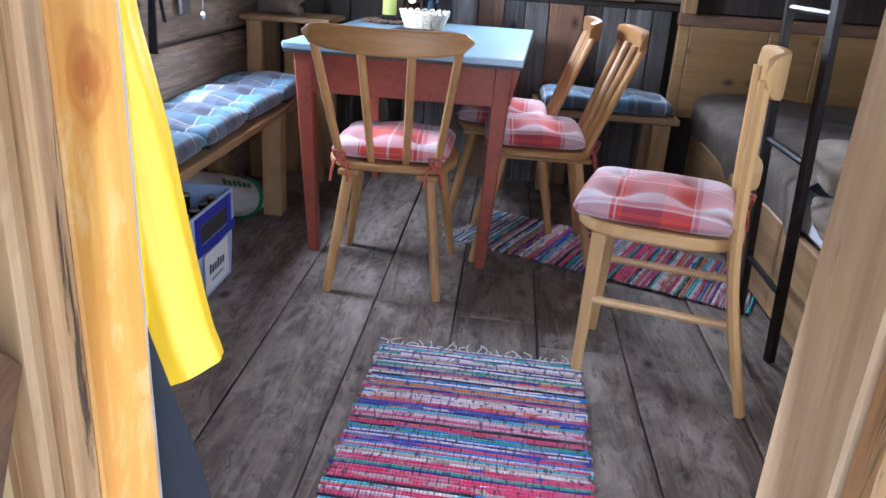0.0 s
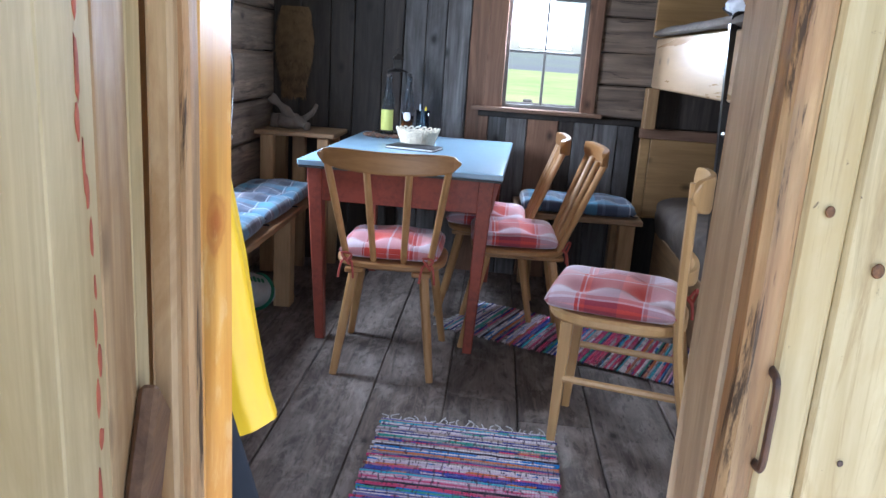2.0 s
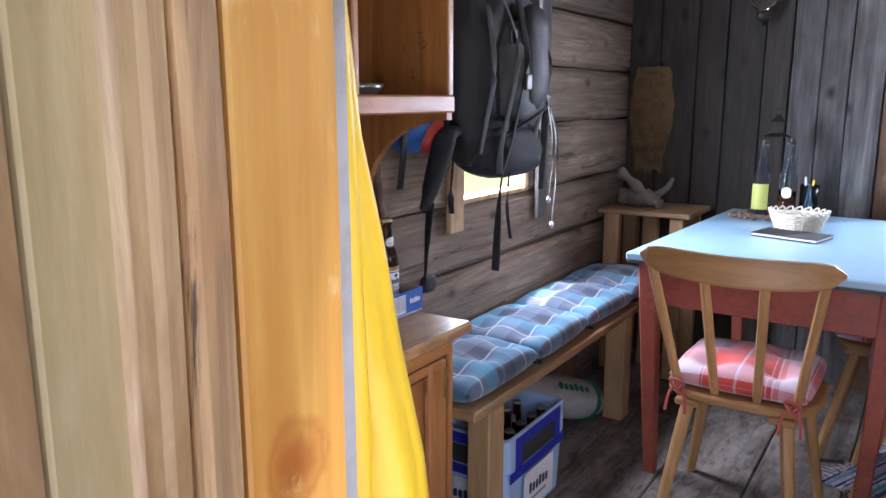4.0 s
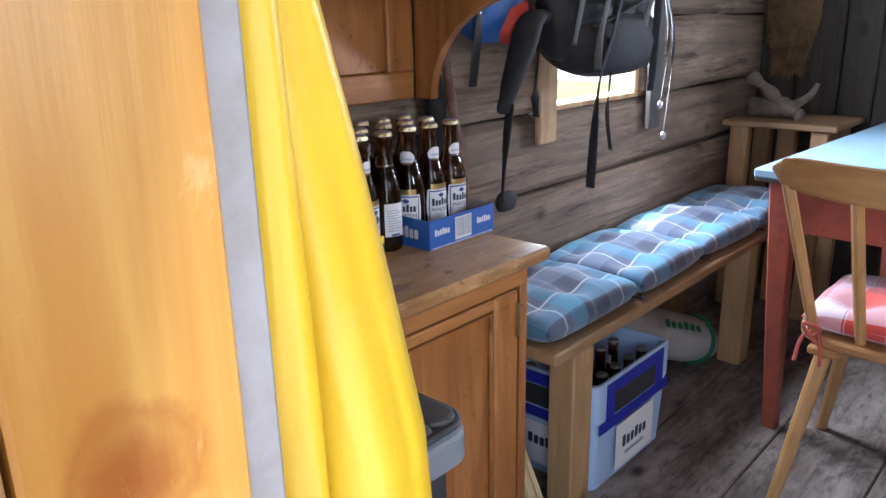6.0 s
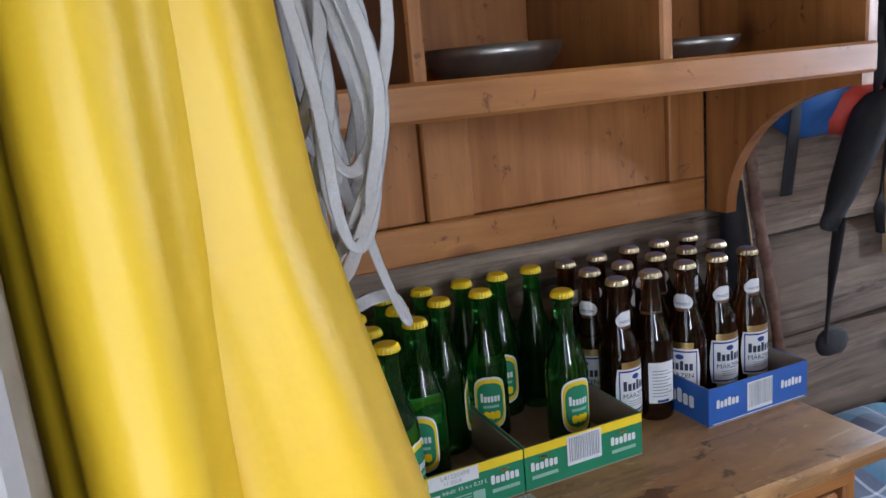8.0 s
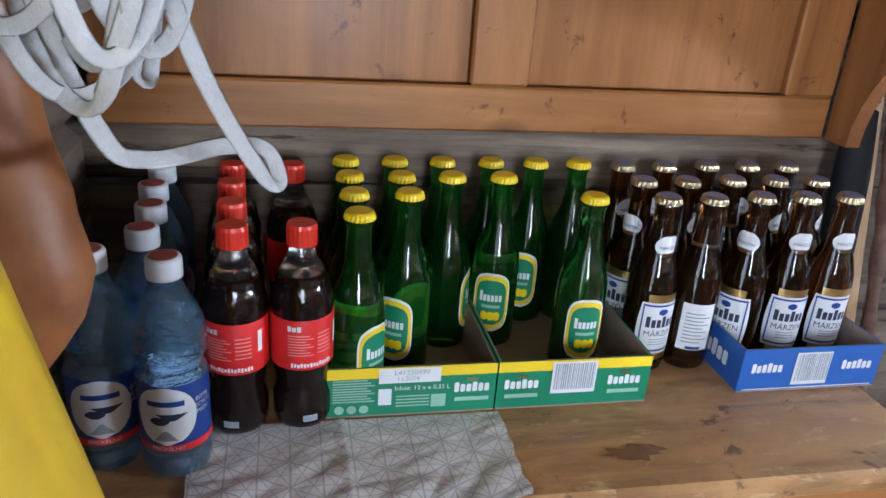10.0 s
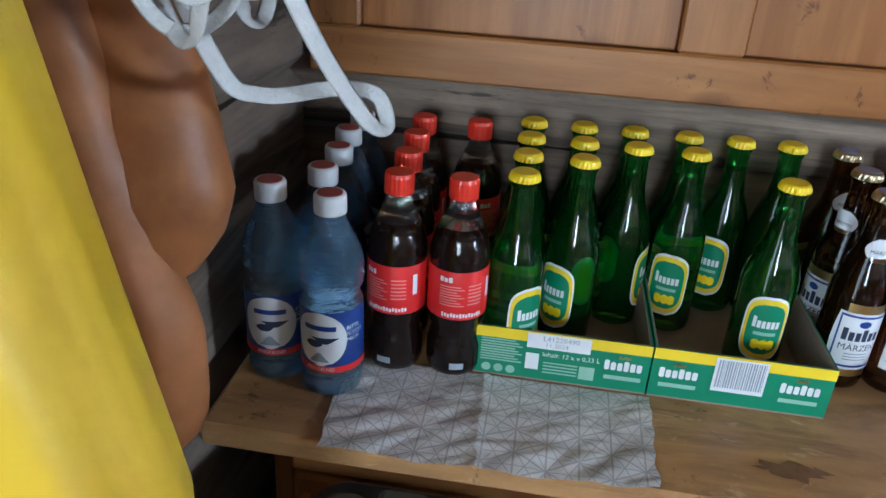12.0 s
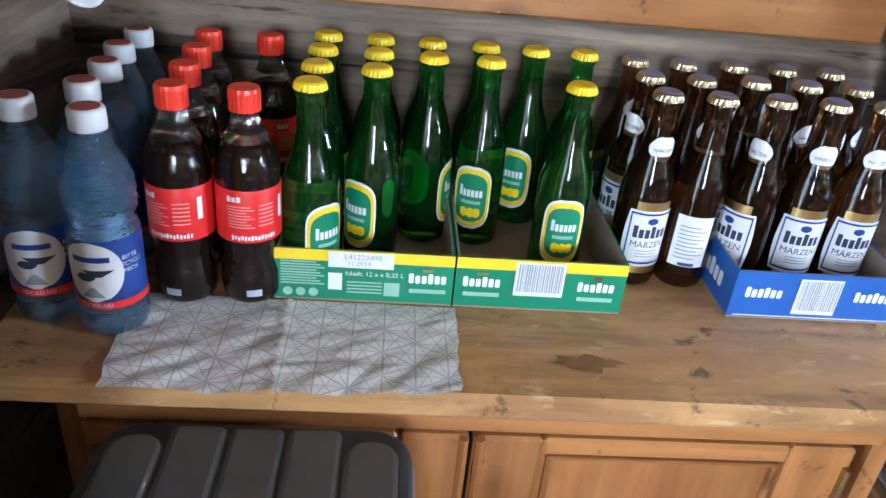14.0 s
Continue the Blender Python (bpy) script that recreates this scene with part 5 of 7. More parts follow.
def cola_bottle(m):
    c = thing("cola_bottle", "half-litre cola bottle with red label and cap", "bottle", "cola bottles on the dresser", m)
    r = 0.0325
    part("body", lathe([(0.022, 0), (0.029, 0.004), (0.0315, 0.012), (0.0315, 0.026), (0.0312, 0.036), (0.0275, 0.050), (0.0280, 0.058), (0.0312, 0.070), (r, 0.077), (r, 0.135), (0.0322, 0.138), (0.0330, 0.144), (0.0318, 0.153), (0.0285, 0.166), (0.0235, 0.178)], 28), M_COLA, c, "dark cola", True)
    part("shoulder", lathe([(0.0235, 0.1782), (0.0195, 0.186), (0.0150, 0.194), (0.0125, 0.202), (0.0125, 0.210)], 28), M_NECK, c, "clear shoulder", True)
    part("lower_band", arc(0.0322, 0.013, 0.021, -0.25, 0.25, 6), M_INKG, c)
    cp = bmesh.new()
    n = 40
    rings = [[cp.verts.new((0.0152 * f * (1 + (0.03 if k % 2 else 0)) * math.cos(2 * math.pi * k / n), 0.0152 * f * (1 + (0.03 if k % 2 else 0)) * math.sin(2 * math.pi * k / n), z)) for k in range(n)] for f, z in ((1, 0.207), (1, 0.225), (0.92, 0.229))]
    for a, d in zip(rings, rings[1:]):
        for k in range(n):
            cp.faces.new((a[k], a[(k + 1) % n], d[(k + 1) % n], d[k]))
    cp.faces.new(rings[0][::-1])
    cp.faces.new(rings[-1])
    part("cap", cp, M_RED, c, "red ribbed cap")
    lb = part("label", lathe([(r + 0.0004, 0.0775), (r + 0.0006, 0.078), (r + 0.0006, 0.134), (r + 0.0004, 0.1345)], 28), M_REDL, c, "red label", True)
    for k in range(3):
        part("label_mark", arc(r + 0.001, 0.1225, 0.1285 - 0.001 * (k % 2), -0.72 + k * 0.15, -0.60 + k * 0.15, 3), M_WHITE, lb)
    for k in range(8):
        part("label_line", arc(r + 0.001, 0.0945 + k * 0.0032, 0.0957 + k * 0.0032, -0.72, 0.10 - 0.12 * (k % 3), 8), M_PINKL, lb)
    for k in range(6):
        part("label_line", arc(r + 0.001, 0.0960 + k * 0.0044, 0.0974 + k * 0.0044, 0.22, 0.72, 6), M_PINKL, lb)
    for k in range(14):
        part("label_band", arc(r + 0.001, 0.0805 + 0.0007 * (k % 2), 0.0860 - 0.0006 * (k % 3), -0.62 + k * 0.10, -0.55 + k * 0.10, 2), M_WHITE, lb)
    part("label_patch", arc(r + 0.001, 0.100, 0.124, 0.95, 1.12, 3), M_WHITE, lb)
    return resized(c, (0.95, 0.95, 0.955))


def water_bottle(m):
    c = thing("water_bottle", "half-litre clear mineral water bottle with blue label", "bottle", "water bottles on the dresser", m)
    r = 0.0315
    part("body", lathe([(0.024, 0), (0.030, 0.004), (r, 0.012), (r, 0.022), (0.0300, 0.026), (r, 0.032), (r, 0.106), (0.0300, 0.109), (0.0285, 0.112), (0.0275, 0.114), (0.0275, 0.118), (0.0318, 0.126), (0.0296, 0.1295), (0.0328, 0.134), (0.0302, 0.139), (0.0328, 0.144), (0.0312, 0.149), (0.0318, 0.153), (0.0298, 0.160), (0.0250, 0.172), (0.0185, 0.184), (0.0135, 0.197), (0.0135, 0.203)], 28), M_WATER, c, "", True)
    part("cap", lathe([(0.0155, 0.200), (0.0158, 0.202), (0.0158, 0.217), (0.0145, 0.2195)], 28), M_WCAP, c, "white cap", True)
    part("cap_print", lathe([(0.0125, 0.2196), (0.012, 0.2202)], 20), M_RCAPT, c)
    lb = part("label", arc(r + 0.0006, 0.034, 0.105, -1.9, 1.9, 30), M_LBLUE, c, "dark blue label with a white roundel")
    part("label_field", arc(r + 0.0010, 0.042, 0.104, -0.92, 0.86, 16, 16, lambda f: max(0.1, (1 - abs(2 * f - 1) ** 2.1) ** 0.5)), M_WHITE, lb)
    part("label_band", arc(r + 0.0012, 0.0345, 0.042, -1.9, 1.9, 30), M_REDL, lb)
    part("label_bird", arc(r + 0.0014, 0.069, 0.076, -0.30, 0.62, 10, 4, lambda f: 0.2 + 0.8 * f), M_INK, lb)
    part("label_bird", arc(r + 0.0015, 0.064, 0.0725, -0.46, 0.10, 8, 5, lambda f: 0.35 + 0.65 * math.sin(f * 3.0)), M_INK, lb)
    part("label_hill", arc(r + 0.0014, 0.047, 0.058, -0.36, 0.30, 8, 6, lambda f: 1 - 0.85 * f), M_INKG, lb)
    part("label_mark", arc(r + 0.0014, 0.084, 0.0895, -0.52, 0.52, 10), M_LBLUE, lb)
    lettering("PRICKELND", 0.0058, M_WHITE, pose(r + 0.0014, 0, 0.0382, 90, 0, 90), lb, "label_word", r)
    for k, w in enumerate(("BITTE", "RECYCLE", "MICH")):
        t = lettering(w, 0.0062, M_WHITE, pose(0, 0, 0, 0, 0, 62) @ pose(r + 0.0014, 0, 0.086 - k * 0.0068, 90, 0, 90), lb, "label_word", r)
    return resized(c, (0.98, 0.98, 0.97))


proto = None
spots = [(0, 0), (0, 1), (0, 2), (0, 3), (1, 1), (1, 2), (1, 3), (2, 2), (2, 3), (3, 2), (3, 3), (4, 3), (5, 3)]
cols = [1.827, 1.887, 1.947, 2.010, 2.069, 2.127]
turns = [42, -15, 60, 20, -35, 50, 10, 75, -40, -20, 25, -28, 48]
pts = [(-0.382 - 0.062 * r_, cols[c_], a) for (c_, r_), a in zip(spots, turns)] + [(-0.432, 2.096, -2)]
for x, y, a in pts:
    m = pose(x, y, TOP + 0.002, 0, 0, a)
    proto = copy_thing(proto, m) if proto else radler_bottle(m)
proto = None
for r_, x in enumerate((-0.436, -0.501, -0.566)):
    for k, y in enumerate((2.188, 2.2468, 2.309, 2.369, 2.429)):
        a = ((10, 160, -60, -6, -4), (-60, 60, 120, 35, 60), (30, -70, 50, -40, 80))[r_][k]
        m = pose(x, y, TOP + (0.002 if k > 1 else 0), 0, 0, a)
        proto = copy_thing(proto, m) if proto else beer_bottle(m)
for k in (1,):
    bl = [o for o in scene.objects if o.name.startswith("beer_bottle") and abs(o.location.y - 2.2468) < 1e-3 and abs(o.location.x + 0.436) < 1e-3]
    for o in bl:
        pb = part("back_label", arc(0.0298, 0.030, 0.092, 2.6, 3.98, 14), M_WHITE, o, "white printed back label")
        for j in range(9):
            part("label_line", arc(0.0302, 0.040 + j * 0.0048, 0.0415 + j * 0.0048, 2.78, 3.55 + 0.25 * (j % 2), 8), M_INKG, pb)
        part("label_rule", arc(0.0302, 0.031, 0.035, 3.0, 3.6, 8), M_LBLUE, pb)
proto = None
for x, y, a in ((-0.356, 1.706, -12), (-0.421, 1.702, 40), (-0.486, 1.698, 80), (-0.552, 1.695, 10), (-0.360, 1.770, 14), (-0.554, 1.763, 60)):
    m = pose(x, y, TOP, 0, 0, a)
    proto = copy_thing(proto, m) if proto else cola_bottle(m)
proto = None
for x, y, a in ((-0.314, 1.589, 8), (-0.298, 1.653, -6), (-0.366, 1.625, 50), (-0.430, 1.623, -30), (-0.494, 1.616, 70), (-0.559, 1.616, 20)):
    m = pose(x, y, TOP, 0, 0, a)
    proto = copy_thing(proto, m) if proto else water_bottle(m)


def carton(name, label, y0, y1, x0, x1, h, mat, band, group):
    """Low cardboard tray, open above, printed outside and bare inside."""
    c = thing(name, label, "carton", group)
    t = 0.0016
    part("base", box(x0, y0, TOP, x1, y1, TOP + 0.0016, 0), M_KRAFT, c)
    zb = TOP + 0.0018
    part("front_wall", box(x1 - t, y0, zb, x1, y1, TOP + h, 0), mat, c)
    part("front_lining", box(x1 - 2 * t - 0.0002, y0 + t, zb, x1 - t - 0.0002, y1 - t, TOP + h - 0.0005, 0), M_KRAFT, c)
    part("back_wall", box(x0, y0, zb, x0 + t, y1, TOP + h, 0), M_KRAFT, c)
    for a, s in ((y0, 1), (y1 - t, -1)):
        part("side_wall", box(x0 + t + 0.0002, a, zb, x1 - t - 0.0002, a + t, TOP + h, 0), mat, c)
        part("side_lining", box(x0 + t + 0.0002, a + s * t if s > 0 else a - t, zb, x1 - 2 * t - 0.0006, a + 2 * t if s > 0 else a, TOP + h - 0.0004, 0), M_KRAFT, c)
    if band:
        part("band", box(x1 + 0.0002, y0, TOP + h - 0.0125, x1 + 0.0008, y1, TOP + h, 0), M_YELLOW, c, "yellow printed band")
    return c


def on_front(x, y, z):
    """A plane on a surface that faces +x: its x axis runs along +y."""
    return pose(x, y, z, 90, 0, 90)


def barcode(parent, m, w, h, n=24):
    p = part("barcode_patch", flat(-w / 2, -h / 2, w / 2, h / 2, m, 0.0), M_WHITE, parent)
    b = bmesh.new()
    gen = random.Random(n)
    x = -w / 2 + 0.003
    while x < w / 2 - 0.003:
        q = gen.choice((0.0006, 0.001, 0.0016))
        b.faces.new([b.verts.new(v) for v in ((x, -h / 2 + 0.005, 0.0003), (x + q, -h / 2 + 0.005, 0.0003), (x + q, h / 2 - 0.002, 0.0003), (x, h / 2 - 0.002, 0.0003))])
        x += q + gen.choice((0.0008, 0.0012))
    b.transform(m)
    tagged(part("barcode", b, M_INKG, p), kind="stuff")


def mark(parent, m, w, h, mat):
    """A brand mark as a row of plain rounded blocks in its colour."""
    b = bmesh.new()
    gen_ = random.Random(int(w * 1e4))
    n = 6
    for k in range(n):
        x0 = -w / 2 + w * k / n
        x1 = x0 + w / n * 0.78
        hh = h / 2 if k in (0, 3) else h / 2 * gen_.uniform(0.55, 0.75)
        lo = -h / 2
        c_ = w / n * 0.18
        b.faces.new([b.verts.new(v) for v in ((x0 + c_, lo, 0), (x1 - c_, lo, 0), (x1, lo + c_, 0), (x1, hh - c_, 0), (x1 - c_, hh, 0), (x0 + c_, hh, 0), (x0, hh - c_, 0), (x0, lo + c_, 0))])
    b.transform(m)
    return tagged(part("brand_mark", b, mat, parent), kind="stuff")


FX = -0.350
for k, (y0, y1) in enumerate(((1.7945, 1.9765), (1.9785, 2.157))):
    c = carton("bottle_tray", "green and yellow cardboard bottle tray on the dresser", y0, y1, -0.602, FX, 0.060, M_GREEN, True, "bottle trays on the dresser")
    f = FX + 0.0009
    ym = (y0 + y1) / 2
    if k == 0:
        part("date_patch", flat(-0.033, -0.009, 0.033, 0.009, on_front(f, ym - 0.004, TOP + 0.050), 0.0004), M_WHITE, c)
        lettering("L41220490", 0.0085, M_INKG, on_front(f + 0.0007, ym - 0.002, TOP + 0.0535), c)
        lettering("11.2024", 0.0075, M_INKG, on_front(f + 0.0007, ym - 0.006, TOP + 0.046), c)
        lettering("Inhalt: 12 x e 0,33 L", 0.0075, M_WHITE, on_front(f, ym + 0.010, TOP + 0.034), c)
        for j in range(9):
            part("small_print", flat(-0.022, -0.0009, 0.022 - 0.004 * (j % 3), 0.0009, on_front(f, y0 + 0.028, TOP + 0.020 + j * 0.0032)), M_PALEG, c)
        for j in range(3):
            part("symbol", moved(lathe([(0.005, 0), (0.005, 0.0002)], 16), on_front(f, y0 + 0.013 + j * 0.013, TOP + 0.010)), M_PALEG, c)
        part("info_patch", flat(-0.007, -0.010, 0.007, 0.010, on_front(f, ym - 0.030, TOP + 0.024)), M_WHITE, c)
        for j in range(4):
            part("small_print", flat(-0.018, -0.0009, 0.018, 0.0009, on_front(f, ym + 0.0, TOP + 0.012 + j * 0.004)), M_PALEG, c)
        part("square_patch", flat(-0.008, -0.008, 0.008, 0.008, on_front(f, ym + 0.028, TOP + 0.017)), M_PALEG, c)
        spots_ = [y1 - 0.026]
    else:
        barcode(c, on_front(f + 0.0005, ym - 0.002, TOP + 0.038), 0.052, 0.040)
        spots_ = [y0 + 0.028, y1 - 0.030]
    for y in spots_:
        mark(c, on_front(f, y, TOP + 0.032), 0.040, 0.012, M_WHITE)
        mark(c, on_front(f, y, TOP + 0.042), 0.012, 0.004, M_BRASS)
        part("script_line", flat(-0.019, -0.0025, 0.019, 0.0025, on_front(f, y, TOP + 0.017)), M_PALEG, c)

c = carton("bottle_tray", "blue cardboard bottle tray with brown bottles", 2.2775, 2.4665, -0.602, -0.356, 0.058, M_BLUEK, False, "bottle trays on the dresser")
f = -0.356 + 0.0009
barcode(c, on_front(f, 2.372, TOP + 0.030), 0.048, 0.044, 22)
for y in (2.312, 2.434):
    mark(c, on_front(f, y, TOP + 0.033), 0.042, 0.013, M_WHITE)
mark(c, pose(-0.42, 2.2770, TOP + 0.030, 90, 0, 0), 0.075, 0.022, M_WHITE)
part("edge_line", flat(-0.088, -0.0006, 0.088, 0.0006, on_front(f, 2.372, TOP + 0.004)), M_WHITE, c)

# crumpled printed paper
pb = bmesh.new()
nx, ny, g = 44, 80, {}
for i in range(nx + 1):
    for j in range(ny + 1):
        u, v = i / nx, j / ny
        x = -0.345 + 0.147 * u + 0.006 * noise.noise(Vector((v * 5, 2.0, 0))) * u - 0.030 * max(0, v - 0.6) * u
        y = 1.662 + 0.318 * v + (0.012 * (1 - v) - 0.002) * (u - 0.5) + 0.004 * noise.noise(Vector((u * 6, 9.0, 0)))
        d = Vector((x * 26 + y * 14, y * 10 - x * 8, 3.0))
        z = TOP + 0.0006 + (0.008 * abs(noise.noise(d)) + 0.004 * abs(noise.noise(d * 2.3))) * (0.2 + 0.9 * u * (1.25 - u) * 1.6)
        if abs(v - 0.47) < 0.012:
            z += 0.002
        g[i, j] = pb.verts.new((x, y, z))
for i in range(nx):
    for j in range(ny):
        pb.faces.new((g[i, j], g[i + 1, j], g[i + 1, j + 1], g[i, j + 1]))
tagged(part("paper_liner", pb, M_STAR, None, "", True), "crumpled grey paper liner with printed stars on the dresser", "paper")

sb = bmesh.new()
vs = [sb.verts.new((-0.262 + (0.012 + 0.006 * math.sin(k * 1.9)) * math.cos(k * 0.2856) * (1.0 if k < 11 else 0.8), 2.105 + (0.032 + 0.008 * math.sin(k * 2.3)) * math.sin(k * 0.2856), 0.7512)) for k in range(22)]
sb.faces.new(vs)
bmesh.ops.recalc_face_normals(sb, faces=sb.faces[:])
M_SPILL = plain("dried_spill", (0.13, 0.055, 0.025), 0.3, 0, 0.4, 60, other=(0.20, 0.10, 0.05))
part("dried_stain", sb, M_SPILL, dres, "dark dried spill mark")

# tall bin in front of the dresser
bin_ = thing("plastic_bin", "tall dark plastic bin with a ribbed grey lid", "bin")
BX0, BX1, BY0, BY1 = -0.218, 0.035, 1.662, 1.942


def round_slab(x0, y0, x1, y1, z0, z1, r, soft=0.006, n=7):
    """A slab with rounded corners and softened upper and lower edges."""
    b = bmesh.new()
    rows = []
    for f, z in ((soft, z0), (0.0, z0 + soft), (0.0, z1 - soft), (soft * 0.4, z1 - soft * 0.3), (soft, z1)):
        ring = []
        for cx_, cy_, a0 in ((x1 - r, y1 - r, 0), (x0 + r, y1 - r, 90), (x0 + r, y0 + r, 180), (x1 - r, y0 + r, 270)):
            for k in range(n + 1):
                a = radians(a0 + 90 * k / n)
                ring.append(b.verts.new((cx_ + (r - f) * math.cos(a), cy_ + (r - f) * math.sin(a), z)))
        rows.append(ring)
    m_ = len(rows[0])
    for a, c_ in zip(rows, rows[1:]):
        for k in range(m_):
            b.faces.new((a[k], a[(k + 1) % m_], c_[(k + 1) % m_], c_[k]))
    b.faces.new(rows[0][::-1])
    b.faces.new(rows[-1])
    bmesh.ops.recalc_face_normals(b, faces=b.faces[:])
    return b


part("body", round_slab(BX0 + 0.022, BY0 + 0.018, BX1 - 0.018, BY1 - 0.018, 0.0, 0.640, 0.035), M_DARKP, bin_)
part("rim", round_slab(BX0, BY0, BX1, BY1, 0.641, 0.690, 0.040, 0.008), M_GREYL, bin_, "light grey rim")
part("lid_edge", round_slab(BX0 + 0.003, BY0 + 0.003, BX1 - 0.003, BY1 - 0.003, 0.6905, 0.701, 0.038, 0.004), M_DARKP, bin_)
lw = (BY1 - BY0 - 0.028) / 5
for k in range(5):
    y0 = BY0 + 0.014 + k * lw
    part("lid_rib", round_slab(BX0 + 0.012 + (0.012 if k in (0, 4) else 0), y0 + 0.0006, BX1 - 0.010, y0 + lw - 0.0006, 0.699, 0.7085, 0.009 if k in (1, 2, 3) else 0.022, 0.006), M_GREYP, bin_, "rounded grey lid rib")

# bowls on the wall shelf
for x, y, s, lab in ((-0.46, 2.03, 1.0, "dented pewter bowl on the wall shelf"), (-0.45, 2.33, 0.8, "small pewter dish on the wall shelf")):
    bw = thing("bowl", lab, "bowl", m=pose(x, y, 1.2465) @ Matrix.Diagonal((s, s, s, 1)))
    part("dish", lathe([(0.05, 0), (0.055, 0.003), (0.085, 0.035), (0.09, 0.05), (0.087, 0.05), (0.08, 0.035), (0.05, 0.008)], 32), M_PEWTER, bw, "", True)
    part("foot_ring", lathe([(0.045, -0.0002), (0.05, 0.002), (0.046, 0.0035)], 24), M_PEWTER, bw)

# ---- things leaning and hanging on the log wall ----
stick = thing("walking_stick", "reddish bark-covered walking stick leaning on the wall", "stick")
part("shaft", sweep(curve_points([(-0.60, 2.708, 0.53), (-0.602, 2.66, 0.80), (-0.604, 2.62, 1.00), (-0.606, 2.585, 1.22), (-0.610, 2.535, 1.50)], 8), [0.011 + 0.002 * math.sin(k * 1.7) for k in range(33)], 10), M_BARK, stick, "", True)
part("knot", moved(blob(0.015, 0.015, 0.02, 3), Matrix.Translation((-0.598, 2.60, 1.11))), M_BARK, stick, "", True)
bd = thing("wooden_slat", "pale wooden slat leaning on the wall beside the dresser", "slat")
sl = rough_box(-0.008, -0.013, 0, 0.008, 0.013, 0.775, "z", 8, 0.003, 0.005, 4)
sl.transform(pose(-0.590, 2.672, 0.457, 9.5, -1.5, 0))
part("slat", sl, M_LEG, bd)
M_STRAW = plain("pale_straw", (0.58, 0.46, 0.27), 0.85, 0, 0.4, 60, 0.2, other=(0.40, 0.29, 0.15))
broom = thing("straw_broom", "short pale straw broom standing between dresser and crate", "broom")
gen = random.Random(31)
sw = bmesh.new()
for k in range(150):
    u, d = gen.uniform(-1, 1), gen.uniform(-1, 1)
    sweep([(-0.42 + u * 0.035, 2.520 + d * 0.012, 0.37), (-0.41 + u * 0.10, 2.522 + d * 0.018, 0.20), (-0.405 + u * 0.185, 2.522 + d * 0.024, gen.uniform(0.0, 0.012))], 0.0035, 5, bm=sw)
tagged(part("straw", sw, M_STRAW, broom), kind="stuff")
part("binding", box(-0.458, 2.503, 0.33, -0.382, 2.537, 0.385, 0.006), M_TIE, broom, "red cord binding")
part("broom_handle", sweep([(-0.42, 2.520, 0.386), (-0.44, 2.512, 0.66)], 0.012, 10), M_LEG, broom)
um = thing("folded_umbrella", "folded black umbrella with a steel tip hanging by the shelf", "umbrella")
part("canopy", sweep(curve_points([(-0.585, 2.545, 1.085), (-0.585, 2.545, 1.02), (-0.582, 2.55, 0.93), (-0.578, 2.555, 0.84)], 6), [0.010 + 0.016 * math.sin(min(1, k / 14) * 1.6) for k in range(19)], 10), M_BLACK, um, "", True)
part("shaft", sweep([(-0.585, 2.545, 1.075), (-0.585, 2.545, 1.135)], 0.009, 12), M_STEEL, um, "steel tip")
part("loop", sweep(curve_points([(-0.585, 2.545, 1.13), (-0.590, 2.535, 1.17), (-0.592, 2.53, 1.22)], 5), 0.003, 6), M_BLACK, um)


def strap(name, pts_, w, parent, mat, t=0.2, label=""):
    return part(name, sweep(curve_points(pts_, 6), w, 8, t), mat, parent, label, True)


pack = thing("rucksack", "large black and grey hiking rucksack hanging at the window", "rucksack")
bb = blob(0.115, 0.195, 0.30, 5.0, 0.16, 2.6, 4, 0.75)
part("main_bag", moved(bb, Matrix.Translation((-0.505, 2.995, 1.36))), M_PACK, pack, "", True)
part("front_pocket", moved(blob(0.06, 0.13, 0.15, 2.0, 0.14, 2.6, 3, 0.7), Matrix.Translation((-0.405, 3.03, 1.33))), M_PACKG, pack, "grey front pocket", True)
part("pocket_trim", moved(blob(0.035, 0.075, 0.15, 8.0, 0.06, 2.0, 3, 0.7), Matrix.Translation((-0.368, 3.05, 1.37))), M_PACK, pack, "", True)
part("bottom_pocket", moved(blob(0.095, 0.205, 0.085, 7.0, 0.12, 2.4, 3, 0.8), Matrix.Translation((-0.475, 3.08, 1.10))), M_BLACK, pack, "black lower compartment", True)
part("side_pocket", moved(blob(0.06, 0.07, 0.13, 11.0, 0.12, 2.0, 3, 0.8), Matrix.Translation((-0.49, 3.20, 1.20))), M_BLACK, pack, "", True)
part("top_lid", moved(blob(0.12, 0.16, 0.07, 4.0, 0.14, 2.6, 3, 0.8), Matrix.Translation((-0.50, 2.96, 1.64))), M_PACKG, pack, "grey top lid", True)
part("hip_belt", sweep(curve_points([(-0.50, 2.86, 1.16), (-0.47, 2.75, 1.16), (-0.46, 2.70, 1.10), (-0.47, 2.665, 1.01), (-0.48, 2.66, 0.96)], 6), [0.022 + 0.013 * math.sin(k / 24 * math.pi) for k in range(25)], 10, 0.6), M_BLACK, pack, "padded black hip belt", True)
strap("belt_strap", [(-0.47, 2.67, 0.98), (-0.475, 2.66, 0.88), (-0.48, 2.655, 0.76)], 0.020, pack, M_BLACK)
part("belt_buckle", moved(blob(0.012, 0.035, 0.025, 2, 0.1, 2, 2, 0.7), Matrix.Translation((-0.48, 2.67, 0.755))), M_BLACK, pack, "plastic buckle", True)
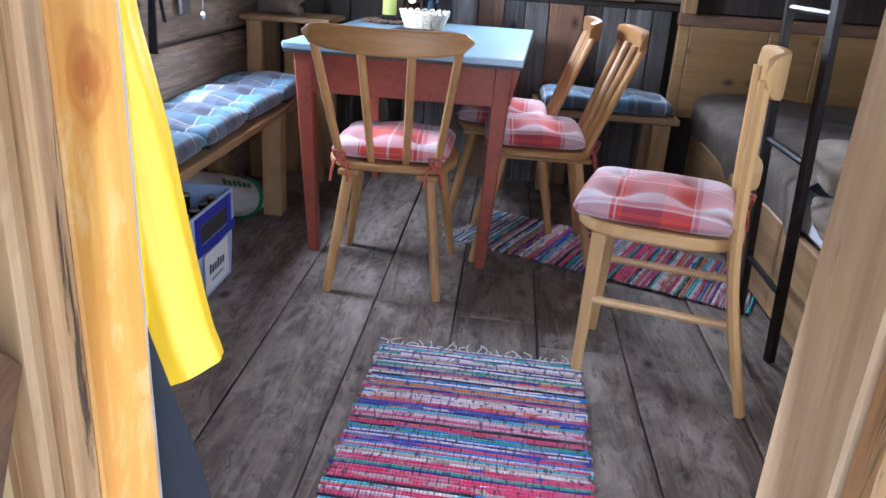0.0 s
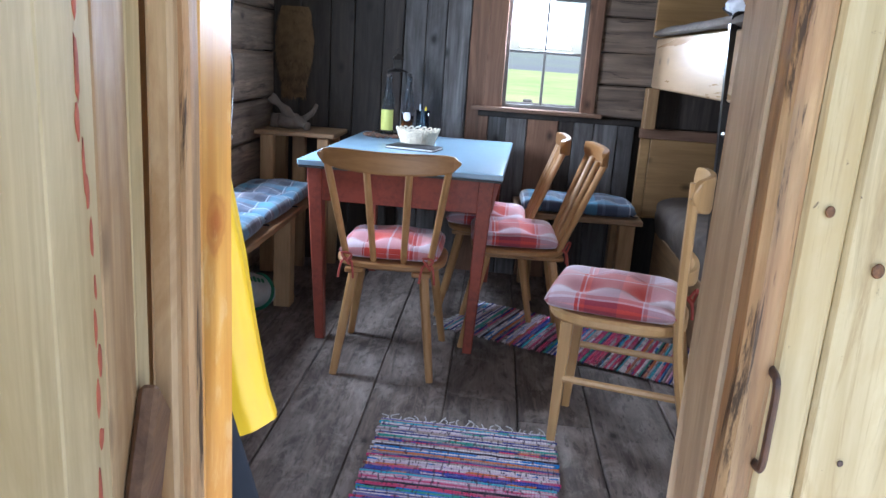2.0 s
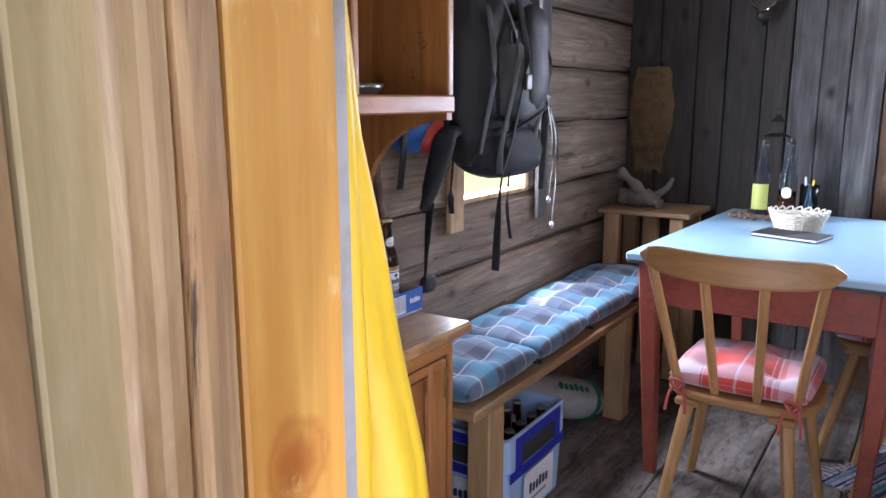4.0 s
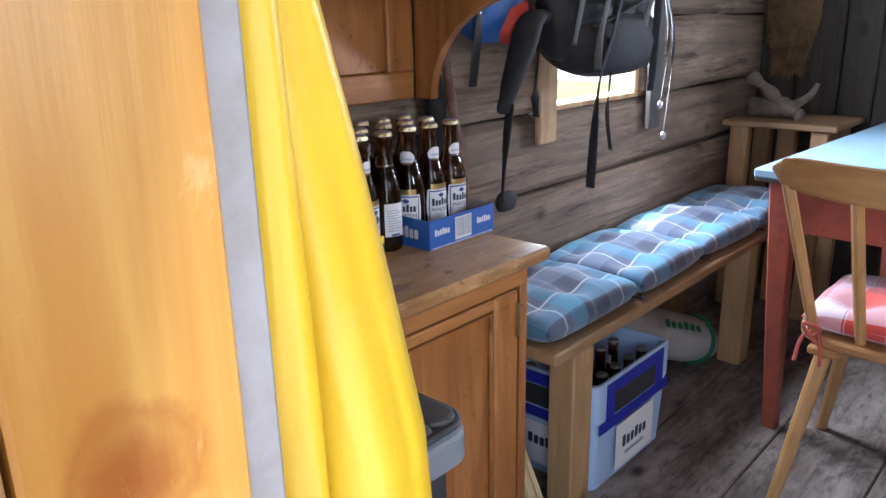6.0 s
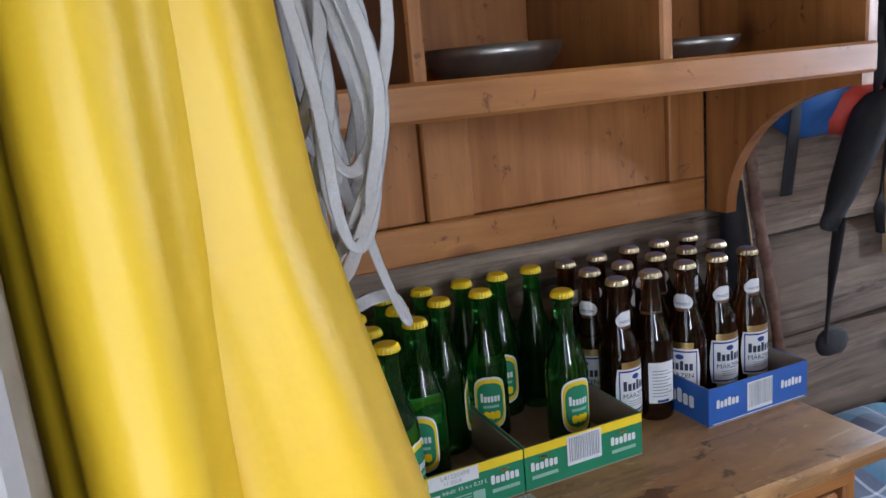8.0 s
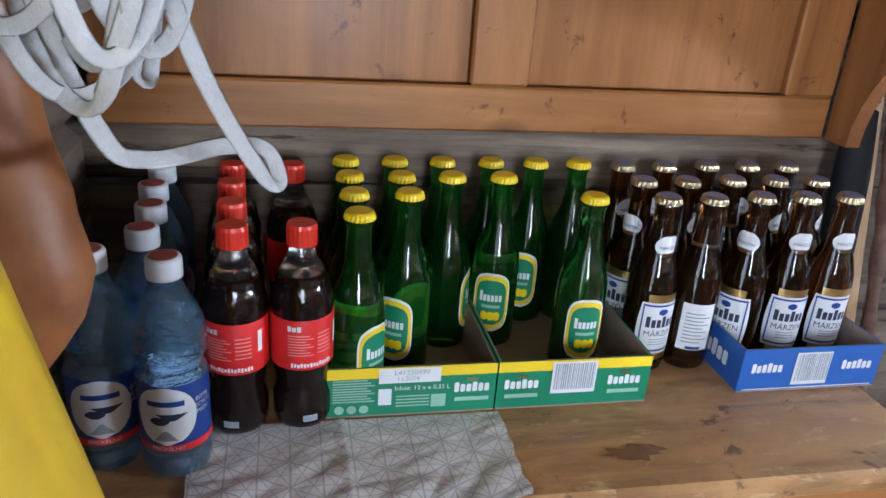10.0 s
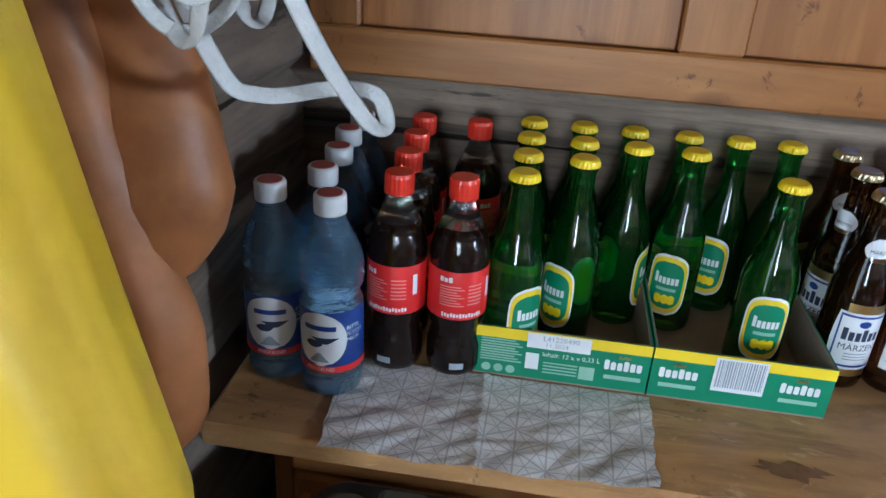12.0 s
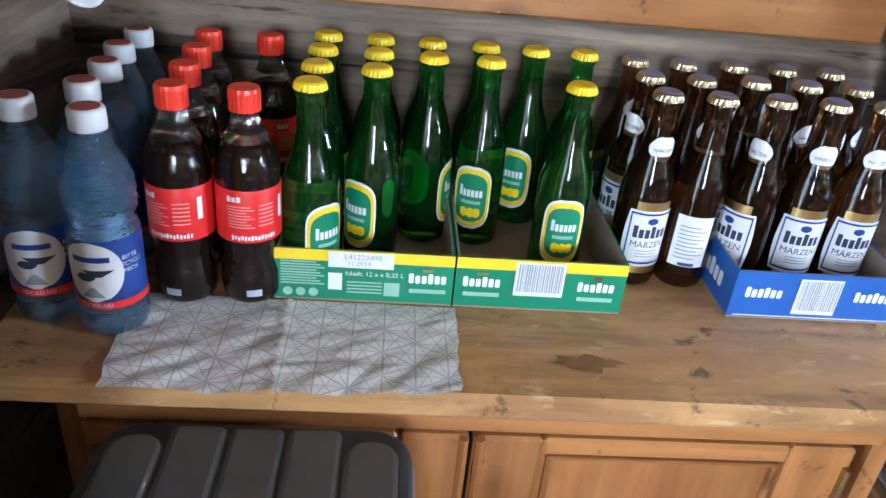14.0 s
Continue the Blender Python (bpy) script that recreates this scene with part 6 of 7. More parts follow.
strap("side_strap", [(-0.44, 2.735, 1.10), (-0.445, 2.73, 1.00), (-0.445, 2.735, 0.945)], 0.010, pack, M_BLACK)
strap("front_strap", [(-0.38, 2.975, 1.55), (-0.345, 2.965, 1.36), (-0.375, 2.955, 1.15), (-0.41, 2.945, 1.0), (-0.415, 2.93, 0.75)], 0.014, pack, M_BLACK)
part("strap_buckle", moved(box(-0.006, -0.018, -0.022, 0.006, 0.018, 0.022, 0.004), Matrix.Translation((-0.338, 2.966, 1.30))), M_DARKP, pack, "strap buckle")
strap("grey_strap", [(-0.40, 2.845, 1.50), (-0.375, 2.84, 1.33), (-0.40, 2.845, 1.20), (-0.42, 2.845, 1.10)], 0.011, pack, M_PACKG)
strap("grey_trim", [(-0.40, 2.90, 1.14), (-0.37, 3.00, 1.18), (-0.365, 3.12, 1.225), (-0.40, 3.22, 1.26)], 0.014, pack, M_PACKG)
strap("thin_strap", [(-0.42, 3.02, 1.05), (-0.425, 3.015, 0.93), (-0.425, 3.04, 0.83)], 0.006, pack, M_BLACK)
for y, z in ((3.30, 0.93), (3.33, 0.84)):
    strap("cord", [(-0.42, 3.27, 1.25), (-0.41, y, 1.10), (-0.42, y - 0.005, z)], 0.004, pack, M_BLACK)
    part("cord_end", moved(blob(0.007, 0.011, 0.012, 1, 0.1, 2, 2), Matrix.Translation((-0.42, y - 0.005, z - 0.008))), M_STEEL, pack, "metal cord end", True)
for k, (y0_, y1_, z0_, z1_) in enumerate(((2.88, 2.91, 1.60, 1.12), (2.99, 2.98, 1.58, 1.20), (3.08, 3.12, 1.54, 1.14), (3.12, 3.18, 1.42, 1.05))):
    strap("compression_strap", [(-0.42, y0_, z0_), (-0.335 - 0.02 * (k % 2) - 0.02 * (k == 3), (y0_ + y1_) / 2, (z0_ + z1_) / 2 + 0.03), (-0.39, y1_, z1_), (-0.40, y1_ + 0.01, z1_ - 0.08)], 0.010, pack, M_BLACK if k % 2 else M_PACKG)
    part("strap_buckle", moved(box(-0.006, -0.016, -0.02, 0.006, 0.016, 0.02, 0.004), Matrix.Translation((-0.350 - 0.02 * (k % 2) - 0.02 * (k == 3), (y0_ + y1_) / 2, (z0_ + z1_) / 2 + 0.06))), M_DARKP, pack, "strap buckle")
part("lid_flash", moved(blob(0.03, 0.04, 0.05, 3, 0.12, 2, 3, 0.8), Matrix.Translation((-0.405, 2.97, 1.655))), M_GREYL, pack, "pale grey patch on the lid", True)
part("lid_seam", sweep(curve_points([(-0.44, 2.83, 1.60), (-0.375, 2.92, 1.595), (-0.37, 3.00, 1.60), (-0.44, 3.10, 1.605)], 6), 0.006, 6, 0.5), M_GREYL, pack, "pale piping", True)
part("hanging_loop", sweep(curve_points([(-0.60, 2.98, 1.66), (-0.58, 3.0, 1.73), (-0.60, 3.02, 1.66)], 6), 0.008, 8), M_BLACK, pack)
peg = thing("wall_peg", "turned wooden coat peg in the log wall", "peg", "pegs")
part("pin", sweep([(-0.66, 3.0, 1.72), (-0.57, 3.0, 1.735)], 0.011, 10), M_LEG, peg)

bag = thing("blue_bag", "blue and red nylon bag hanging from the wall", "bag")
part("sack", moved(blob(0.06, 0.12, 0.13, 6, 0.14, 2.2, 3, 0.8), Matrix.Translation((-0.555, 2.69, 1.24))), M_BLUEC, bag, "blue nylon body", True)
part("red_flap", moved(blob(0.045, 0.065, 0.05, 9, 0.14, 2.2, 3, 0.8), Matrix.Translation((-0.53, 2.755, 1.155))), M_REDC, bag, "red nylon pocket", True)
strap("black_strap", [(-0.50, 2.605, 1.32), (-0.50, 2.60, 1.18), (-0.52, 2.60, 1.02)], 0.014, bag, M_BLACK)
strap("black_strap", [(-0.50, 2.78, 1.30), (-0.475, 2.755, 1.2), (-0.49, 2.74, 1.10)], 0.010, bag, M_BLACK)
part("hanging_loop", sweep(curve_points([(-0.58, 2.66, 1.34), (-0.60, 2.68, 1.50), (-0.58, 2.70, 1.34)], 6), 0.006, 8), M_BLACK, bag)
peg2 = thing("wall_peg", "turned wooden coat peg in the log wall", "peg", "pegs")
part("pin", sweep([(-0.66, 2.68, 1.485), (-0.57, 2.68, 1.50)], 0.011, 10), M_LEG, peg2)

# ---- crate, sack and corner shelf ----
CX0, CX1, CY0, CY1, CH = -0.565, -0.272, 2.762, 3.155, 0.30
crate = thing("bottle_crate", "pale blue plastic bottle crate with royal blue grips under the bench", "crate")
def crate_shell():
    b = bmesh.new()
    t = 0.012
    def ring(x0, y0, x1, y1, z, r=0.025, n=5):
        out = []
        for cx_, cy_, a0 in ((x1 - r, y1 - r, 0), (x0 + r, y1 - r, 90), (x0 + r, y0 + r, 180), (x1 - r, y0 + r, 270)):
            for k in range(n + 1):
                a = radians(a0 + 90 * k / n)
                out.append(b.verts.new((cx_ + r * math.cos(a), cy_ + r * math.sin(a), z)))
        return out
    rows = [ring(CX0 + 0.012, CY0 + 0.012, CX1 - 0.012, CY1 - 0.012, 0.0), ring(CX0 + 0.004, CY0 + 0.004, CX1 - 0.004, CY1 - 0.004, 0.19),
            ring(CX0, CY0, CX1, CY1, 0.20), ring(CX0, CY0, CX1, CY1, CH - 0.004), ring(CX0 + 0.004, CY0 + 0.004, CX1 - 0.004, CY1 - 0.004, CH), ring(CX0 + t, CY0 + t, CX1 - t, CY1 - t, CH - 0.002),
            ring(CX0 + t + 0.004, CY0 + t + 0.004, CX1 - t - 0.004, CY1 - t - 0.004, 0.012)]
    n = len(rows[0])
    for a, c_ in zip(rows, rows[1:]):
        for k in range(n):
            b.faces.new((a[k], a[(k + 1) % n], c_[(k + 1) % n], c_[k]))
    b.faces.new(rows[0][::-1])
    b.faces.new(rows[-1])
    bmesh.ops.recalc_face_normals(b, faces=b.faces[:])
    return b
part("body", crate_shell(), M_CRATE, crate)
def grip_band(parent, m, w, label):
    """A U-shaped dark blue grip: two uprights, a belt and a dark sheet as the hand hole's shade."""
    g_ = part("grip", box(-w / 2, 0, 0.165, w / 2, 0.003, 0.195, 0.001, turn=m), M_CRATED, parent, label)
    for s in (-1, 1):
        part("grip_upright", box(s * w * 0.36 - 0.02, 0, 0.196, s * w * 0.36 + 0.02, 0.003, CH - 0.006, 0.001, turn=m), M_CRATED, g_)
    part("grip_bar", box(-w * 0.36 + 0.0205, 0, CH - 0.04, w * 0.36 - 0.0205, 0.003, CH - 0.006, 0.001, turn=m), M_CRATED, g_)
    part("hand_hole", box(-w * 0.36 + 0.022, 0, 0.20, w * 0.36 - 0.022, 0.0015, CH - 0.042, 0, turn=m), M_DARKP, g_, "dark sheet painted as the shade of an open hand hole")
    return g_
grip_band(crate, pose(CX1 - 0.0005, (CY0 + CY1) / 2, 0, 0, 0, -90), 0.36, "royal blue grip")
grip_band(crate, pose((CX0 + CX1) / 2, CY0 + 0.0005, 0, 0, 0, 180), 0.26, "royal blue grip")
part("print_field", flat(-0.10, 0.03, 0.10, 0.16, on_front(CX1 + 0.0042, (CY0 + CY1) / 2, 0), 0.0), M_WHITE, crate, "white printed field")
mark(crate, on_front(CX1 + 0.0048, (CY0 + CY1) / 2, 0.10), 0.13, 0.035, M_INK)
part("small_line", flat(-0.05, -0.005, 0.05, 0.005, on_front(CX1 + 0.0048, (CY0 + CY1) / 2, 0.062)), M_INKG, crate)
part("print_field", flat(-0.08, 0.03, 0.08, 0.15, pose((CX0 + CX1) / 2, CY0 - 0.0002, 0, 90, 0, 0), 0.0), M_WHITE, crate)
mark(crate, pose((CX0 + CX1) / 2, CY0 - 0.0008, 0.10, 90, 0, 0), 0.11, 0.03, M_INK)


def crate_bottle(m):
    c_ = thing("crate_bottle", "empty brown beer bottle standing in the crate", "bottle", "bottles in the crate", m)
    part("glass", lathe([(0.026, 0), (0.031, 0.006), (0.031, 0.15), (0.025, 0.175), (0.015, 0.20), (0.013, 0.245), (0.0145, 0.247), (0.0145, 0.256), (0.012, 0.258)], 20), M_GLASSB, c_, "", True)
    part("neck_label", arc(0.0175, 0.195, 0.222, -1.2, 1.2, 8, 1), M_WHITE, c_)
    part("crown_cap", moved(crown(0.0155, 0.008), Matrix.Translation((0, 0, 0.2585))), M_PEWTER, c_, "silver crown cap")
    return c_


proto = None
gen = random.Random(2)
for i in range(3):
    for j in range(5):
        if (i, j) in ((0, 1), (2, 0)):
            continue
        m = pose(CX0 + 0.058 + i * 0.087, CY0 + 0.055 + j * 0.070, 0.013 + (0 if (i + j) % 3 else 0.0), 0, 0, gen.uniform(0, 360))
        proto = copy_thing(proto, m) if proto else crate_bottle(m)

sack = thing("plastic_sack", "crumpled milky plastic sack with green print under the bench", "sack")
a0, a1 = Vector((-0.56, 3.20, 0.255)), Vector((-0.385, 3.66, 0.090))
ax = (a1 - a0).normalized()
sk = bmesh.new()
sd = ax.cross(Vector((0, 0, 1))).normalized()
su = sd.cross(ax)
rings = []
for i in range(25):
    f_ = i / 24
    r_ = 0.072 + 0.018 * math.sin(f_ * 3.0) - (0.012 if i == 24 else 0)
    rings.append([sk.verts.new(a0 + (a1 - a0) * f_ + (sd * math.cos(2 * math.pi * k / 28) + su * 0.92 * math.sin(2 * math.pi * k / 28)) * (r_ * (1 + 0.10 * noise.noise(Vector((f_ * 6, math.cos(k * 0.2244) * 2, math.sin(k * 0.2244) * 2)))))) for k in range(28)])
for p_, q_ in zip(rings, rings[1:]):
    for k in range(28):
        sk.faces.new((p_[k], p_[(k + 1) % 28], q_[(k + 1) % 28], q_[k]))
sk.faces.new(rings[0][::-1])
cen = sk.verts.new(a1 - ax * 0.05)
for k in range(28):
    sk.faces.new((rings[-1][k], rings[-1][(k + 1) % 28], cen))
bmesh.ops.recalc_face_normals(sk, faces=sk.faces[:])
part("body", sk, M_SACK, sack, "", True)
band_c = a0 + (a1 - a0) * 0.90
part("green_band", moved(lathe([(0.090, -0.004), (0.091, 0), (0.090, 0.004)], 28), Matrix.Translation(band_c) @ ax.to_track_quat("Z", "Y").to_matrix().to_4x4() @ Matrix.Diagonal((1, 0.95, 1, 1))), M_GREENT, sack, "dark green printed band")
out_ = (sd * 0.8 + su * 0.6).normalized()
mm_ = Matrix.Translation(a0 + (a1 - a0) * 0.60 + out_ * 0.098) @ Matrix((ax, out_.cross(ax), out_)).transposed().to_4x4()
mark(sack, mm_, 0.17, 0.028, M_GREENT)

corner = thing("corner_shelf", "low pine corner stand beside the bench", "stand")
part("board", rough_box(-0.625, 4.245, 0.742, -0.205, 4.595, 0.765, "x", 8, 0.002, 0.005, 6), M_BENCHX, corner)
for x0, y0, x1 in ((-0.60, 4.27, -0.53), (-0.30, 4.27, -0.24), (-0.60, 4.52, -0.53), (-0.30, 4.52, -0.24), (-0.47, 4.42, -0.40)):
    part("leg", box(x0, y0, 0.0, x1, y0 + 0.045, 0.741, 0.004), M_LEG, corner)
drift = thing("driftwood", "gnarled grey driftwood root on the corner stand", "driftwood")
part("root", sweep(curve_points([(-0.575, 4.36, 0.93), (-0.52, 4.37, 0.885), (-0.46, 4.38, 0.83), (-0.40, 4.37, 0.79), (-0.37, 4.36, 0.782)], 6), [0.022 + 0.006 * math.sin(k * 0.9) for k in range(25)], 10), M_DRIFT, drift, "", True)
part("root", moved(blob(0.085, 0.05, 0.045, 4, 0.35, 3.0, 3), Matrix.Translation((-0.48, 4.41, 0.803))), M_DRIFT, drift, "", True)
part("branch", sweep(curve_points([(-0.44, 4.42, 0.80), (-0.37, 4.43, 0.85), (-0.345, 4.44, 0.90)], 6), [0.02, 0.019, 0.018, 0.017, 0.016, 0.015, 0.014, 0.013, 0.012, 0.011, 0.010, 0.009, 0.008], 8), M_DRIFT, drift, "", True)
part("stump", sweep([(-0.56, 4.40, 0.77), (-0.555, 4.40, 0.84)], [0.03, 0.024], 10), M_DRIFT, drift, "", True)

fur = thing("animal_pelt", "tawny furry pelt hanging on the plank wall", "pelt")
fb = bmesh.new()
gg = {}
for i in range(17):
    for j in range(27):
        u, v = i / 16 * 2 - 1, j / 26
        wv = 0.105 * (0.55 + 0.45 * math.sin(min(1, v * 1.15) * 2.6 + 0.35)) + 0.012 * noise.noise(Vector((v * 7, u, 0)))
        gg[i, j] = fb.verts.new((-0.515 + u * wv, 4.605 - 0.030 * (1 - u * u) - 0.012 * noise.noise(Vector((u * 3, v * 6, 4))), 1.40 - 0.48 * v))
for i in range(16):
    for j in range(26):
        fb.faces.new((gg[i, j], gg[i, j + 1], gg[i + 1, j + 1], gg[i + 1, j]))
part("hide", fb, M_FUR, fur, "", True)
hb = bmesh.new()
gen = random.Random(9)
for k in range(2600):
    u, v = gen.uniform(-1, 1), gen.uniform(0, 1)
    wv = 0.105 * (0.55 + 0.45 * math.sin(min(1, v * 1.15) * 2.6 + 0.35))
    p = Vector((-0.515 + u * wv, 4.603 - 0.030 * (1 - u * u), 1.40 - 0.48 * v))
    q = p + Vector((gen.uniform(-0.008, 0.008) + u * 0.008, -0.010, -0.026))
    s = Vector((0.0012, 0, 0))
    hb.faces.new([hb.verts.new(w_) for w_ in (p - s, p + s, q)])
tagged(part("hair", hb, M_FUR, fur), kind="stuff")

lampt = thing("oil_lamp", "glass-globed oil lamp hanging on the plank wall", "lamp")
part("globe", moved(lathe([(0.022, -0.055), (0.045, -0.035), (0.055, 0), (0.046, 0.034), (0.022, 0.055), (0.016, 0.11)], 24), Matrix.Translation((-0.035, 4.53, 1.675))), M_LAMPG, lampt, "clear glass globe", True)
part("burner", moved(lathe([(0.012, -0.10), (0.026, -0.09), (0.028, -0.065), (0.018, -0.0555)], 20), Matrix.Translation((-0.035, 4.53, 1.675))), M_IRON, lampt, "dark metal burner", True)
part("wall_arm", sweep(curve_points([(-0.035, 4.53, 1.575), (-0.035, 4.56, 1.56), (-0.035, 4.625, 1.60)], 6), 0.005, 8), M_IRON, lampt)

# ---- things on the table ----
mat_ = thing("cone_trivet", "dark woven round trivet on the table", "trivet", m=pose(0.035, 4.33, TZ - 0.0015))
gen = random.Random(5)
for ring_r, n_ in ((0.095, 22), (0.062, 15), (0.03, 8)):
    for k in range(n_):
        a = 2 * math.pi * k / n_
        part("cone_scale", moved(blob(0.016, 0.011, 0.008, k, 0.3, 3, 1), pose(ring_r * math.cos(a), ring_r * math.sin(a), 0.008, 0, 0, math.degrees(a) + gen.uniform(-30, 30))), M_BARK if k % 3 else M_DRIFT, mat_)
lan = thing("lantern", "tall glass lantern with a black metal roof on the table", "lantern", m=pose(0.080, 4.43, TZ - 0.0015, 0, 0, 12) @ Matrix.Diagonal((1.1, 1.1, 1.2, 1)))
part("base", box(-0.085, -0.045, 0, 0.085, 0.045, 0.015, 0.003), M_IRON, lan)
def pyramid(w0, d0, w1, d1, z0, z1):
    b = bmesh.new()
    lo = [b.verts.new((sx * w0, sy * d0, z0)) for sx, sy in ((-1, -1), (1, -1), (1, 1), (-1, 1))]
    hi = [b.verts.new((sx * w1, sy * d1, z1)) for sx, sy in ((-1, -1), (1, -1), (1, 1), (-1, 1))]
    for k in range(4):
        b.faces.new((lo[k], lo[(k + 1) % 4], hi[(k + 1) % 4], hi[k]))
    b.faces.new(lo[::-1])
    b.faces.new(hi)
    return b
for sx in (-1, 1):
    for sy in (-1, 1):
        part("post", sweep([(sx * 0.083, sy * 0.043, 0.015), (sx * 0.040, sy * 0.030, 0.275)], 0.0025, 6), M_IRON, lan)
for sx in (-1, 1):
    b = bmesh.new()
    b.faces.new([b.verts.new(p) for p in ((sx * 0.082, -0.042, 0.016), (sx * 0.082, 0.042, 0.016), (sx * 0.040, 0.029, 0.274), (sx * 0.040, -0.029, 0.274))])
    part("glass_side", b, M_PANE, lan)
part("shoulder", pyramid(0.050, 0.038, 0.022, 0.020, 0.275, 0.287), M_IRON, lan)
part("chimney", pyramid(0.020, 0.018, 0.018, 0.016, 0.2875, 0.325), M_IRON, lan)
part("roof", pyramid(0.030, 0.024, 0.004, 0.004, 0.3255, 0.350), M_IRON, lan)
part("ring", sweep([(0.012 * math.cos(a), 0, 0.358 + 0.012 * math.sin(a)) for a in [k * 0.5236 for k in range(13)]], 0.002, 6, up=Vector((0, 1, 0))), M_IRON, lan)


def spirit_bottle(m, fill, lab, mat_label, label):
    c_ = thing("spirit_bottle", label, "bottle", "bottles on the table", m)
    part("drink", lathe([(0.030, 0.002), (0.0325, 0.006), (0.0325, fill)], 24), M_AMBER if lab == "a" else M_CLEAR, c_, "amber drink" if lab == "a" else "clear drink", True)
    part("glass", lathe([(0.0325, fill + 0.0005), (0.0345, 0.13), (0.032, 0.16), (0.022, 0.20), (0.0145, 0.235), (0.0135, 0.275), (0.0155, 0.277), (0.0155, 0.285)], 24), M_CLEAR, c_, "", True)
    part("foot", lathe([(0.033, 0.0), (0.0345, 0.0015)], 24), M_CLEAR, c_)
    part("label", arc(0.0352, 0.02, 0.125, -1.1 - 1.57, 1.1 - 1.57, 12) if lab == "y" else arc(0.0352, 0.085, 0.125, -0.5 - 1.57, 0.5 - 1.57, 10, 6, oval), mat_label, c_, "printed label")
    part("stopper", lathe([(0.012, 0.2852), (0.013, 0.287), (0.012, 0.30)], 16), M_IRON, c_)
    return c_


M_LEMON = plain("yellow_green_label", (0.55, 0.60, 0.16), 0.5, 0, 0.1, 30)
spirit_bottle(pose(0.052, 4.335, TZ + 0.014), 0.12, "y", M_LEMON, "clear bottle with a yellow-green label on the trivet")
spirit_bottle(pose(0.160, 4.300, TZ - 0.0015) @ Matrix.Diagonal((1.05, 1.05, 1.1, 1)), 0.11, "a", M_WHITE, "bottle of amber drink with a white badge")
jug = thing("glass_jug", "clear glass beaker with pens beside the bottles", "glass", m=pose(0.240, 4.29, TZ - 0.0015))
part("beaker", lathe([(0.030, 0), (0.032, 0.003), (0.036, 0.15), (0.034, 0.15), (0.030, 0.006)], 24), M_CLEAR, jug, "", True)
part("pen", sweep([(0.0, 0.0, 0.01), (0.014, -0.01, 0.17)], 0.004, 8), M_YELLOW, jug, "yellow pen")
part("pen", sweep([(-0.005, 0.005, 0.01), (-0.018, 0.0, 0.18)], 0.004, 8), M_SHEET, jug, "pale pen")

bask = thing("wicker_basket", "small white wicker basket with a scalloped rim", "basket", m=pose(0.245, 4.03, TZ - 0.0015) @ Matrix.Diagonal((1.15, 1.15, 1.0, 1)))
wb = bmesh.new()
for k in range(9):
    f_ = k / 8
    rx, ry = 0.062 + 0.022 * f_, 0.048 + 0.018 * f_
    sweep([((rx + 0.002 * math.sin(a * 20 + k * math.pi)) * math.cos(a), (ry + 0.002 * math.sin(a * 20 + k * math.pi)) * math.sin(a), 0.004 + 0.064 * f_) for a in [2 * math.pi * q / 60 for q in range(61)]], 0.0042, 6, bm=wb)
part("weave", wb, M_BASKET, bask, "", True)
part("base", moved(lathe([(0.060, 0), (0.062, 0.004)], 30), Matrix.Diagonal((1, 0.78, 1, 1))), M_BASKET, bask)
for k in range(20):
    a = 2 * math.pi * k / 20
    part("stake", sweep(curve_points([(0.064 * math.cos(a), 0.050 * math.sin(a), 0.002), (0.085 * math.cos(a), 0.067 * math.sin(a), 0.070), (0.090 * math.cos(a + 0.08), 0.072 * math.sin(a + 0.08), 0.084), (0.087 * math.cos(a + 0.3), 0.069 * math.sin(a + 0.3), 0.070)], 4), 0.003, 6), M_BASKET, bask)
book = thing("notebook", "black notebook lying on the table", "notebook", m=pose(0.245, 3.905, TZ - 0.0015, 0, 0, -14))
part("cover", box(-0.115, -0.075, 0.0, 0.115, 0.075, 0.003, 0.001), M_BLACK, book)
part("pages", box(-0.112, -0.072, 0.0032, 0.113, 0.072, 0.0105, 0.001), M_WHITE, book)
part("cover", box(-0.115, -0.075, 0.0107, 0.115, 0.075, 0.0135, 0.001), M_BLACK, book)

# ---- bunks ----
bunk = thing("bunk_bed", "built-in pine bunk bed with plain side boards", "bunk bed")
part("upper_side_board", box(1.418, 2.15, 1.102, 1.444, 4.585, 1.352, 0.006), M_BUNK, bunk, "glossy plain pine side board")
part("ladder_block", box(1.408, 3.075, 1.105, 1.4175, 3.115, 1.35, 0.003), M_LEG, bunk)
part("upper_deck", box(1.445, 2.15, 1.20, XE - 0.01, 4.585, 1.23, 0.004), M_YPANEL, bunk)
part("post", box(1.392, 4.50, 0.89, 1.452, 4.59, 1.101, 0.004), M_LEG, bunk)
part("end_rail", box(1.392, 4.565, 0.835, XE - 0.01, 4.612, 0.889, 0.004), M_REDX, bunk)
part("end_board", box(1.453, 4.575, 0.895, XE - 0.01, 4.612, 1.10, 0.004), M_DARK, bunk)
for x0, x1 in ((1.400, 1.452), (1.4535, 1.82), (1.8215, 2.05), (2.0515, XE - 0.01)):
    part("end_panel", box(x0, 4.572, 0.40, x1, 4.612, 0.834, 0.004), M_YPANEL, bunk, "knotty yellow pine panel")
for z0, z1 in ((1.36, 1.58), (1.582, 1.80), (1.802, 2.05)):
    part("end_panel", box(1.40, 4.585, z0, XE - 0.01, 4.612, z1, 0.004), M_YPANEL, bunk)
part("lower_front", box(1.540, 2.15, 0.02, 1.566, 4.57, 0.33, 0.005), M_BENCH, bunk)
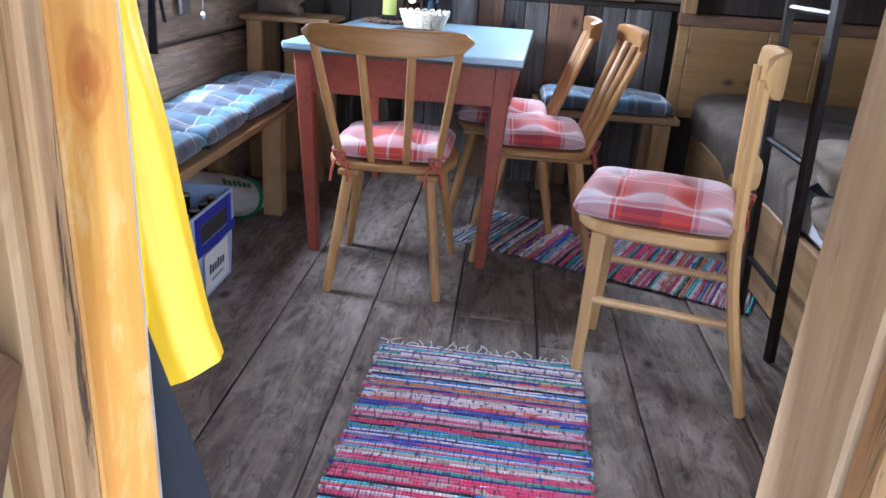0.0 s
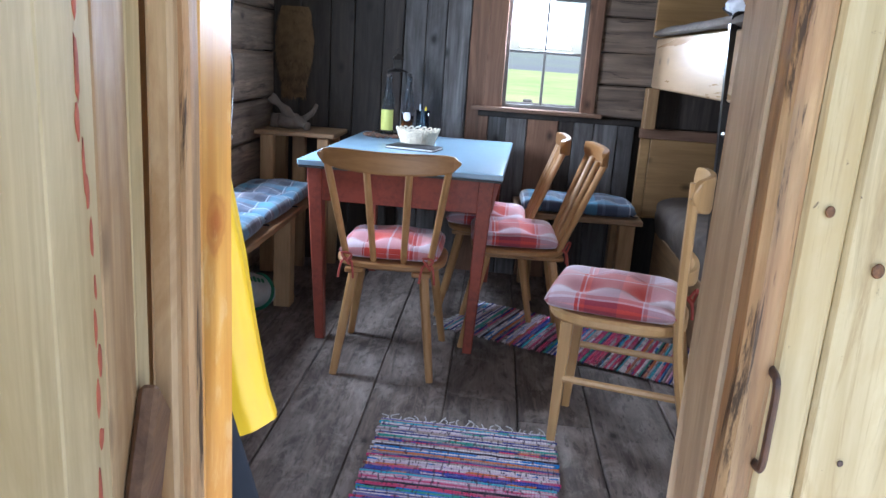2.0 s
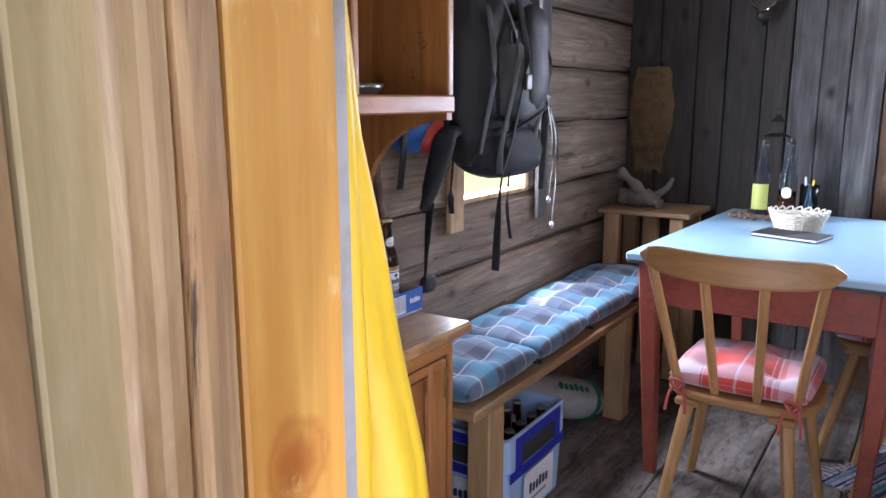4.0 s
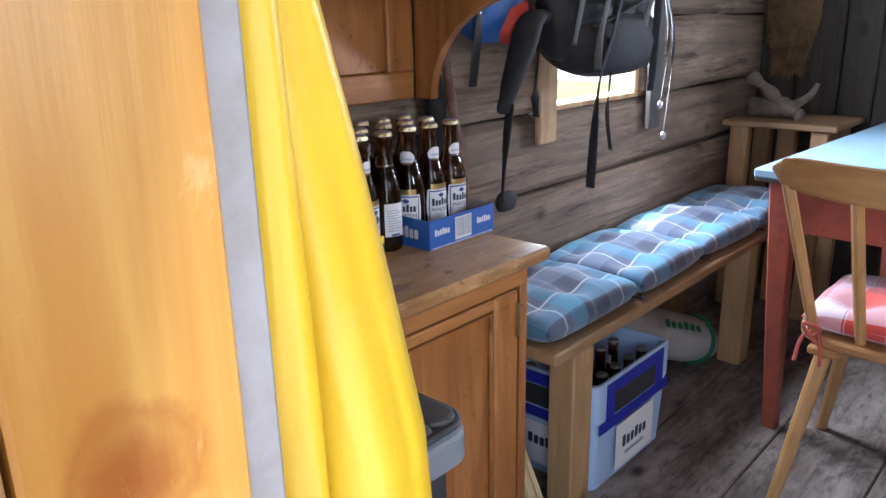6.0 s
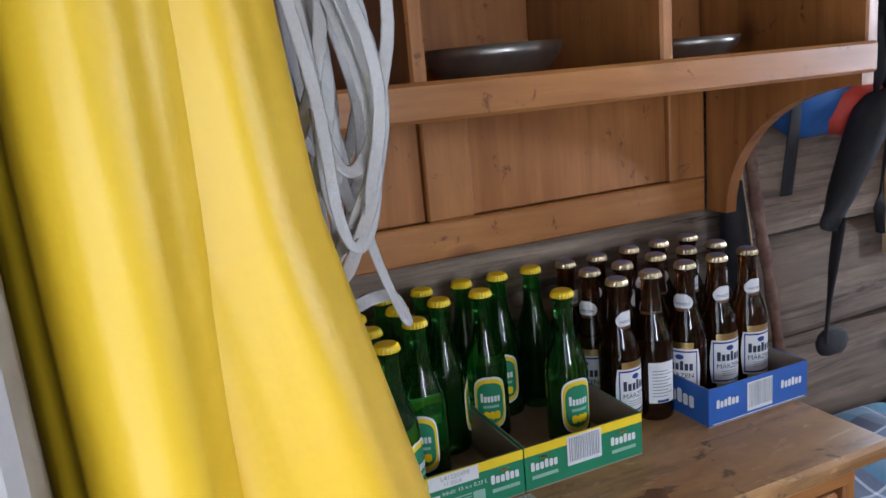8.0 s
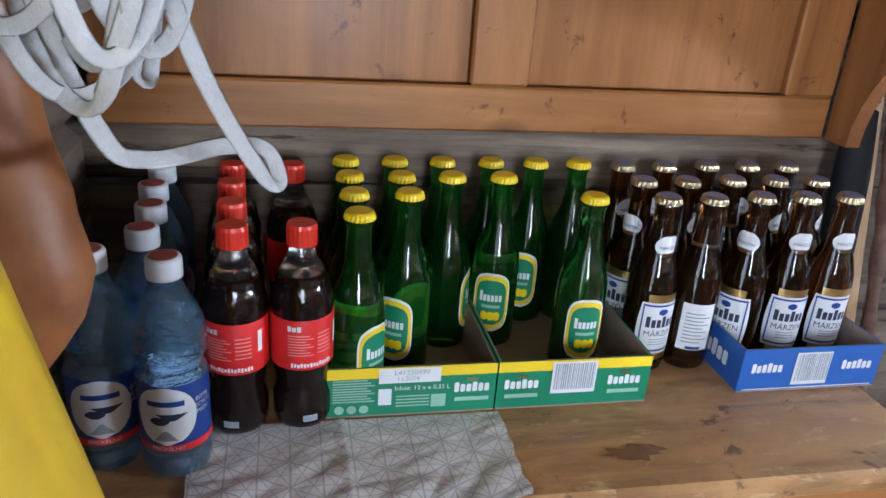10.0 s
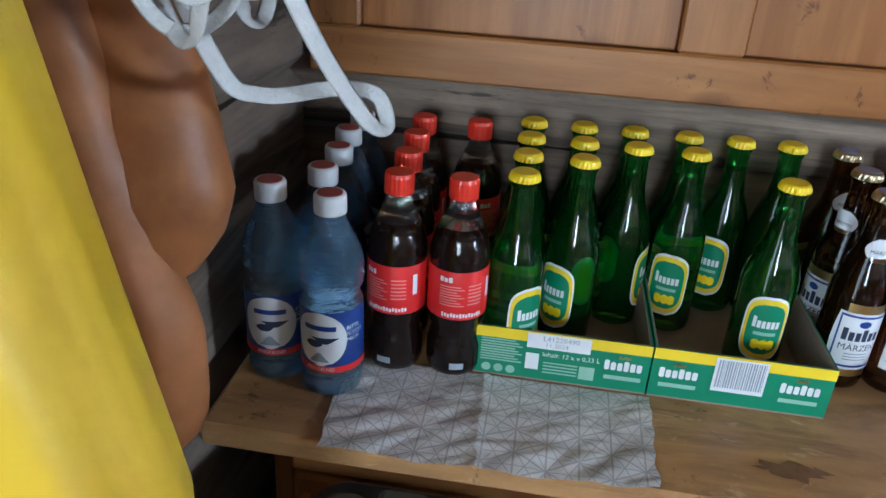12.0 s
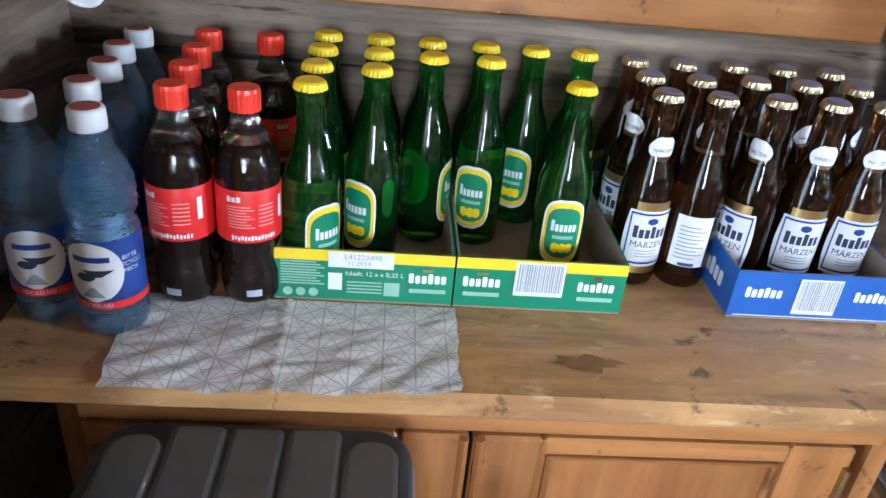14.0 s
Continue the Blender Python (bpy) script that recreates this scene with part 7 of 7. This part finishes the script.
part("lower_deck", box(1.567, 2.15, 0.28, XE - 0.01, 4.57, 0.31, 0.004), M_YPANEL, bunk)
part("foot_post", box(1.418, 2.10, 0.0, 1.478, 2.149, ZC - 0.002, 0.004), M_LEG, bunk)


def cover(x0, y0, x1, y1, z, drop, seed, amp=0.02, front=0.03):
    """A blanket lying over a mattress, with folds, falling over its front edge at x0."""
    b = bmesh.new()
    n, mrows, g_ = 46, 26, {}
    for i in range(n + 1):
        y = y0 + (y1 - y0) * i / n
        for j in range(mrows + 1):
            f_ = j / mrows
            w_ = noise.noise(Vector((y * 4.0 + seed, f_ * 3, seed))) * amp + noise.noise(Vector((y * 11 + seed, f_ * 7, seed))) * amp * 0.4
            dl = drop * (0.75 + 0.35 * noise.noise(Vector((y * 2.0, seed, 0))))
            if f_ < 0.3:
                q = f_ / 0.3
                p = (x0 - front * math.sin(q * 1.57) * 0.6 + w_ * 0.6, y, z - dl * (1 - q))
            elif f_ < 0.45:
                q = (f_ - 0.3) / 0.15 * math.pi / 2
                p = (x0 - front * 0.6 * math.cos(q) + 0.05 * (1 - math.cos(q)), y, z + 0.04 * math.sin(q) + w_ * 0.5)
            else:
                q = (f_ - 0.45) / 0.55
                p = (x0 + 0.05 + (x1 - x0 - 0.05) * q, y, z + 0.04 + w_ * 0.8 + 0.02 * math.sin(q * 3.1))
            g_[i, j] = b.verts.new(p)
    for i in range(n):
        for j in range(mrows):
            b.faces.new((g_[i, j], g_[i, j + 1], g_[i + 1, j + 1], g_[i + 1, j]))
    bmesh.ops.recalc_face_normals(b, faces=b.faces[:])
    return b


mt1 = thing("mattress", "mattress of the lower bunk under blankets", "mattress")
part("core", box(1.57, 2.16, 0.311, XE - 0.02, 4.56, 0.45, 0.03), M_SHEET, mt1)
bl1 = thing("blanket", "rumpled grey-brown wool blanket on the lower bunk", "blanket")
part("cloth", cover(1.545, 3.05, XE - 0.03, 4.555, 0.47, 0.22, 2.0, 0.03), M_BLANK, bl1, "", True)
bl2 = thing("blanket", "folded beige wool blankets heaped on the lower bunk", "blanket")
part("fold", moved(blob(0.20, 0.27, 0.07, 3, 0.2, 2.2, 4, 0.7), Matrix.Translation((1.72, 2.98, 0.56))), M_BEIGE, bl2, "", True)
part("fold", moved(blob(0.19, 0.25, 0.06, 8, 0.2, 2.4, 4, 0.7), Matrix.Translation((1.66, 2.72, 0.46))), M_BEIGE, bl2, "", True)
pw = thing("pillow", "white pillow at the edge of the lower bunk", "pillow")
part("pillow_body", moved(pad(0.42, 0.30, 0.14, (1, 1), 24, 4.0), pose(1.665, 2.56, 0.30, 0, 25, 80)), M_SHEET, pw, "", True)
cb = thing("blue_cushion", "dark blue cushion against the bunk end", "cushion")
part("cushion_body", moved(blob(0.11, 0.13, 0.15, 6, 0.1, 1.5, 3, 0.8), Matrix.Translation((2.02, 3.62, 0.66))), M_BLUEC, cb, "", True)
mt2 = thing("mattress", "mattress of the upper bunk under a grey blanket", "mattress")
part("core", box(1.446, 2.16, 1.231, XE - 0.02, 4.57, 1.36, 0.03), M_SHEET, mt2)
bl3 = thing("blanket", "grey-brown wool blanket over the upper bunk", "blanket")
part("cloth", cover(1.425, 2.17, XE - 0.03, 4.57, 1.372, 0.012, 6.0, 0.02, 0.05), M_BLANK, bl3, "", True)
fb3 = thing("folded_blankets", "rolled pink, white and navy blankets on the upper bunk", "blankets")
for mt_, x, y, z, rx, ry, rz, sd_ in ((M_NAVY, 1.70, 3.80, 1.462, 0.15, 0.16, 0.040, 1), (M_SHEET, 1.64, 3.70, 1.470, 0.13, 0.10, 0.044, 4), (M_PINKB, 1.68, 3.84, 1.540, 0.14, 0.12, 0.044, 7), (M_SHEET, 1.72, 3.66, 1.545, 0.12, 0.10, 0.036, 9)):
    part("blanket_roll", moved(blob(rx, ry, rz, sd_, 0.22, 2.6, 4, 0.8), Matrix.Translation((x, y, z))), mt_, fb3, "", True)
bl4 = thing("blanket", "crumpled tan-brown blanket on the upper bunk", "blanket")
part("cloth", moved(blob(0.17, 0.22, 0.080, 12, 0.35, 3.4, 4, 0.85), Matrix.Translation((1.67, 3.36, 1.488))), M_TAN, bl4, "", True)

lad = thing("bunk_ladder", "black steel ladder leaning on the upper bunk", "ladder")
for y0, y1 in ((2.845, 2.868), (3.17, 3.222)):
    part("rail", sweep([(1.462, y0, 0.0), (1.406, y1, 1.37)], 0.0165, 4, 1.0), M_IRON, lad)
    part("hook", sweep(curve_points([(1.406, y1, 1.36), (1.41, y1, 1.40), (1.445, y1, 1.405)], 5), 0.010, 6), M_IRON, lad)
for z in (0.21, 0.60, 0.99):
    f_ = z / 1.37
    x = 1.462 - 0.056 * f_
    part("rung", sweep([(x, 2.845 + 0.023 * f_, z), (x, 3.17 + 0.052 * f_, z)], 0.010, 6), M_IRON, lad)

# ---- raincoat and things by the doorway ----
def drape(rows_, folds, seed, n=56, cap=True, amp=1.0):
    """Hanging cloth: closed rings (x, y, rx, ry, z) with folds that deepen downwards."""
    b = bmesh.new()
    rings_ = []
    for i, (cx_, cy_, rx, ry, z) in enumerate(rows_):
        f_ = i / (len(rows_) - 1)
        ring = []
        for k in range(n):
            a = 2 * math.pi * k / n
            w_ = 1 + amp * ((0.04 + 0.10 * f_) * math.sin(a * folds + seed + 1.5 * noise.noise(Vector((math.cos(a), math.sin(a), f_ * 1.5 + seed)))) + 0.30 * noise.noise(Vector((math.cos(a) * 2.2, math.sin(a) * 2.2 + seed, f_ * 1.3))) + 0.05 * noise.noise(Vector((math.cos(a) * 6, math.sin(a) * 6, f_ * 9 + seed))))
            ring.append(b.verts.new((cx_ + rx * w_ * math.cos(a), max(YS + 0.012, cy_ + ry * w_ * math.sin(a)), z)))
        rings_.append(ring)
    for p_, q_ in zip(rings_, rings_[1:]):
        for k in range(n):
            b.faces.new((p_[k], p_[(k + 1) % n], q_[(k + 1) % n], q_[k]))
    if cap:
        b.faces.new(rings_[0][::-1])
    bmesh.ops.recalc_face_normals(b, faces=b.faces[:])
    return b


def interp(keys, n):
    out = []
    for i in range(n + 1):
        z = keys[0][4] + (keys[-1][4] - keys[0][4]) * i / n
        for p_, q_ in zip(keys, keys[1:]):
            if p_[4] >= z >= q_[4]:
                t = (p_[4] - z) / (p_[4] - q_[4])
                out.append(tuple(a + (c_ - a) * t for a, c_ in zip(p_, q_)))
                break
    return out


coat = thing("raincoat", "bright yellow rubber raincoat hanging beside the doorway", "raincoat")
part("body", drape(interp([(0.10, 1.565, 0.04, 0.03, 1.80), (0.095, 1.572, 0.066, 0.040, 1.60), (0.095, 1.575, 0.078, 0.043, 1.25), (0.080, 1.58, 0.094, 0.046, 1.02), (0.055, 1.585, 0.115, 0.050, 0.80), (0.045, 1.585, 0.125, 0.052, 0.62), (0.05, 1.58, 0.125, 0.052, 0.38)], 60), 3, 1.0, 110, True, 0.6), M_COAT, coat, "", True)
sv = drape(interp([(0.095, 1.582, 0.038, 0.036, 1.68), (0.099, 1.586, 0.050, 0.042, 1.45), (0.102, 1.606, 0.055, 0.047, 1.22), (0.107, 1.630, 0.056, 0.052, 1.10), (0.110, 1.658, 0.054, 0.056, 0.97), (0.134, 1.668, 0.054, 0.055, 0.84), (0.160, 1.659, 0.052, 0.050, 0.715), (0.192, 1.640, 0.054, 0.046, 0.575), (0.208, 1.635, 0.052, 0.046, 0.525)], 70), 2, 2.2, 90, True, 0.35)
for v in sv.verts:
    if v.co.z < 0.62:
        v.co.z += (v.co.x - 0.20) * 0.45 * min(1.0, (0.62 - v.co.z) / 0.08)
part("sleeve", sv, M_COAT, coat, "", True)
part("rivet", moved(lathe([(0.0035, 0), (0.004, 0.001), (0.003, 0.0018)], 12), pose(0.226, 1.5985, 0.552, 90, 0, 0)), M_STEEL, coat, "small metal rivet")
part("hanging_loop", sweep(curve_points([(0.085, 1.57, 1.79), (0.09, 1.545, 1.85), (0.095, 1.57, 1.79)], 6), 0.004, 6), M_COAT, coat)
hook = thing("wall_hook", "black iron coat hook on the wall", "hook", "hooks")
part("arm", sweep(curve_points([(0.09, 1.50, 1.83), (0.09, 1.55, 1.835), (0.09, 1.565, 1.86)], 5), 0.006, 8), M_IRON, hook)
tr = thing("waterproof_trousers", "dark navy waterproof trousers hanging below the raincoat", "trousers")
part("cloth", drape(interp([(0.12, 1.59, 0.06, 0.035, 0.62), (0.135, 1.595, 0.085, 0.045, 0.42), (0.150, 1.60, 0.098, 0.055, 0.22), (0.14, 1.60, 0.085, 0.055, 0.02)], 14), 5, 3.0), M_NAVY, tr, "", True)

M_SUEDE = plain("brown_suede", (0.27, 0.125, 0.05), 0.9, 0, 0.3, 200, 0.5)
leath = thing("leather_gaiters", "smooth tan leather gaiters hanging on the front wall", "gaiters")
def shell(keys, seed, mat, nm, n=40, steps=44):
    """A rounded leather hollow: (x, back y, front y, half thickness, z) from top to tip."""
    b = bmesh.new()
    rings_ = []
    z0, z1 = keys[0][4], keys[-1][4]
    for i in range(steps + 1):
        z = z0 + (z1 - z0) * i / steps
        p_, q_ = next(((a, c_) for a, c_ in zip(keys, keys[1:]) if a[4] >= z >= c_[4] - 1e-6))
        t = (p_[4] - z) / (p_[4] - q_[4])
        t = t * t * (3 - 2 * t)
        x, ya, yb, th = (u + (v - u) * t for u, v in zip(p_[:4], q_[:4]))
        ring = []
        for k in range(n):
            a = 2 * math.pi * k / n
            w_ = 1 + 0.10 * noise.noise(Vector((math.cos(a) * 1.3, math.sin(a) * 1.3 + seed, z * 9)))
            ring.append(b.verts.new((x + th * w_ * math.cos(a), (ya + yb) / 2 + (yb - ya) / 2 * math.sin(a) * (0.6 + 0.4 * w_), z)))
        rings_.append(ring)
    for p_, q_ in zip(rings_, rings_[1:]):
        for k in range(n):
            b.faces.new((p_[k], p_[(k + 1) % n], q_[(k + 1) % n], q_[k]))
    b.faces.new(rings_[0][::-1])
    b.faces.new(rings_[-1])
    bmesh.ops.recalc_face_normals(b, faces=b.faces[:])
    return part(nm, b, mat, leath, "", True)


shell([(-0.11, 1.535, 1.60, 0.030, 1.62), (-0.11, 1.535, 1.618, 0.034, 1.25), (-0.11, 1.536, 1.630, 0.036, 1.13), (-0.105, 1.538, 1.642, 0.038, 1.075), (-0.10, 1.542, 1.650, 0.038, 1.040), (-0.10, 1.552, 1.641, 0.034, 1.008), (-0.10, 1.562, 1.622, 0.026, 0.984), (-0.10, 1.582, 1.598, 0.008, 0.966)], 1.0, M_BROWN, "shell")
shell([(-0.07, 1.530, 1.575, 0.016, 1.60), (-0.07, 1.532, 1.578, 0.020, 1.22), (-0.072, 1.535, 1.592, 0.024, 1.10), (-0.078, 1.545, 1.612, 0.028, 1.01), (-0.085, 1.556, 1.626, 0.030, 0.930), (-0.085, 1.565, 1.624, 0.028, 0.876), (-0.085, 1.573, 1.614, 0.022, 0.846), (-0.085, 1.586, 1.600, 0.008, 0.832)], 4.0, M_BROWND, "shell")
shell([(-0.035, 1.535, 1.56, 0.006, 1.60), (-0.03, 1.540, 1.566, 0.007, 1.25), (-0.03, 1.548, 1.578, 0.008, 1.05), (-0.03, 1.560, 1.590, 0.008, 0.96), (-0.03, 1.570, 1.592, 0.006, 0.92), (-0.03, 1.580, 1.586, 0.003, 0.905)], 7.0, M_SUEDE, "tongue")
hook2 = copy_thing(hook, pose(-0.14, 0, -0.22))
part("lace", sweep(curve_points([(-0.10, 1.565, 1.60), (-0.05, 1.555, 1.64), (-0.05, 1.60, 1.59)], 5), 0.005, 6), M_BROWND, leath)

web = thing("webbing_bundle", "tangle of white webbing straps hanging from a hook", "straps")
gen = random.Random(21)
def band(pts_, w=0.0050, nm="strap_loop"):
    return part(nm, sweep(curve_points(pts_, 8), w, 8, 0.10, up=Vector((0.7, 0.2, 0.5))), M_STRAP, web, "", True)
band([(0.02, 1.635, 1.42), (-0.01, 1.68, 1.30), (-0.04, 1.715, 1.175), (-0.070, 1.742, 1.110), (-0.088, 1.752, 1.098), (-0.092, 1.745, 1.115), (-0.080, 1.725, 1.120), (-0.060, 1.690, 1.118), (-0.045, 1.672, 1.135), (-0.02, 1.655, 1.22), (0.0, 1.64, 1.42)])
for k in range(13):
    a, s = gen.uniform(0, 6.28), gen.uniform(0.03, 0.06)
    cx_, cy_, zb = gen.uniform(-0.05, 0.02), gen.uniform(1.65, 1.70), gen.uniform(1.13, 1.25)
    dx_, dy_ = s * math.cos(a), s * 0.7 * math.sin(a)
    band([(0.01, 1.64, 1.45), (cx_ + dx_, cy_ + dy_, zb + 0.10), (cx_ + dx_ * 0.6, cy_ + dy_ * 0.6, zb + 0.02), (cx_, cy_, zb), (cx_ - dx_ * 0.7, cy_ - dy_ * 0.7, zb + 0.03), (cx_ - dx_, cy_ - dy_, zb + 0.11), (0.01, 1.638, 1.45)], 0.0042)
part("knot", moved(blob(0.025, 0.02, 0.035, 3, 0.2, 3, 3), Matrix.Translation((0.01, 1.638, 1.45))), M_STRAP, web, "", True)
part("cord", sweep(curve_points([(0.01, 1.638, 1.45), (0.0, 1.60, 1.60), (0.0, 1.56, 1.70)], 6), 0.004, 6), M_STRAP, web)
hook3 = copy_thing(hook, pose(-0.09, 0, -0.13))
